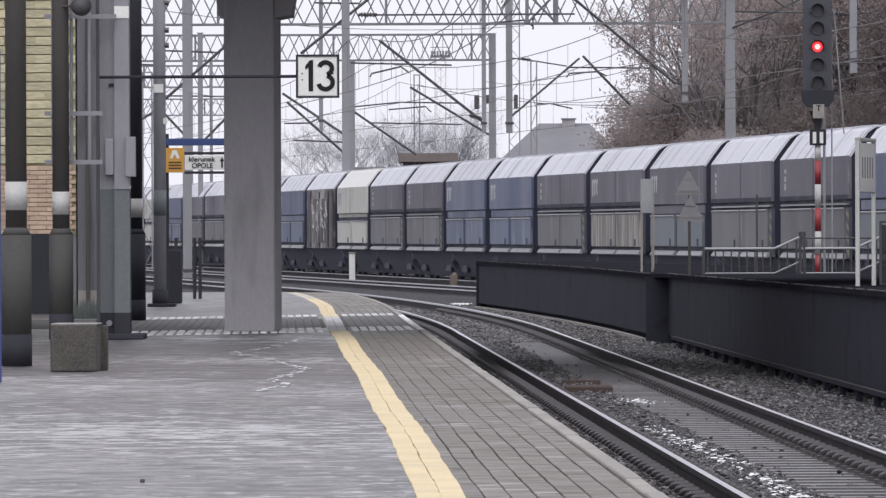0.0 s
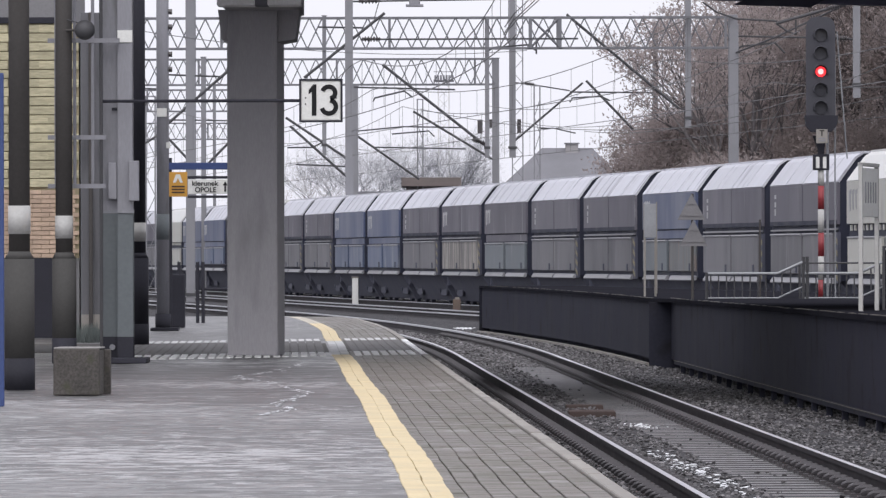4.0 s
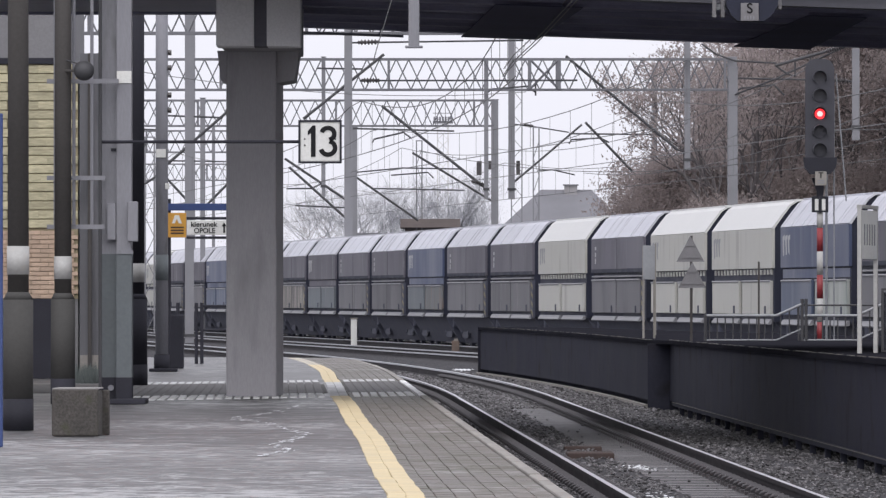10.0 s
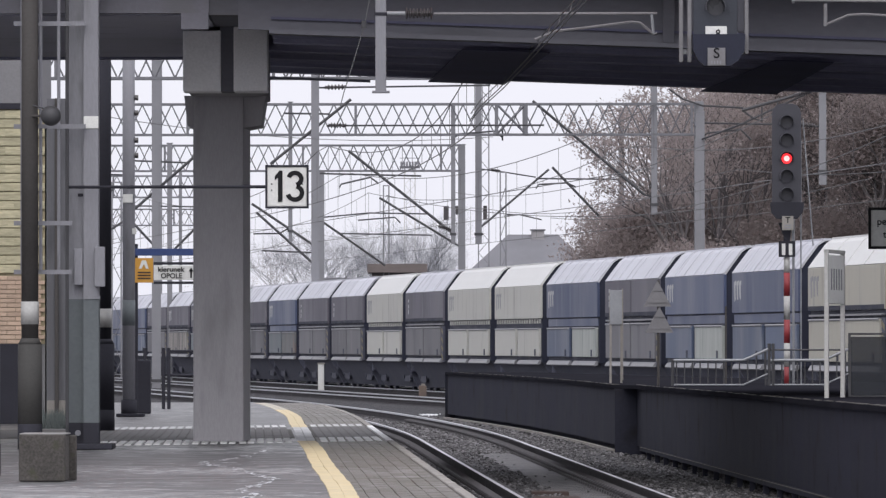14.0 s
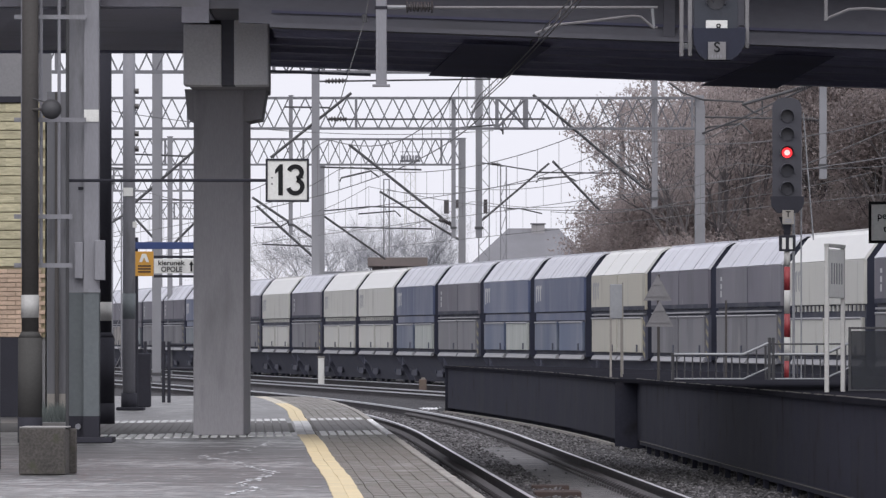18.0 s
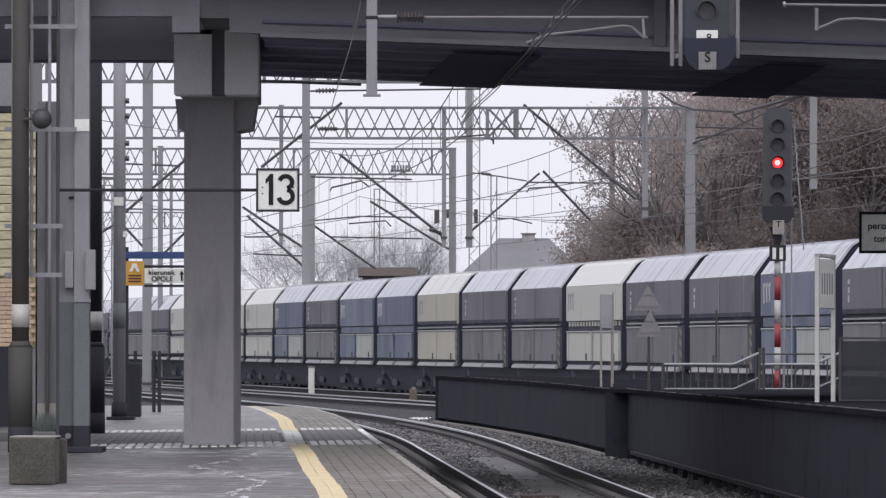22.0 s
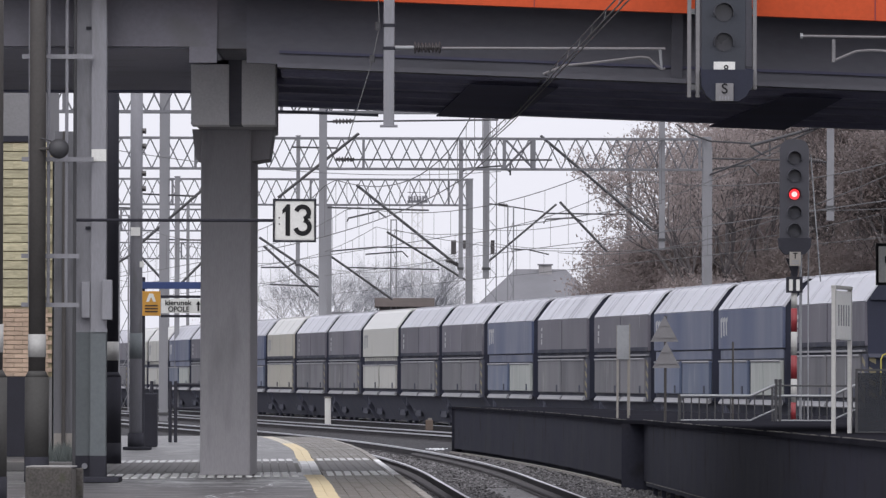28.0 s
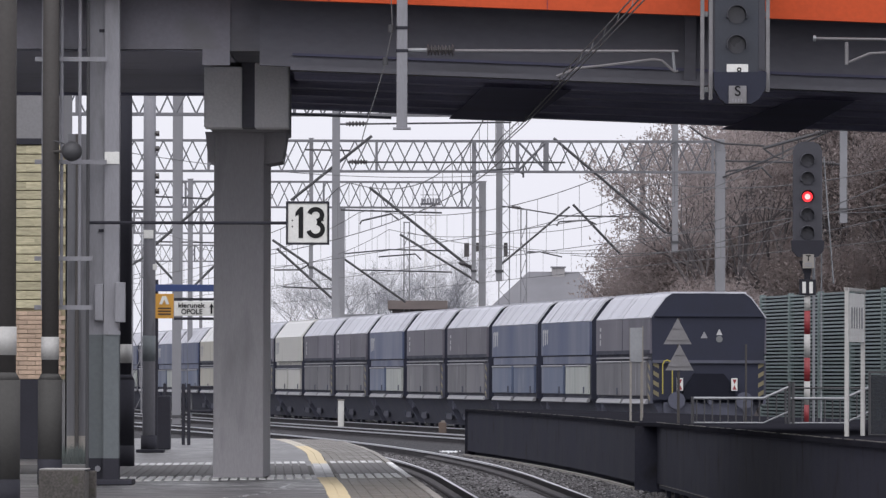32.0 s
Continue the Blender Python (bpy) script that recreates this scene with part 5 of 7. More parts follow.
# direction sign beyond the pier
ds = thing("direction_sign", "blue framed platform direction sign on a dark pole", "sign", (-4.73, 130.0, 0))
part("pole", tube(bmesh.new(), (0.03, 0.05, 0), (0.03, 0.05, 2.9), 0.032, 10), BLACK, ds)
part("pole", tube(bmesh.new(), (1.3, 0.05, 0), (1.3, 0.05, 2.9), 0.032, 10), BLACK, ds)
part("top_bar", bbox(-0.04, 1.36, -0.03, 0.03, 2.70, 2.82, 0.006), BLUE_SIGN, ds, "blue top bar")
part("orange_panel", bbox(-0.005, 0.325, -0.04, 0.0, 2.24, 2.66, 0.006), ORANGE_SIGN, ds, "orange panel with pictogram")
part("pictogram", prism(bmesh.new(), [(0.08, 2.48), (0.13, 2.48), (0.165, 2.56), (0.20, 2.48), (0.25, 2.48), (0.20, 2.62), (0.13, 2.62)], -0.05, -0.041), SIGN_WHITE, ds)
for i in range(3):
    part("text_bar", box(bmesh.new(), 0.06, 0.28, -0.046, -0.041, 2.30 + 0.05 * i, 2.325 + 0.05 * i), BROWN_BLOCK, ds)
wp = part("white_panel", bbox(0.335, 1.30, -0.04, 0.0, 2.285, 2.535, 0.006), SIGN_WHITE, ds, "white panel with lettering")
lettering("line_one", "kierunek", 0.118, (0.627, -0.046, 2.462), 0, INK, ds, 0.003, 1.08, 0.018)
lettering("line_two", "OPOLE", 0.122, (0.635, -0.046, 2.352), 0, INK, ds, 0.003, 0.95, 0.018)
part("arrow", prism(bmesh.new(), [(0.955, 2.32), (0.985, 2.32), (0.985, 2.43), (1.01, 2.43), (0.97, 2.50), (0.93, 2.43), (0.955, 2.43)], -0.05, -0.041), INK, ds)
part("side_bar", bbox(1.30, 1.37, -0.03, 0.03, 2.20, 2.70, 0.006), BLUE_SIGN, ds, "blue end bar")
for z in (2.545, 2.215):
    part("dark_rail", box(bmesh.new(), 0.33, 1.32, -0.035, 0.02, z, z + 0.045), BLACK, ds)

# end-of-platform fence and box
fn = thing("end_fence", "dark steel railing at the end of the platform", "railing", (-4.9, 140.0, 0))
for x in (0.0, 0.34, 0.44, 0.95):
    part("fence_post", tube(bmesh.new(), (x, 0, 0), (x, 0, 1.12), 0.032, 8), BLACK, fn)
for z in (1.06, 0.62):
    part("fence_rail", tube(bmesh.new(), (0.44, 0, z), (1.5, 0, z), 0.025, 8), BLACK, fn)
single("cable_box", bbox(-0.16, 0.14, -0.2, 0.2, 0, 0.92, 0.02), BLACK, "black cable cabinet beside the sign pole", "cabinet", (-4.63, 131.2, 0))


def building():
    """Platform building with glazed yellow blocks above salmon bricks."""
    b = thing("platform_building", "platform building of yellow blocks above salmon brick", "building", (0, 115, 0))
    part("core_wall", box(bmesh.new(), -12.0, -5.53, 0.03, 9.0, 0, 4.74), PLASTER, b)
    part("mortar_bed", box(bmesh.new(), -12.0, -5.53, 0.004, 0.03, 1.20, 4.74), MORTAR, b)
    part("plinth", box(bmesh.new(), -12.0, -5.60, -0.04, 0.03, 0, 1.20), BLACK, b, "black plinth")
    part("coping", box(bmesh.new(), -12.1, -5.86, -0.06, 9.1, 4.74, 4.83), BLACK, b)
    part("upper_wall", box(bmesh.new(), -12.0, -5.86, 0.02, 9.0, 4.83, 6.4), PLASTER, b, "grey rendered upper wall")
    part("corner_pilaster", box(bmesh.new(), -5.50, -5.18, 0.0, 0.5, 0.35, 4.9), DAMP_CONCRETE, b, "grey concrete corner pilaster")
    part("pilaster_foot", box(bmesh.new(), -5.50, -5.16, -0.02, 0.5, 0.0, 0.35), KERB, b)
    part("down_pipe", tube(bmesh.new(), (-5.35, -0.06, 0), (-5.35, -0.06, 4.9), 0.03, 8), POST_GREY, b)
    rng = random.Random(11)
    long_y = finish(bbox(-0.30, 0.30, -0.03, 0.03, -0.062, 0.062, 0.008), "block", BRICK_Y)
    long_o = finish(bbox(-0.126, 0.126, -0.03, 0.03, -0.030, 0.030, 0.005), "brick", BRICK_O)
    z, k = 2.33, 0
    while z < 4.70:
        x = -7.2 + (0.3 if k % 2 else 0)
        while x < -5.6:
            piece(long_y, b, "block", (min(x, -5.83), rng.uniform(-0.004, 0.004), z), rng.uniform(-0.4, 0.4))
            x += 0.607
        z += 0.137
        k += 1
    z, k = 1.235, 0
    while z < 2.26:
        x = -7.0 + (0.128 if k % 2 else 0)
        while x < -5.56:
            piece(long_o, b, "brick", (min(x, -5.655), rng.uniform(-0.003, 0.003), z), rng.uniform(-0.4, 0.4))
            x += 0.257
        z += 0.0685
        k += 1
    return b


building()
gv = []
rg = random.Random(21)
for _ in range(700):
    x, y, h = rg.uniform(-5.4, -4.75), rg.uniform(108, 112), rg.uniform(0.08, 0.3)
    gv.append((x, y, h, rg.uniform(-0.06, 0.06)))
verts, faces = [], []
for x, y, h, lean in gv:
    b0 = len(verts)
    verts += [(x - 0.008, y, 0), (x + 0.008, y, 0), (x + lean, y + lean, h)]
    faces.append((b0, b0 + 1, b0 + 2))
tagged(new("grass_tuft", raw("grass_tuft", verts, faces, LEAF_GREY)), "pale grass at the foot of the building", "grass", "", "stuff")


# ---- overhead gear on the bridge ----
dp = thing("drop_tube", "pale grey drop tube carrying the contact line under the bridge", "line support", (-0.35, 86.6, 0))
part("tube", bbox(-0.062, 0.062, -0.06, 0.06, 4.07, 6.9, 0.01), MAST, dp)
part("end_plate", bbox(-0.10, 0.10, -0.09, 0.09, 4.05, 4.075, 0.004), MAST, dp)
for z in (4.93, 5.19):
    part("clamp", bbox(-0.07, 0.07, -0.07, 0.07, z, z + 0.035, 0.004), BLACK, dp)
part("wall_bracket", box(bmesh.new(), -0.05, 0.05, 0.06, 0.62, 6.0, 6.12), MAST, dp)
ins = lathe(bmesh.new(), (0.28, 0, 4.955), (0.59, 0, 4.955), (0.03, 0.075, 0.07, 0.03) + (0.03, 0.062, 0.06, 0.03) * 6 + (0.03, 0.075, 0.07, 0.03))
part("insulator", ins, PORCELAIN, dp)
part("insulator_cap", tube(bmesh.new(), (0.06, 0, 4.955), (0.28, 0, 4.955), 0.024, 8), GALV, dp)
part("steady_tube", tube(bmesh.new(), (0.6, 0, 4.95), (3.14, 0.1, 4.955), 0.016, 8), TRI_GREY, dp)
part("steady_arm", polytube(bmesh.new(), [(1.75, 0.05, 4.66), (2.0, 0.1, 4.76), (2.3, 0.1, 4.79), (2.85, 0.1, 4.86), (2.95, 0.1, 4.85), (3.10, 0.1, 4.72), (3.14, 0.1, 4.73)], 0.016), TRI_GREY, dp)
part("arm_link", tube(bmesh.new(), (3.08, 0.1, 4.95), (3.10, 0.1, 4.73), 0.018, 6), GALV, dp)
part("loose_wire", polytube(bmesh.new(), [(-0.18, -0.1, 6.9), (-0.13, -0.1, 5.62), (-0.11, -0.1, 5.20), (-0.19, -0.1, 4.80), (-0.31, -0.1, 4.40), (-0.42, -0.1, 4.05), (-0.46, -0.1, 3.9)], 0.006, 5), WIRE, dp, "thin loose wire hanging beside the tube")
for z in (5.15, 4.78):
    part("wire_clamp", tube(bmesh.new(), (-0.13 if z > 5 else -0.19, -0.1, z), (-0.13 if z > 5 else -0.19, -0.1, z + 0.09), 0.03, 8), DARK_STEEL, dp)
d2 = thing("line_bracket", "pale steady tube and bent arm fixed to the bridge", "line support", (4.34, 86.6, 0.14))
part("steady_tube", tube(bmesh.new(), (0, 0, 4.96), (2.6, 0, 4.93), 0.016, 8), TRI_GREY, d2)
part("end_cap", tube(bmesh.new(), (-0.02, 0, 4.96), (0.01, 0, 4.96), 0.035, 8), GALV, d2)
part("hanger", bbox(0.34, 0.38, -0.03, 0.03, 4.66, 4.92, 0.006), TRI_GREY, d2)
part("steady_arm", polytube(bmesh.new(), [(0.36, 0, 4.68), (0.62, 0, 4.79), (0.8, 0, 4.80), (2.6, 0, 4.70)], 0.016), TRI_GREY, d2)
part("wall_bracket", box(bmesh.new(), 1.4, 1.46, 0, 0.75, 4.93, 4.99), GALV, d2)


def signal_head(sig, x, y, z_low, lenses, w, step, lit=None):
    """Backboard, hooded lenses and the domed hood under a colour-light head."""
    z_top = z_low + step * (lenses - 1) + 0.30
    pts = [(-w / 2, z_low - 0.27), (w / 2, z_low - 0.27), (w / 2, z_top - 0.16), (w * 0.46, z_top - 0.09), (w * 0.36, z_top - 0.035), (w * 0.2, z_top - 0.005), (-w * 0.2, z_top - 0.005), (-w * 0.36, z_top - 0.035), (-w * 0.46, z_top - 0.09), (-w / 2, z_top - 0.16)]
    part("backboard", prism(bmesh.new(), pts, 0.0, 0.05), SIGNAL_GREY, sig, "dull black signal backboard")
    part("case", bbox(-w * 0.33, w * 0.33, 0.05, 0.35, z_low - 0.2, z_top - 0.1, 0.02), BLACK, sig)
    for i in range(lenses):
        z = z_low + step * i
        on = lit == i
        bm = tube(bmesh.new(), (0, -0.02, z), (0, 0.0, z), 0.080 if on else 0.098, 20)
        ln = part("lens", bm, RED_GLOW if on else LENS, sig, "lit red lens" if on else "unlit dark lens")
        if on:
            part("lens_core", tube(bmesh.new(), (0, -0.03, z), (0, -0.021, z), 0.044, 16), RED_CORE, ln)
        bm = bmesh.new()
        n = 12
        for j in range(n):
            a0, a1 = math.pi * (-0.12 + 1.24 * j / n), math.pi * (-0.12 + 1.24 * (j + 1) / n)
            c = [(math.cos(a) * r, q, z + math.sin(a) * r) for a, r, q in ((a0, 0.118, 0), (a1, 0.118, 0), (a1, 0.112, -0.15), (a0, 0.112, -0.15))]
            vs = [bm.verts.new(p) for p in c]
            bm.faces.new(vs)
        bmesh.ops.remove_doubles(bm, verts=bm.verts[:], dist=0.0005)
        hd = part("hood", bm, SIGNAL_GREY, sig, "short black hood")
        so = hd.modifiers.new("thick", "SOLIDIFY")
        so.thickness = 0.008


# red signal on the island platform
sg = thing("signal", "railway colour-light signal showing red on a striped mast", "railway signal", (5.90, 120.0, 0.535))
for i, (z0, z1) in enumerate(((0.0, 0.295), (0.295, 0.665), (0.665, 1.035), (1.035, 1.405), (1.405, 1.775), (1.775, 2.03))):
    part("mast_band", tube(bmesh.new(), (0, 0, z0), (0, 0, z1), 0.049, 16), RED_PAINT if i % 2 == 0 else WHITE, sg, "red band" if i % 2 == 0 else "white band", True)
part("mast", tube(bmesh.new(), (0, 0, 2.03), (0, 0, 2.75), 0.05, 12), BLACK, sg)
part("plate_holder", bbox(-0.13, 0.13, -0.09, -0.03, 2.02, 2.27, 0.008), BLACK, sg)
for x in (-0.055, 0.055):
    part("white_mark", bbox(x - 0.028, x + 0.028, -0.10, -0.09, 2.05, 2.23, 0.003), SIGN_WHITE, sg)
part("bracket", prism(bmesh.new(), [(-0.13, 2.56), (0.08, 2.56), (0.05, 2.30), (-0.03, 2.30)], -0.05, 0.05), BLACK, sg)
wp = part("name_plate", bbox(-0.085, 0.095, -0.235, -0.222, 2.44, 2.66, 0.004), KERB, sg)
lettering("plate_letter", "T", 0.13, (0.005, -0.239, 2.595), 0, INK, sg, 0.002)
for i in range(2):
    part("plate_bar", box(bmesh.new(), -0.05, 0.06, -0.239, -0.2355, 2.47 + 0.035 * i, 2.49 + 0.035 * i), INK_GREY, sg)
part("base_flange", tube(bmesh.new(), (0, 0, 0), (0, 0, 0.03), 0.13, 14), BLACK, sg)
signal_head(sg, 0, 0, 3.0, 5, 0.46, 0.285, 2)
part("lower_hood", prism(bmesh.new(), [(-0.262, 2.88), (0.262, 2.88), (0.245, 2.72), (0.16, 2.62), (-0.16, 2.62), (-0.245, 2.72)], -0.22, 0.05), BLACK, sg, "black box below the lenses")
part("stay", tube(bmesh.new(), (0.26, 0.1, 4.2), (0.42, 0.1, 2.2), 0.012, 6), GALV, sg)
part("ladder_stile", tube(bmesh.new(), (0.12, 0.35, 0.0), (0.12, 0.35, 3.4), 0.022, 6), GALV, sg)
part("ladder_stile", tube(bmesh.new(), (0.24, 0.35, 0.0), (0.24, 0.35, 3.9), 0.012, 6), GALV, sg)

# signal hung from the bridge, seen large
hs = thing("hanging_signal", "unlit railway signal hung in front of the bridge", "railway signal", (3.41, 85.6, 0))
signal_head(hs, 0, 0, 4.98, 4, 0.64, 0.335)
part("screen", bbox(-0.245, 0.245, -0.012, 0.0, 4.55, 6.4, 0.004), SCREEN, hs, "blue-grey front screen")
for x in (-0.385, -0.29, 0.35):
    part("hanger", bbox(x - 0.022, x + 0.022, -0.02, 0.06, 4.36 if x < 0 else 4.45, 6.9, 0.005), TRI_GREY, hs, "pale steel hanger")
for z in (4.45, 5.3, 6.2):
    part("cross_bar", box(bmesh.new(), -0.40, 0.36, 0.06, 0.10, z, z + 0.06), GALV, hs)
part("wall_bracket", box(bmesh.new(), -0.4, 0.36, 0.10, 1.62, 6.1, 6.2), GALV, hs)
part("lower_hood", prism(bmesh.new(), [(-0.265, 4.665), (0.325, 4.665), (0.315, 4.48), (0.24, 4.36), (0.16, 4.31), (-0.13, 4.31), (-0.20, 4.37), (-0.255, 4.48)], -0.30, 0.05), W_GAP, hs)
part("white_plate", bbox(-0.12, 0.12, -0.24, -0.225, 4.61, 4.755, 0.004), SIGN_WHITE, hs)
lettering("plate_numeral", "8", 0.12, (0.02, -0.243, 4.67), 0, INK, hs, 0.002)
part("letter_plate", bbox(-0.10, 0.10, -0.325, -0.302, 4.31, 4.51, 0.004), TRI_GREY, hs)
lettering("plate_letter", "S", 0.16, (0.0, -0.329, 4.445), 0, INK, hs, 0.002)
for i in range(4):
    part("plate_bar", box(bmesh.new(), -0.06 + 0.032 * i, -0.045 + 0.032 * i, -0.328, -0.325, 4.325, 4.365), INK_GREY, hs)


# ---- things on the island platform ----
PZ = 0.535
nm = thing("station_name_board", "white framed station name board on two posts", "sign", (4.725, 86.9, PZ), -11.0)
for y in (0.0, 1.35):
    part("post", bbox(-0.024, 0.024, y - 0.03, y + 0.03, 0, 1.74, 0.006), WHITE, nm)
part("board", bbox(-0.03, 0.02, 0.03, 1.32, 1.12, 1.68, 0.006), SIGN_WHITE, nm)
for i in range(5):
    y = 0.22 + 0.21 * i
    part("letter_bar", box(bmesh.new(), 0.021, 0.026, y, y + 0.075, 1.28, 1.52), INK_GREY, nm, "unreadable letter")
part("top_bar", bbox(-0.03, 0.03, -0.03, 1.38, 1.70, 1.74, 0.005), WHITE, nm)

bb = thing("back_of_board", "pale board on two thin posts seen from behind", "sign", (3.34, 127.5, PZ))
for x in (-0.02, 0.16):
    part("post", bbox(x - 0.018, x + 0.018, -0.03, 0.03, 0, 1.55, 0.005), KERB, bb)
part("board", bbox(-0.03, 0.17, -0.05, -0.02, 0.98, 1.55, 0.005), GALV, bb)
part("board_edge", bbox(0.17, 0.19, -0.06, 0.1, 0.05, 1.58, 0.005), KERB, bb)

tg = thing("triangle_marker", "two grey triangular marker boards on a thin pole", "sign", (3.86, 119.5, PZ))
part("pole", tube(bmesh.new(), (0, 0, 0), (0, 0, 1.65), 0.022, 8), POST_GREY, tg)
for z, xo in ((1.24, -0.015), (0.83, 0.015)):
    part("triangle", prism(bmesh.new(), [(xo - 0.22, z), (xo + 0.22, z), (xo, z + 0.41)], -0.045, -0.03), TRI_GREY, tg, "dull grey triangle")
    for dz, hw in ((0.06, 0.17), (0.24, 0.08)):
        part("batten", box(bmesh.new(), xo - hw, xo + hw, -0.055, -0.045, z + dz, z + dz + 0.03), TRI_GREY, tg)


def stair_railing():
    r = thing("stair_railing", "galvanised stair railing with upright bars", "railing", (4.05, 118.5, PZ))
    def run(x0, x1, z0, z1, n, y=0.0, low=0.02):
        part("handrail", tube(bmesh.new(), (x0, y, z0), (x1, y, z1), 0.022, 8), GALV, r)
        part("bottom_rail", tube(bmesh.new(), (x0, y, low + z0 * 0), (x1, y, low + (z1 - z0)), 0.014, 6), GALV, r)
        for i in range(n):
            f = (i + 0.5) / n
            x = x0 + (x1 - x0) * f
            part("baluster", tube(bmesh.new(), (x, y, low + (z1 - z0) * f), (x, y, z0 + (z1 - z0) * f), 0.011, 6), DARK_STEEL, r)
    run(0.0, 1.10, 0.40, 0.40, 9)
    run(1.10, 1.50, 0.40, 0.58, 3)
    run(1.52, 2.35, 0.40, 0.40, 7)
    run(2.35, 2.75, 0.40, 0.58, 3)
    for x, h in ((0.0, 0.42), (1.5, 0.66), (1.56, 0.66), (2.75, 0.66)):
        part("newel", tube(bmesh.new(), (x, 0, 0), (x, 0, h), 0.026, 8), DARK_STEEL, r)
    part("far_rail", tube(bmesh.new(), (1.5, 1.2, 0.56), (2.75, 1.2, 0.56), 0.016, 6), DARK_STEEL, r)
    part("far_post", tube(bmesh.new(), (1.5, 1.2, 0), (1.5, 1.2, 0.56), 0.016, 6), DARK_STEEL, r)
    part("far_post", tube(bmesh.new(), (2.75, 1.2, 0), (2.75, 1.2, 0.56), 0.016, 6), DARK_STEEL, r)


stair_railing()
lp = thing("slim_post", "slim dark post with lighter cap by the stairs", "post", (4.98, 121.0, PZ))
part("shaft", tube(bmesh.new(), (0, 0, 0), (0, 0, 1.25), 0.016, 8), POST_GREY, lp)

ws = thing("wind_screen", "dark smoked wind screen standing on the island platform", "screen", (5.12, 89.5, PZ + 0.005))
for k in range(3):
    part("pane", bbox(0.03 + 0.62 * k, 0.60 + 0.62 * k, -0.008, 0.008, 0.05, 0.74, 0.002), SMOKED, ws, "smoked dark pane")
    part("stile", bbox(0.62 * k, 0.03 + 0.62 * k, -0.02, 0.02, 0, 0.76, 0.004), DARK_STEEL, ws)
part("top_rail", bbox(0.0, 1.9, -0.022, 0.022, 0.76, 0.785, 0.004), DARK_STEEL, ws)
part("bottom_rail", bbox(0.03, 1.9, -0.018, 0.018, 0.02, 0.05, 0.004), DARK_STEEL, ws)

pp = thing("platform_sign", "dark framed platform and track number sign", "sign", (5.69, 95.0, 0))
part("panel", bbox(0.03, 0.95, 0, 0.05, 2.41, 2.86, 0.006), SIGN_WHITE, pp)
for x0, x1, z0, z1 in ((0, 0.98, 2.86, 2.895), (0, 0.98, 2.375, 2.41), (0, 0.03, 2.41, 2.86), (0.95, 0.98, 2.41, 2.86)):
    part("frame_bar", box(bmesh.new(), x0, x1, -0.015, 0.06, z0, z1), INK, pp)
lettering("line_one", "peron 2", 0.122, (0.30, -0.006, 2.715), 0, INK, pp, 0.003)
lettering("line_two", "tor 2", 0.122, (0.305, -0.006, 2.555), 0, INK, pp, 0.003)
part("post", tube(bmesh.new(), (0.9, 0.09, PZ), (0.9, 0.09, 3.1), 0.035, 10), INK, pp)


# ---- yard ----
wc = thing("distance_post", "white concrete distance post beside the track", "marker post", (-3.19, 268.0, -0.52))
part("stone", bbox(-0.11, 0.11, -0.11, 0.11, 0, 0.97, 0.03), SIGN_WHITE, wc)
part("cap", bbox(-0.13, 0.13, -0.13, 0.13, 0.97, 1.02, 0.01), KERB, wc)
rb = thing("point_motor", "rusty brown point motor box between the tracks", "box", (0.33, 236.0, -0.52))
part("case", bbox(-0.12, 0.12, -0.3, 0.3, 0, 0.40, 0.02), RUSTY_BOX, rb)
part("lid", bbox(-0.05, 0.08, -0.1, 0.1, 0.40, 0.46, 0.01), KERB, rb)
tp = thing("track_plank", "rusty brown steel plate lying between the rails", "plate", (1.55, 82.0, -0.545))
part("plate", bbox(-0.24, 0.26, -0.5, 0.5, 0, 0.10, 0.01), BROWN_BLOCK, tp)
part("bar", bbox(-0.2, 0.22, 4.0, 4.6, 0.0, 0.08, 0.01), BROWN_BLOCK, tp)


def noise_barrier():
    nb_ = thing("noise_barrier", "grey-green slatted noise barrier behind the goods track", "barrier", kind="structure")
    a, b = Vector((10.05, 232.0, 0)), Vector((15.9, 186.0, 0))
    d = (b - a).normalized()
    ang = math.degrees(math.atan2(-d.x, d.y))
    slat = finish(box(bmesh.new(), -0.05, 0.05, 0.0, 4.9, 0.0, 0.056), "slat", GREEN_SLAT)
    bow = finish(box(bmesh.new(), -0.05, 0.05, -0.7, 0.0, 0.0, 0.056), "slat", GREEN_SLAT)
    for k in range(7):
        p = a + d * (5.0 * k)
        part("barrier_post", box(bmesh.new(), p.x - 0.09, p.x + 0.09, p.y - 0.09, p.y + 0.09, -0.62, 3.80), GREEN_SLAT, nb_)
        for i in range(36):
            z = 0.0 + i * 0.1055
            q = piece(slat, nb_, "slat", (p.x, p.y, z), ang)
    for i in range(36):
        piece(bow, nb_, "slat", (a.x, a.y, i * 0.1055), ang - 55)
    part("backing", box(bmesh.new(), a.x + 0.14, a.x + 0.2, a.y - 0.05, a.y, -0.6, 3.75), BLACK, nb_)
    verts = [(a.x + 0.10, a.y, -0.6), (b.x + 0.10, b.y, -0.6), (b.x + 0.10, b.y, 3.74), (a.x + 0.10, a.y, 3.74)]
    o = new("backing_sheet", raw("backing_sheet", verts, [(0, 1, 2, 3)], WALL_DARK))
    o.parent = nb_
    so = o.modifiers.new("thick", "SOLIDIFY")
    so.thickness = 0.04


noise_barrier()


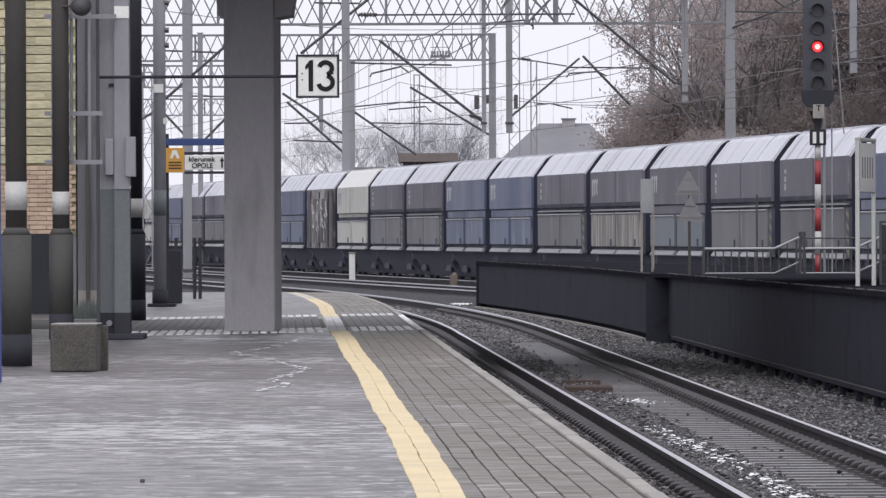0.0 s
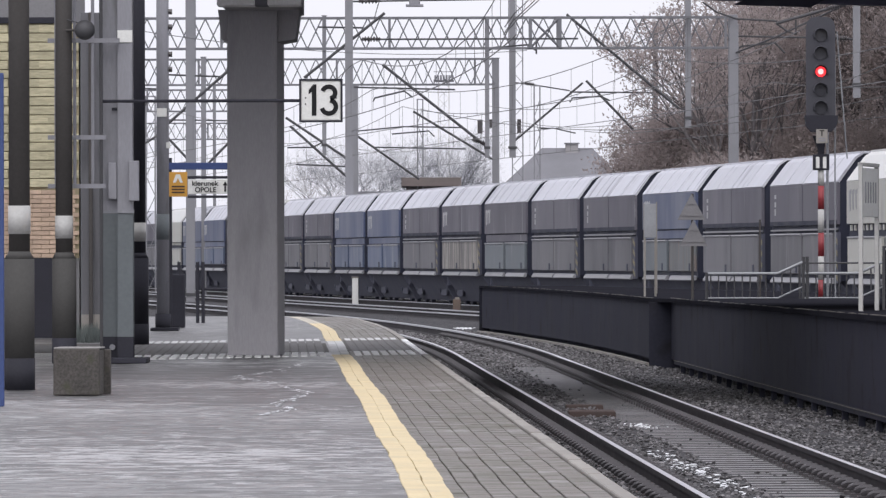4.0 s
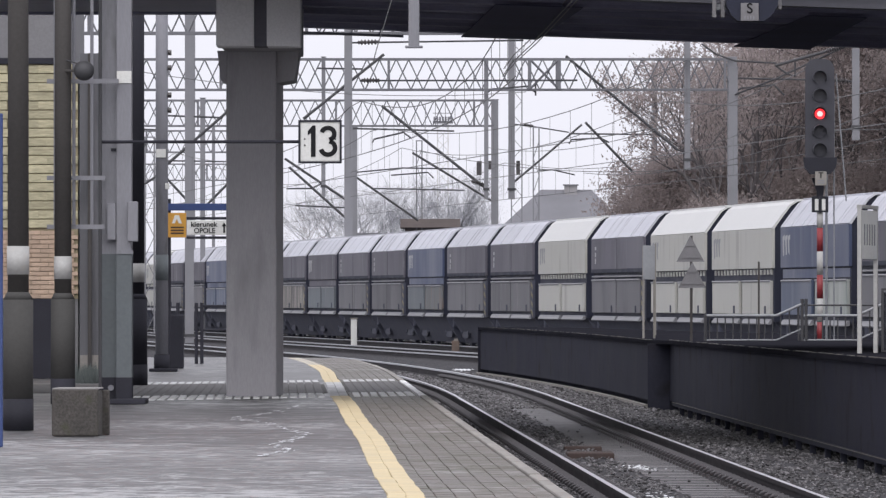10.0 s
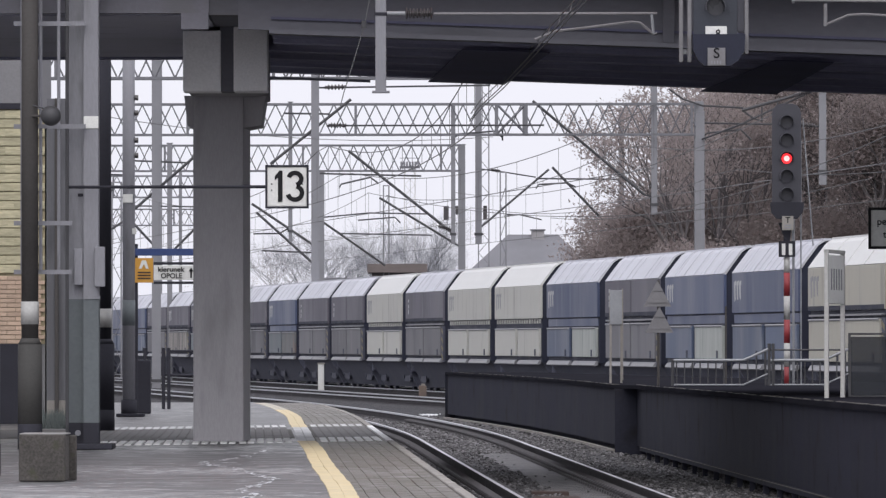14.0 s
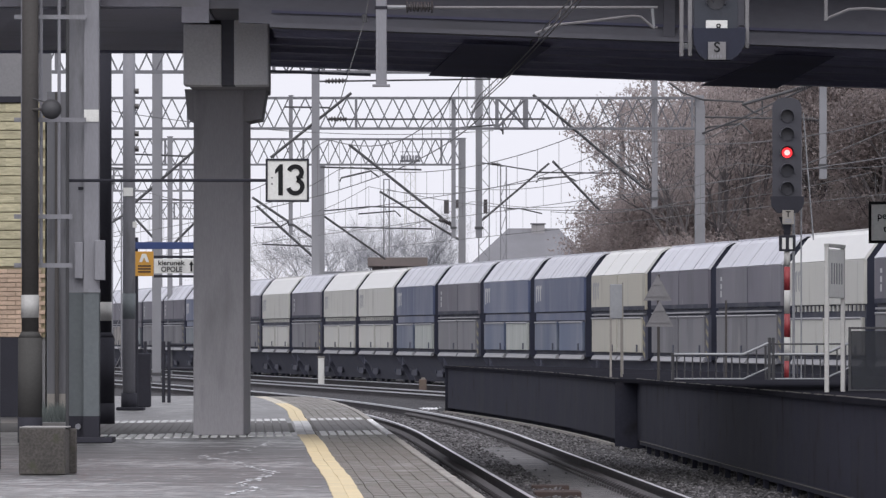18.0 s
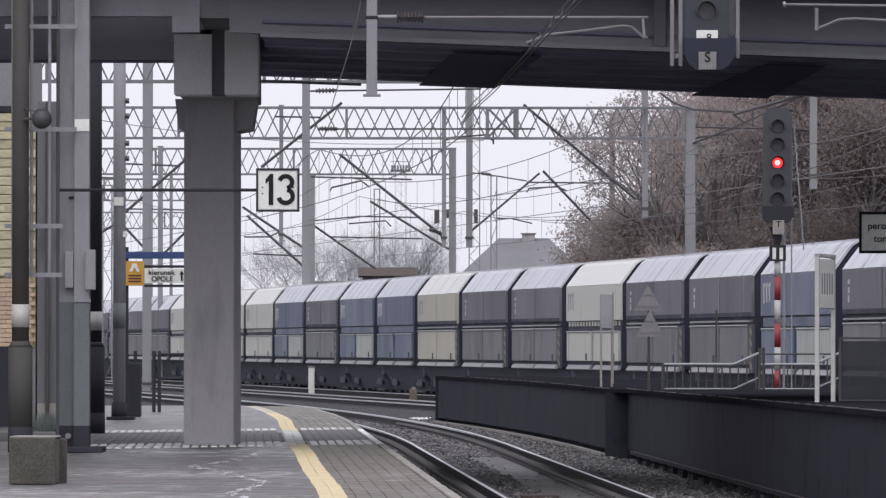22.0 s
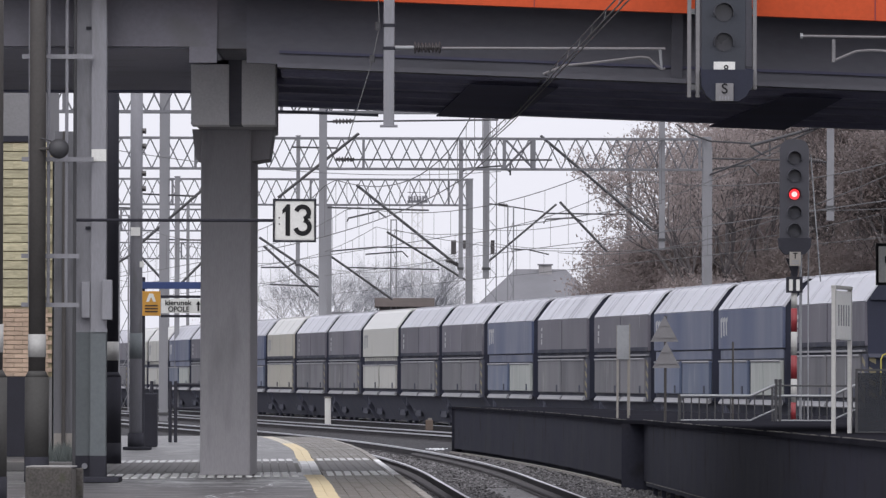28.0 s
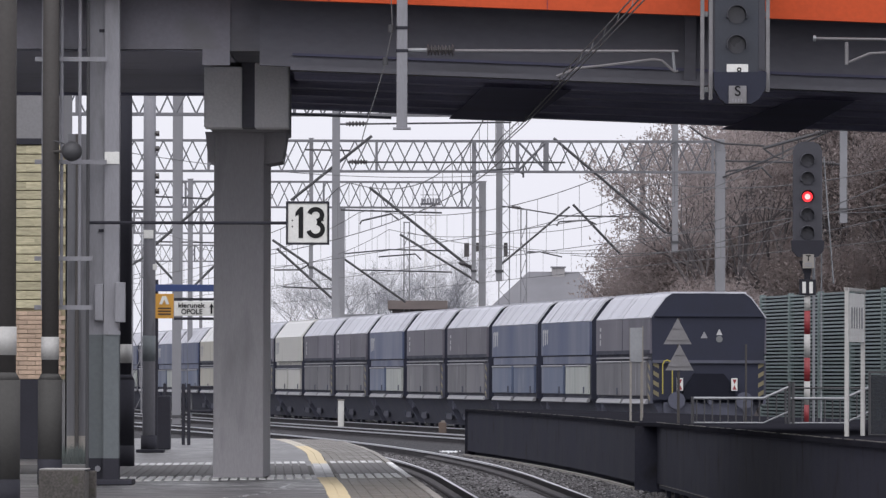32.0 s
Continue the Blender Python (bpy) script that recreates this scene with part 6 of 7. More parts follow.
# ---- overhead line: gantries, masts, cantilevers, wires ----
def gantry(y, x0, x1, zb, zt, label, legs, panel=1.12, bay=None):
    g = thing("line_gantry", label, "gantry", (0, y, 0), group="overhead line gantries")
    for dy in (-0.45, 0.45):
        for z in (zb, zt):
            part("chord", box(bmesh.new(), x0, x1, dy - 0.04, dy + 0.04, z - 0.038, z + 0.038), LATTICE, g)
        n = max(2, int((x1 - x0) / panel))
        w = (x1 - x0) / n
        sh = 0.0 if dy < 0 else 0.42
        for i in range(n):
            a = x0 + w * (i + sh)
            for p, q in (((a, dy, zb), (a + w / 2, dy, zt)), ((a + w / 2, dy, zt), (a + w, dy, zb))):
                if max(p[0], q[0]) <= x1 + 0.1:
                    part("lattice_bar", tube(bmesh.new(), p, q, 0.025, 4), LATTICE, g)
    for x in np.arange(x0, x1, 6.6):
        part("upright", box(bmesh.new(), x - 0.05, x + 0.05, -0.5, -0.40, zb, zt), LATTICE, g)
    if bay:
        for x in bay:
            part("bay_post", box(bmesh.new(), x - 0.07, x + 0.07, -0.54, -0.46, zb, zt), LATTICE, g)
        for z0, z1 in ((zb, zt), (zt, zb)):
            part("bay_brace", tube(bmesh.new(), (bay[0], -0.5, z0), (bay[1], -0.5, z1), 0.045, 4), LATTICE, g)
    for x in legs:
        part("leg", bbox(x - 0.18, x + 0.18, -0.3, 0.3, -0.62, zt + 0.1, 0.02), FAR_STEEL, g)
    return g


gantry(232, -24, 18.6, 9.25, 10.45, "steel lattice gantry over all the yard tracks", (-24, 18.6))
gantry(300, -22, 11.3, 9.38, 10.58, "steel lattice gantry spanning the yard tracks", (-22, 11.3), bay=(3.33, 4.49))
gantry(365, -25, 2.35, 9.42, 10.64, "shorter steel lattice gantry over the yard tracks", (-25,))
gantry(430, -30, -10.2, 9.4, 10.6, "distant steel lattice gantry over side tracks", (-30, -10.4))
gantry(520, -36, -12.5, 9.2, 10.3, "far distant steel lattice gantry over side tracks", (-36, -12.6))


def mast(top, foot, w, label, hung=False):
    """A steel mast given by its top and lower end; hung ones are drop posts of a gantry."""
    m = thing("drop_post" if hung else "steel_mast", label, "mast", (top[0], top[1], 0), group="overhead line masts")
    z0 = foot[2] if hung else -0.62
    zt = max(top[2], 10.6) if hung else top[2]
    for n, a, b, c, d in (("flange", -w / 2, w / 2, -0.12, -0.09), ("flange", -w / 2, w / 2, 0.09, 0.12), ("web", -0.02, 0.02, -0.09, 0.09)):
        part(n, box(bmesh.new(), a, b, c, d, z0, zt), FAR_STEEL, m)
    part("end_plate", box(bmesh.new(), -w / 2 - 0.03, w / 2 + 0.03, -0.14, 0.14, zt, zt + 0.03), FAR_STEEL, m)
    part("cleat", box(bmesh.new(), -w / 2 - 0.04, w / 2 + 0.04, -0.16, -0.12, z0 + 0.35, z0 + 0.45), DARK_STEEL, m)
    return m


def lattice_mast(top, w, y_depth, label, step=0.9):
    m = thing("lattice_mast", label, "mast", (top[0], top[1], 0), group="overhead line masts")
    for s in (-1, 1):
        part("stile", box(bmesh.new(), s * w / 2 - 0.035, s * w / 2 + 0.035, -0.04, 0.04, -0.62, top[2]), FAR_STEEL, m)
    z, k = -0.5, 0
    while z + step < top[2]:
        s = 1 if k % 2 else -1
        part("brace", tube(bmesh.new(), (s * w / 2, 0, z), (-s * w / 2, 0, z + step), 0.018, 4), FAR_STEEL, m)
        z += step
        k += 1
    part("cap", box(bmesh.new(), -w / 2 - 0.04, w / 2 + 0.04, -0.05, 0.05, top[2] - 0.06, top[2]), FAR_STEEL, m)
    return m


mast((-3.67, 290.0, 11.76), (-3.65, 290.0, 4.03), 0.30, "tall dark steel mast beside the yard tracks")
mast((-3.92, 330.0, 8.57), (-3.91, 330.0, 4.41), 0.26, "pale steel mast behind a taller one")
mast((-4.77, 300.0, 10.66), (-4.76, 300.0, 5.19), 0.15, "steel drop post under a gantry", True)
lattice_mast((-1.41, 420.0, 9.87), 0.30, 1, "slim lattice mast with parallel stiles")
mast((1.63, 300.0, 10.54), (1.64, 300.0, 5.07), 0.17, "steel drop post with insulators under a gantry", True)
mast((2.39, 365.0, 10.67), (2.41, 365.0, 4.91), 0.34, "broad steel mast at the end of a gantry")
mast((2.67, 305.0, 11.99), (2.69, 305.0, 5.14), 0.26, "steel drop post with pale lower end", True)
lattice_mast((4.24, 450.0, 17.28), 0.62, 1, "tall narrow lattice tower", 0.7)
lattice_mast((4.79, 400.0, 10.16), 0.30, 1, "slim lattice mast carrying two insulators")
mast((9.08, 330.0, 11.25), (9.09, 330.0, 5.43), 0.22, "plain grey steel mast before the trees")
mast((9.54, 300.0, 11.72), (9.55, 300.0, 6.23), 0.23, "grey steel drop post before the trees", True)
mast((10.59, 280.0, 9.65), (10.60, 280.0, 4.55), 0.32, "pale grey steel mast with white mark")
mast((12.50, 232.0, 9.18), (12.51, 232.0, 6.00), 0.22, "grey steel drop post near the red signal", True)
mast((-9.71, 290.0, 12.39), (-9.69, 290.0, 3.90), 0.34, "broad pale steel mast seen past the pier")
mast((-10.79, 340.0, 10.09), (-10.78, 340.0, 4.37), 0.22, "steel mast with stepped head seen past the pier")
mast((-12.13, 400.0, 10.17), (-12.11, 400.0, 4.92), 0.16, "thin steel mast seen past the pier")
lattice_mast((-13.54, 350.0, 8.60), 0.42, 1, "lattice mast at the edge of the yard")
lattice_mast((-12.53, 380.0, 15.86), 0.12, 1, "thin lattice ladder beside a mast", 0.4)


def far_tower():
    x, y, z = (-0.15, 600.0, 15.41)
    t = thing("lighting_tower", "far pale lattice lighting tower with platform", "tower", (x, y, 0))
    for sx in (-0.42, 0.42):
        for sy in (-0.42, 0.42):
            part("stile", tube(bmesh.new(), (sx, sy, -0.62), (sx, sy, z), 0.05, 4), PIER_LIGHT, t)
    k = 0.0
    while k < z - 0.9:
        for s in (-1, 1):
            part("brace", tube(bmesh.new(), (-0.42 * s, -0.42, k), (0.42 * s, -0.42, k + 0.85), 0.025, 4), PIER_LIGHT, t)
        k += 0.85
    part("platform", box(bmesh.new(), -0.8, 0.8, -0.8, 0.8, z - 0.5, z - 0.35), MAST, t)
    for i in range(7):
        part("floodlight", box(bmesh.new(), -0.74 + 0.22 * i, -0.58 + 0.22 * i, -0.9, -0.7, z - 0.35, z + 0.0), MAST, t)
    part("railing", box(bmesh.new(), -0.8, 0.8, -0.82, -0.78, z + 0.25, z + 0.3), MAST, t)


far_tower()


def cantilever(label, struts, tubes_, insulators=()):
    """One bracket of the overhead line: slanting struts, level tubes and ribbed insulators."""
    base = struts[0][0] if struts else tubes_[0][0]
    c = thing("cantilever", label, "line support", base, group="overhead line brackets")
    o = Vector(base)
    for a, b in struts:
        part("strut", tube(bmesh.new(), Vector(a) - o, Vector(b) - o, 0.055, 8), DARK_STEEL, c)
    for pts in tubes_:
        part("steady_tube", polytube(bmesh.new(), [Vector(p) - o for p in pts], 0.035), DARK_STEEL, c)
    for a, b in insulators:
        a, b = Vector(a) - o, Vector(b) - o
        part("insulator", lathe(bmesh.new(), a, b, (0.05, 0.08, 0.06) + (0.05, 0.11, 0.10, 0.05) * 5 + (0.06, 0.08, 0.05)), PORCELAIN, c)


cantilever("dark slanting bracket on the tall mast", [((-5.38, 290.0, 8.00), (-2.31, 290.0, 10.46))], [[(-3.24, 290.0, 9.46), (5.04, 290.0, 9.47)], [(-4.85, 290.0, 9.93), (-3.13, 290.0, 9.90)]], [((-3.17, 290.0, 9.47), (-2.48, 290.0, 9.47))])
cantilever("long level tube below the bridge edge", [], [[(-3.63, 290.0, 10.90), (2.99, 290.0, 10.99)]], [((-3.30, 290.0, 10.91), (-2.49, 290.0, 10.93))])
cantilever("double slanting bracket seen beside the number board", [((-6.92, 330.0, 7.22), (-3.91, 330.0, 5.20)), ((-6.73, 330.0, 6.85), (-3.88, 330.0, 4.29))], [[(-6.85, 330.0, 5.92), (-5.75, 330.0, 5.93), (-5.38, 330.0, 6.12), (-5.14, 330.0, 6.00)], [(-6.48, 330.0, 5.19), (-4.28, 330.0, 5.10)]])
cantilever("dark bracket slanting to a drop post", [((-2.48, 300.0, 8.75), (1.71, 300.0, 5.43))], [[(-3.61, 300.0, 7.86), (0.37, 300.0, 7.76)], [(-2.85, 300.0, 7.30), (-2.78, 300.0, 7.44), (-1.63, 300.0, 7.71), (-1.30, 300.0, 7.46)]], [((1.04, 300.0, 5.80), (1.55, 300.0, 5.63))])
cantilever("dark bracket slanting to a broad mast", [((-1.55, 365.0, 8.14), (2.30, 365.0, 5.80))], [[(-4.38, 365.0, 7.19), (-2.03, 365.0, 7.41), (0.81, 365.0, 7.36)], [(-2.57, 365.0, 7.06), (-0.81, 365.0, 7.20), (-0.54, 365.0, 6.93)]])
cantilever("lower dark bracket over the wagons", [((-4.53, 370.0, 7.21), (-1.29, 370.0, 4.95))], [[(-3.43, 370.0, 6.50), (0.96, 370.0, 6.41)]])
cantilever("dark bracket on the slim lattice mast", [((3.55, 400.0, 7.19), (7.19, 400.0, 10.28))], [[(4.89, 400.0, 7.88), (5.63, 400.0, 7.91), (6.81, 400.0, 7.64)], [(3.40, 400.0, 10.33), (4.73, 400.0, 10.16), (6.51, 400.0, 9.87)]], [((4.14, 400.0, 10.27), (4.64, 400.0, 10.19))])
cantilever("long dark bracket before the trees", [((4.76, 300.0, 10.71), (9.17, 300.0, 7.00))], [[(9.17, 300.0, 7.00), (9.66, 300.0, 6.92)]])
cantilever("short dark bracket before the trees", [((6.08, 330.0, 8.79), (8.48, 330.0, 6.28))], [[(5.37, 330.0, 8.30), (8.99, 330.0, 8.26)], [(5.37, 330.0, 7.86), (5.49, 330.0, 8.04), (6.72, 330.0, 8.11), (7.11, 330.0, 7.92)], [(8.48, 330.0, 6.28), (9.09, 330.0, 6.02)]])
cantilever("bent black arm on a drop post", [], [[(1.57, 300.0, 9.21), (1.88, 300.0, 9.41), (3.26, 300.0, 9.52), (3.57, 300.0, 9.28)], [(3.57, 300.0, 9.70), (3.57, 300.0, 9.15)]])
cantilever("level bracket tube on the pale mast", [], [[(10.67, 280.0, 9.26), (13.16, 280.0, 9.21), (15.24, 280.0, 9.13)], [(10.55, 280.0, 8.70), (10.88, 280.0, 8.89), (12.08, 280.0, 9.02), (12.46, 280.0, 8.64)]], [((14.20, 280.0, 9.19), (14.82, 280.0, 9.15))])
cantilever("heavy feeder clamp and cable before the trees", [((14.30, 270.0, 10.15), (11.70, 270.0, 9.42))], [[(11.70, 270.0, 9.42), (12.10, 270.0, 9.14), (12.40, 270.0, 9.04), (12.40, 270.0, 9.54)], [(12.94, 270.0, 9.78), (12.98, 270.0, 9.42), (13.34, 270.0, 9.46)], [(9.27, 275.0, 10.35), (9.78, 275.0, 9.98), (10.49, 275.0, 9.74), (11.96, 275.0, 9.66)], [(10.64, 280.0, 8.65), (11.92, 275.0, 9.09), (13.14, 275.0, 9.66), (14.30, 270.0, 10.15), (16.60, 262.0, 11.01)]], [((13.50, 270.0, 9.92), (14.00, 270.0, 10.07))])
cantilever("bracket seen past the pier", [((-10.60, 290.0, 6.24), (-7.85, 290.0, 8.64))], [[(-10.54, 290.0, 8.13), (-8.45, 290.0, 8.05)]])
cantilever("lower bracket seen past the pier", [((-12.42, 340.0, 6.55), (-11.26, 340.0, 5.30)), ((-10.70, 340.0, 5.25), (-9.57, 340.0, 6.39))], [[(-12.35, 340.0, 7.31), (-9.58, 340.0, 7.27)]])
cantilever("bracket at the yard edge", [((-13.72, 350.0, 8.26), (-14.52, 350.0, 7.17)), ((-13.82, 350.0, 6.40), (-13.20, 350.0, 6.79))], [[(-13.88, 350.0, 8.94), (-13.21, 350.0, 8.91)]])

# tensioning weights on two masts
for nm_, p0, p1 in (("drop", (1.35, 300.0, 6.58), (1.35, 300.0, 6.03)), ("broad", (2.19, 365.0, 7.75), (2.19, 365.0, 7.34)), ("slim", (3.85, 400.0, 8.38), (3.85, 400.0, 7.64))):
    single("line_insulator", bbox(-0.10, 0.10, -0.10, 0.10, p1[2] - p0[2], 0, 0.02), PORCELAIN, "dark cylinder insulator hung beside a mast", "insulator", p0)


def overhead_wire(line, off, y0, y1, z, high, span, label, sagged=0.75, low=None):
    """Messenger wire in sagging spans, droppers and the level contact wire."""
    w = thing("overhead_wire", label, "wire", group="overhead wires")
    def pt(y, zz):
        p = beside(y, off) if line is None else Vector((line(y) + off, y, 0))
        return Vector((p.x, p.y, zz))
    def height(y):
        return z if low is None else z - low[1] * max(0.0, 1 - abs(y - low[0]) / low[2])
    bm, bc, bd = bmesh.new(), bmesh.new(), bmesh.new()
    n = int((y1 - y0) / 4)
    ms, cs = [], []
    for i in range(n + 1):
        y = y0 + (y1 - y0) * i / n
        u = ((y - y0) % span) / span
        m = pt(y, height(y) + high - 4 * sagged * u * (1 - u))
        c = pt(y, height(y))
        ms.append(m)
        cs.append(c)
        tube(bd, c, m, 0.005, 4)
    polytube(bm, ms, 0.011, 5)
    polytube(bc, cs, 0.011, 5)
    part("messenger_wire", bm, WIRE, w)
    part("contact_wire", bc, WIRE, w)
    part("dropper_wire", bd, WIRE, w)["kind"] = "stuff"


overhead_wire(None, 0.1, 118, 420, 4.64, 1.35, 66, "copper contact line above the platform track", 0.8)
overhead_wire(loop_x, 0.0, 168, 460, 5.05, 1.4, 66, "copper contact line above the loop track")
overhead_wire(train_x, 0.1, 140, 500, 5.05, 1.5, 66, "copper contact line above the goods train")
overhead_wire(lambda y: train_x(y) + 7.5, 0.0, 170, 420, 5.1, 1.5, 66, "copper contact line of the outer track")
# feeder wires in long shallow spans
for i, (a, b, sag) in enumerate((((9.5, 200, 7.2), (2.0, 365, 8.4), 0.9), ((-14, 232, 9.0), (3.2, 300, 9.3), 0.7), ((13.0, 190, 6.9), (6.0, 330, 6.6), 0.9), ((14.0, 232, 6.2), (-1.0, 300, 7.0), 1.0))):
    a, b = Vector(a), Vector(b)
    bm = bmesh.new()
    pts = [a.lerp(b, k / 24) - Vector((0, 0, 4 * sag * (k / 24) * (1 - k / 24))) for k in range(25)]
    polytube(bm, pts, 0.013, 5)
    single("feeder_wire", bm, WIRE, "dark feeder wire hung between line masts", "wire", group="feeder wires")


# the paired wires that dip under the bridge
for off, dz in ((-0.21, 0.0), (-0.13, 0.03), (-0.17, 0.12)):
    way = [beside(y, off * min(1.0, (125 - y) / 15)) + Vector((0, 0, z + dz)) for y, z in ((46, 4.66), (60, 4.62), (74, 4.60), (88, 4.58), (101, 4.56), (110, 4.59), (118, 4.64))]
    if dz == 0.12:
        for i in range(22):
            y = 52 + 2.9 * i
            k = Vector((0, 0, 4.595))
            single("dropper_clip", tube(bmesh.new(), beside(y, -0.21) + k, beside(y + 0.4, -0.17) + k + Vector((0, 0, 0.12)), 0.004, 5), WIRE, "short dropper tying two contact wires", "dropper", group="droppers under the bridge")
    single("contact_wire", polytube(bmesh.new(), way, 0.008, 6), WIRE, "dark contact wire dipping under the bridge", "wire", group="wires under the bridge")


# ---- trees ----
def branch_tree(rng, height, spread, levels, forks, thin=1.0, lean=0.0):
    """Tapered limbs: returns segments (a, b, ra, rb, level) and the tips."""
    segs, tips = [], []

    def grow(p, d, length, r, level):
        k = 3 if level < 2 else 2
        q, dd = p, d
        for i in range(k):
            dd = (dd + Vector((rng.gauss(0, 0.14), rng.gauss(0, 0.14), rng.gauss(0.03, 0.08)))).normalized()
            e = q + dd * (length / k)
            r1 = r * (1 - 0.22 * (i + 1) / k)
            segs.append((q, e, r * (1 - 0.22 * i / k), r1, level))
            q = e
            if level < levels and (level > 0 or i == k - 1):
                for _ in range(forks if i == k - 1 else 1):
                    a = rng.uniform(0, 6.283)
                    tilt = rng.uniform(0.45, 1.05) * spread
                    side = Vector((math.cos(a), math.sin(a), 0))
                    nd = (dd + side * tilt + Vector((0, 0, 0.12))).normalized()
                    grow(q, nd, length * rng.uniform(0.6, 0.82), r1 * 0.62, level + 1)
        if level >= levels - 1:
            tips.append((q, dd))

    grow(Vector((0, 0, 0)), Vector((lean, 0, 1)).normalized(), height * 0.30, height * 0.022 * thin, 0)
    return segs, tips


def tube_mesh(name, segs, mat, n_big=7):
    verts, faces = [], []
    for a, b, ra, rb, level in segs:
        n = n_big if level < 2 else 4 if level < 4 else 3
        d = (b - a)
        q = d.to_track_quat("Z", "Y").to_matrix()
        base = len(verts)
        for p, r in ((a, ra), (b, rb)):
            for i in range(n):
                c = 6.28318 * i / n
                verts.append(tuple(p + q @ Vector((r * math.cos(c), r * math.sin(c), 0))))
        for i in range(n):
            j = (i + 1) % n
            faces.append((base + i, base + j, base + n + j, base + n + i))
    return raw(name, verts, faces, mat)


def leaf_mesh(name, tips, rng, per, size, cloud, mat):
    """Small pointed leaves in loose clouds round the twig ends, as one mesh."""
    g = np.random.default_rng(rng.randrange(1 << 30))
    c = np.repeat(np.array([p[:] for p, d in tips]), per, axis=0)
    k = len(c)
    c = c + g.normal(0, 1, (k, 3)) * np.array([cloud, cloud, cloud * 0.8])
    u = g.normal(0, 1, (k, 3))
    u /= np.linalg.norm(u, axis=1)[:, None]
    v = np.cross(u, g.normal(0, 1, (k, 3)))
    v /= np.linalg.norm(v, axis=1)[:, None]
    s = (size * g.uniform(0.6, 1.3, k))[:, None]
    co = np.stack([c - u * s + v * s * 0.5, c + u * s * 1.3, c - u * s * 0.8 - v * s * 0.55], axis=1).reshape(-1, 3)
    me = bpy.data.meshes.new(name)
    me.vertices.add(3 * k)
    me.loops.add(3 * k)
    me.polygons.add(k)
    me.vertices.foreach_set("co", co.ravel())
    me.loops.foreach_set("vertex_index", np.arange(3 * k, dtype=np.int32))
    me.polygons.foreach_set("loop_start", np.arange(0, 3 * k, 3, dtype=np.int32))
    me.update()
    me.validate()
    me.materials.append(mat)
    return me


def tree(at, seed, height, spread, label, leaves=0, leaf_size=0.09, cloud=0.5, levels=5, forks=3, mat=LEAF, thin=1.0, category="tree", bark=BARK):
    rng = random.Random(seed)
    t = thing("tree", label, category, at)
    segs, tips = branch_tree(rng, height, spread, levels, forks, thin)
    o = new("trunk", tube_mesh("trunk", [s for s in segs if s[4] == 0], bark))
    o.parent = t
    o = new("branch", tube_mesh("branch", [s for s in segs if s[4] > 0], bark))
    o.parent = t
    o["kind"] = "stuff"
    if leaves:
        o = new("crown", leaf_mesh("crown", tips, rng, leaves, leaf_size, cloud, mat))
        o.parent = t
        o["kind"] = "stuff"
    return t


tree((18.6, 318, -0.6), 3, 16, 1.0, "large oak with withered brown leaves", 58, 0.06, 0.55)
tree((13.6, 321, -0.6), 83, 16.5, 0.95, "tall oak with clumps of withered leaves on its outer twigs", 26, 0.075, 0.26, forks=3, thin=0.55, levels=4)
tree((12.7, 316, -0.6), 5, 14, 0.8, "tall oak with thin crown of scattered withered leaves", 15, 0.075, 0.2, forks=2, thin=0.6)
tree((14.6, 324, -0.6), 6, 15, 0.85, "tall oak with half-bare brown crown", 30, 0.07, 0.25, forks=2, thin=0.7)
tree((18.5, 330, -0.6), 8, 18, 1.0, "large dense tree with withered brown leaves", 52, 0.066, 0.7)
tree((22.5, 322, -0.6), 14, 19, 1.0, "tall dense tree with dull brown leaves", 52, 0.066, 0.7)
tree((20.0, 350, -0.6), 23, 19, 1.05, "tall brown tree in the second row", 44, 0.08, 0.8)
tree((19.0, 352, -0.6), 29, 16, 1.05, "brown tree in the second row", 44, 0.08, 0.8)
tree((26.0, 345, -0.6), 31, 19, 1.05, "dense brown tree at the yard fence", 44, 0.08, 0.8)
tree((13.0, 332, -0.6), 37, 11, 1.1, "bushy low tree with dense brown leaves", 60, 0.07, 0.55, 5, 3)
tree((10.7, 330, -0.6), 38, 9.5, 1.0, "bushy low tree with brown leaves and ragged edge", 34, 0.07, 0.4, 5, 3)
tree((10.2, 317, -0.6), 91, 5.6, 1.2, "low brown bush in front of the oaks", 70, 0.06, 0.45, 4, 4, category="shrub")
tree((11.9, 314, -0.6), 93, 6.6, 1.2, "dense brown bush in front of the oaks", 70, 0.06, 0.5, 4, 4, category="shrub")
tree((9.2, 345, -0.6), 41, 5.5, 1.3, "brown shrub beside the house", 22, 0.09, 0.4, 4, 3)
for i, (x, y, hh) in enumerate(((12.6, 326, 7.5), (14.0, 332, 9), (15.2, 325, 8.5), (17.0, 336, 9.5), (18.8, 327, 9), (20.6, 334, 10), (22.6, 328, 9), (24.6, 336, 9.5))):
    tree((x, y, -0.6), 71 + i, hh, 1.25, "dense brown undergrowth shrub below the trees", 62, 0.065, 0.65, 4, 4, category="shrub")
tree((-4.9, 470, -0.6), 51, 10.5, 0.85, "small bare winter tree beyond the yard", 0, levels=6, forks=3, thin=0.42, bark=HAZED_TWIG)
tree((-2.6, 480, -0.6), 53, 11, 0.8, "bare winter tree with fine twigs", 0, levels=6, forks=3, thin=0.42, bark=HAZED_TWIG)
tree((-0.4, 470, -0.6), 57, 11.5, 0.8, "bare winter tree behind the goods shed", 0, levels=6, forks=3, thin=0.42, bark=HAZED_TWIG)
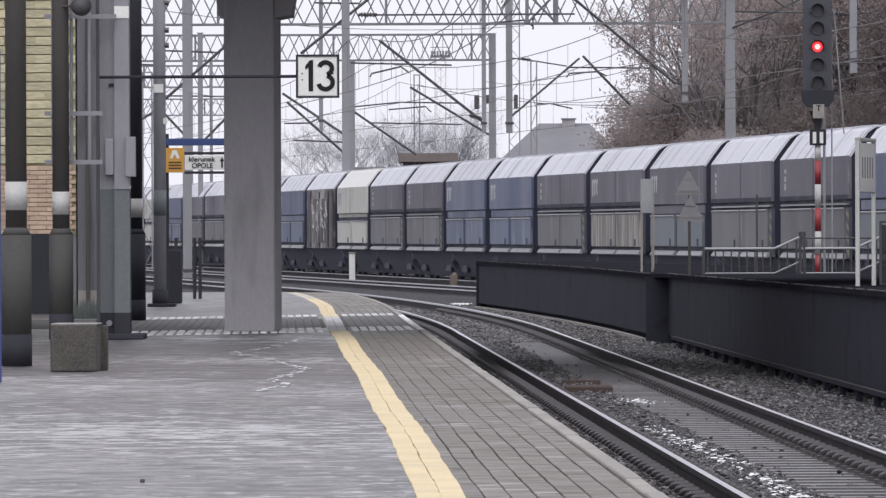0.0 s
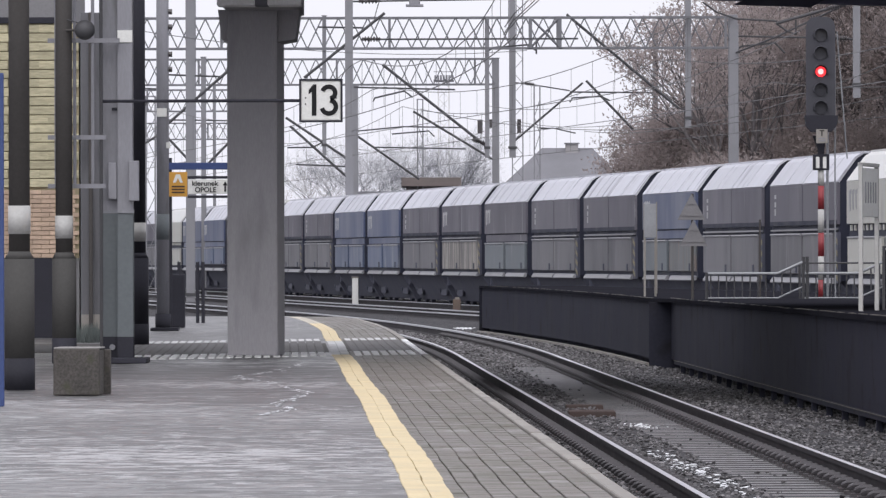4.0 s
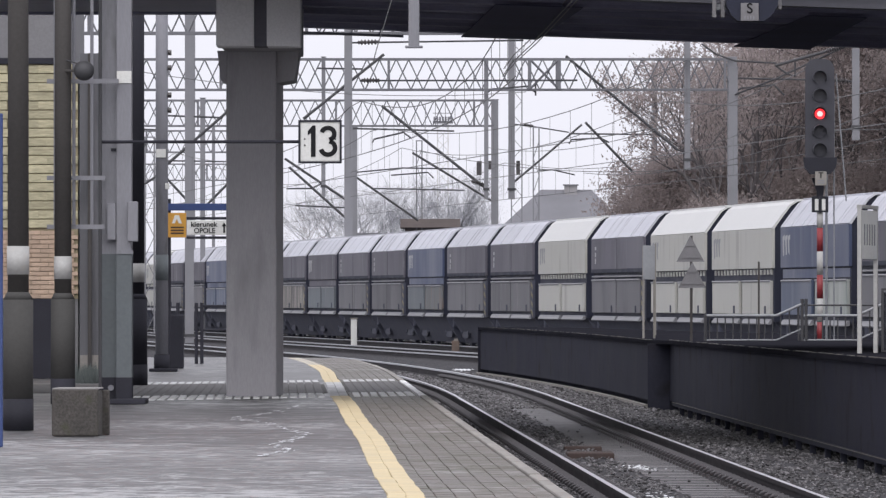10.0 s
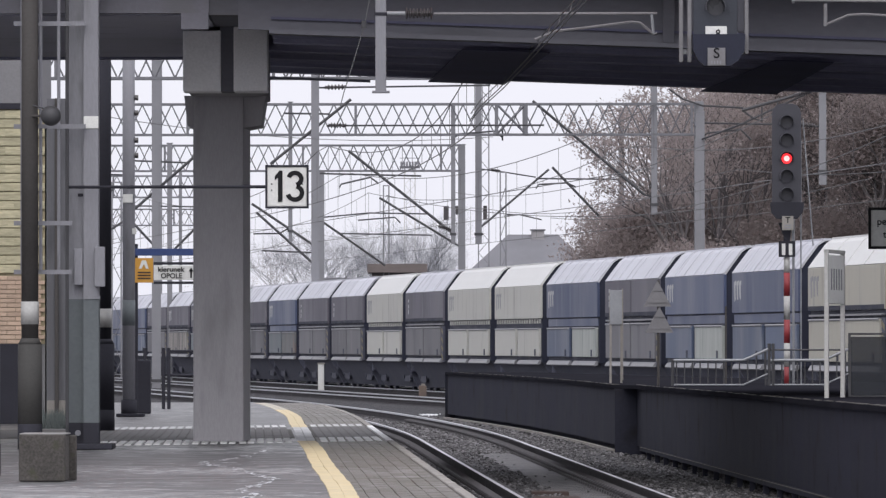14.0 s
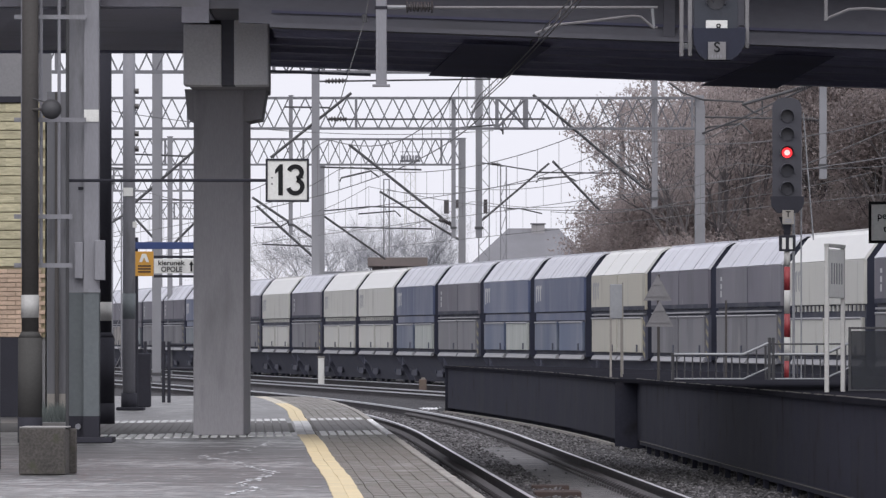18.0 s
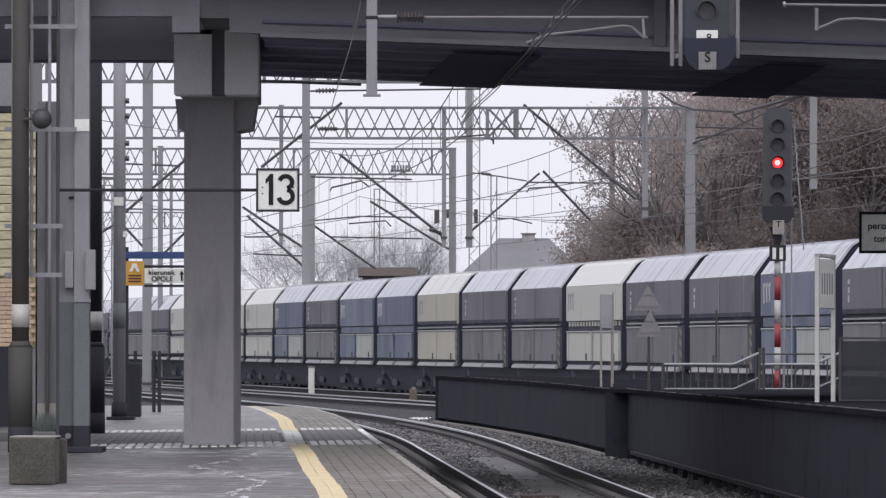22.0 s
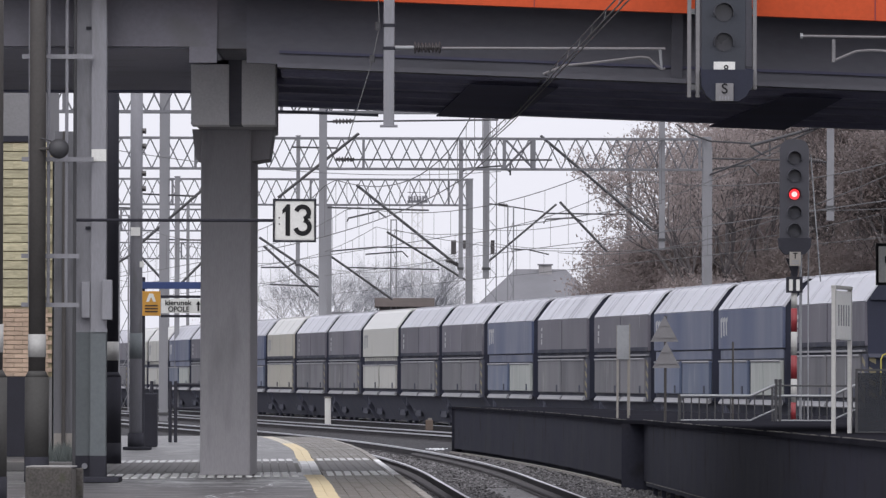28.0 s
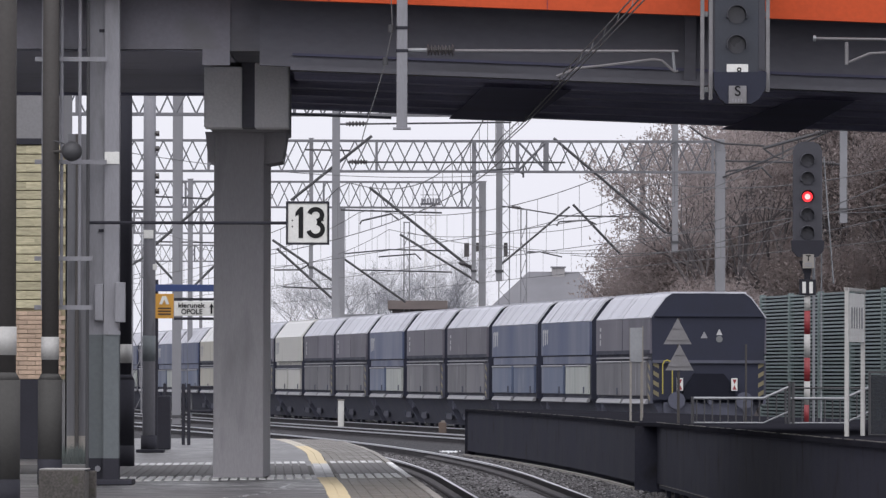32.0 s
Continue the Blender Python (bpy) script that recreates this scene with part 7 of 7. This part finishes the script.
tree((0.9, 490, -0.6), 59, 10, 0.9, "bare winter tree behind the goods train", 0, levels=6, forks=3, thin=0.42, bark=HAZED_TWIG)
tree((-6.4, 465, -0.6), 52, 10, 0.85, "bare winter tree with dense fine twigs", 0, levels=6, forks=3, thin=0.42, bark=HAZED_TWIG)
tree((2.2, 475, -0.6), 54, 9, 0.9, "bare winter tree near the house", 0, levels=6, forks=3, thin=0.42, bark=HAZED_TWIG)
tree((-8.2, 480, -0.6), 61, 8.5, 0.7, "slender birch with hanging twigs", 4, 0.03, 0.4, levels=6, forks=2, thin=0.5)
tree((-3.6, 455, -0.6), 67, 6.2, 0.8, "small grey-green evergreen tree beyond the train", 90, 0.06, 0.35, 4, 3, LEAF_GREY)


# ---- distant buildings ----
def house():
    h = thing("house", "distant grey house with hipped roof and chimney", "house", (5.9, 480, -0.6))
    part("wall", box(bmesh.new(), -3.0, 6.0, 0, 8, 0, 5.2), HOUSE, h)
    bm = bmesh.new()
    v = [bm.verts.new(p) for p in ((-3.7, -0.5, 5.0), (6.7, -0.5, 5.0), (6.7, 8.5, 5.0), (-3.7, 8.5, 5.0), (0.2, 4.0, 8.65), (3.4, 4.0, 8.65))]
    for f in ((0, 1, 5, 4), (1, 2, 5), (2, 3, 4, 5), (3, 0, 4), (0, 3, 2, 1)):
        bm.faces.new([v[i] for i in f])
    part("roof", bm, ROOF, h)
    c = part("chimney", bbox(1.68, 2.5, 3.6, 4.3, 8.0, 8.9, 0.02), HOUSE, h)
    part("chimney_cap", bbox(1.6, 2.58, 3.5, 4.4, 8.9, 8.98, 0.01), ROOF, c)
    for x in (-1.6, 0.8):
        w = part("window", box(bmesh.new(), x, x + 0.9, -0.03, 0.0, 3.4, 4.7), LENS, h)
        part("window_frame", box(bmesh.new(), x + 0.42, x + 0.48, -0.05, -0.03, 3.4, 4.7), WHITE, w)


house()
gs = thing("goods_shed", "flat-roofed brown goods shed beyond the train", "shed", (-0.7, 420, -0.6))
part("wall", box(bmesh.new(), -1.5, 1.6, 0, 8, 0, 5.65), BARK, gs)
part("roof", bbox(-1.75, 1.55, -0.4, 8.4, 5.65, 6.14, 0.02), SHED_BROWN, gs)
gs2 = thing("low_shed", "low flat-roofed shed beyond the train", "shed", (-3.6, 425, -0.6))
part("wall", box(bmesh.new(), -1.3, 1.4, 0, 8, 0, 5.15), BARK, gs2)
part("roof", bbox(-1.5, 1.6, -0.4, 8.4, 5.15, 5.42, 0.02), ROOF, gs2)


# ---- pieces of the paving ----
build_ballast()
build_paving(PLATFORM)


motions()
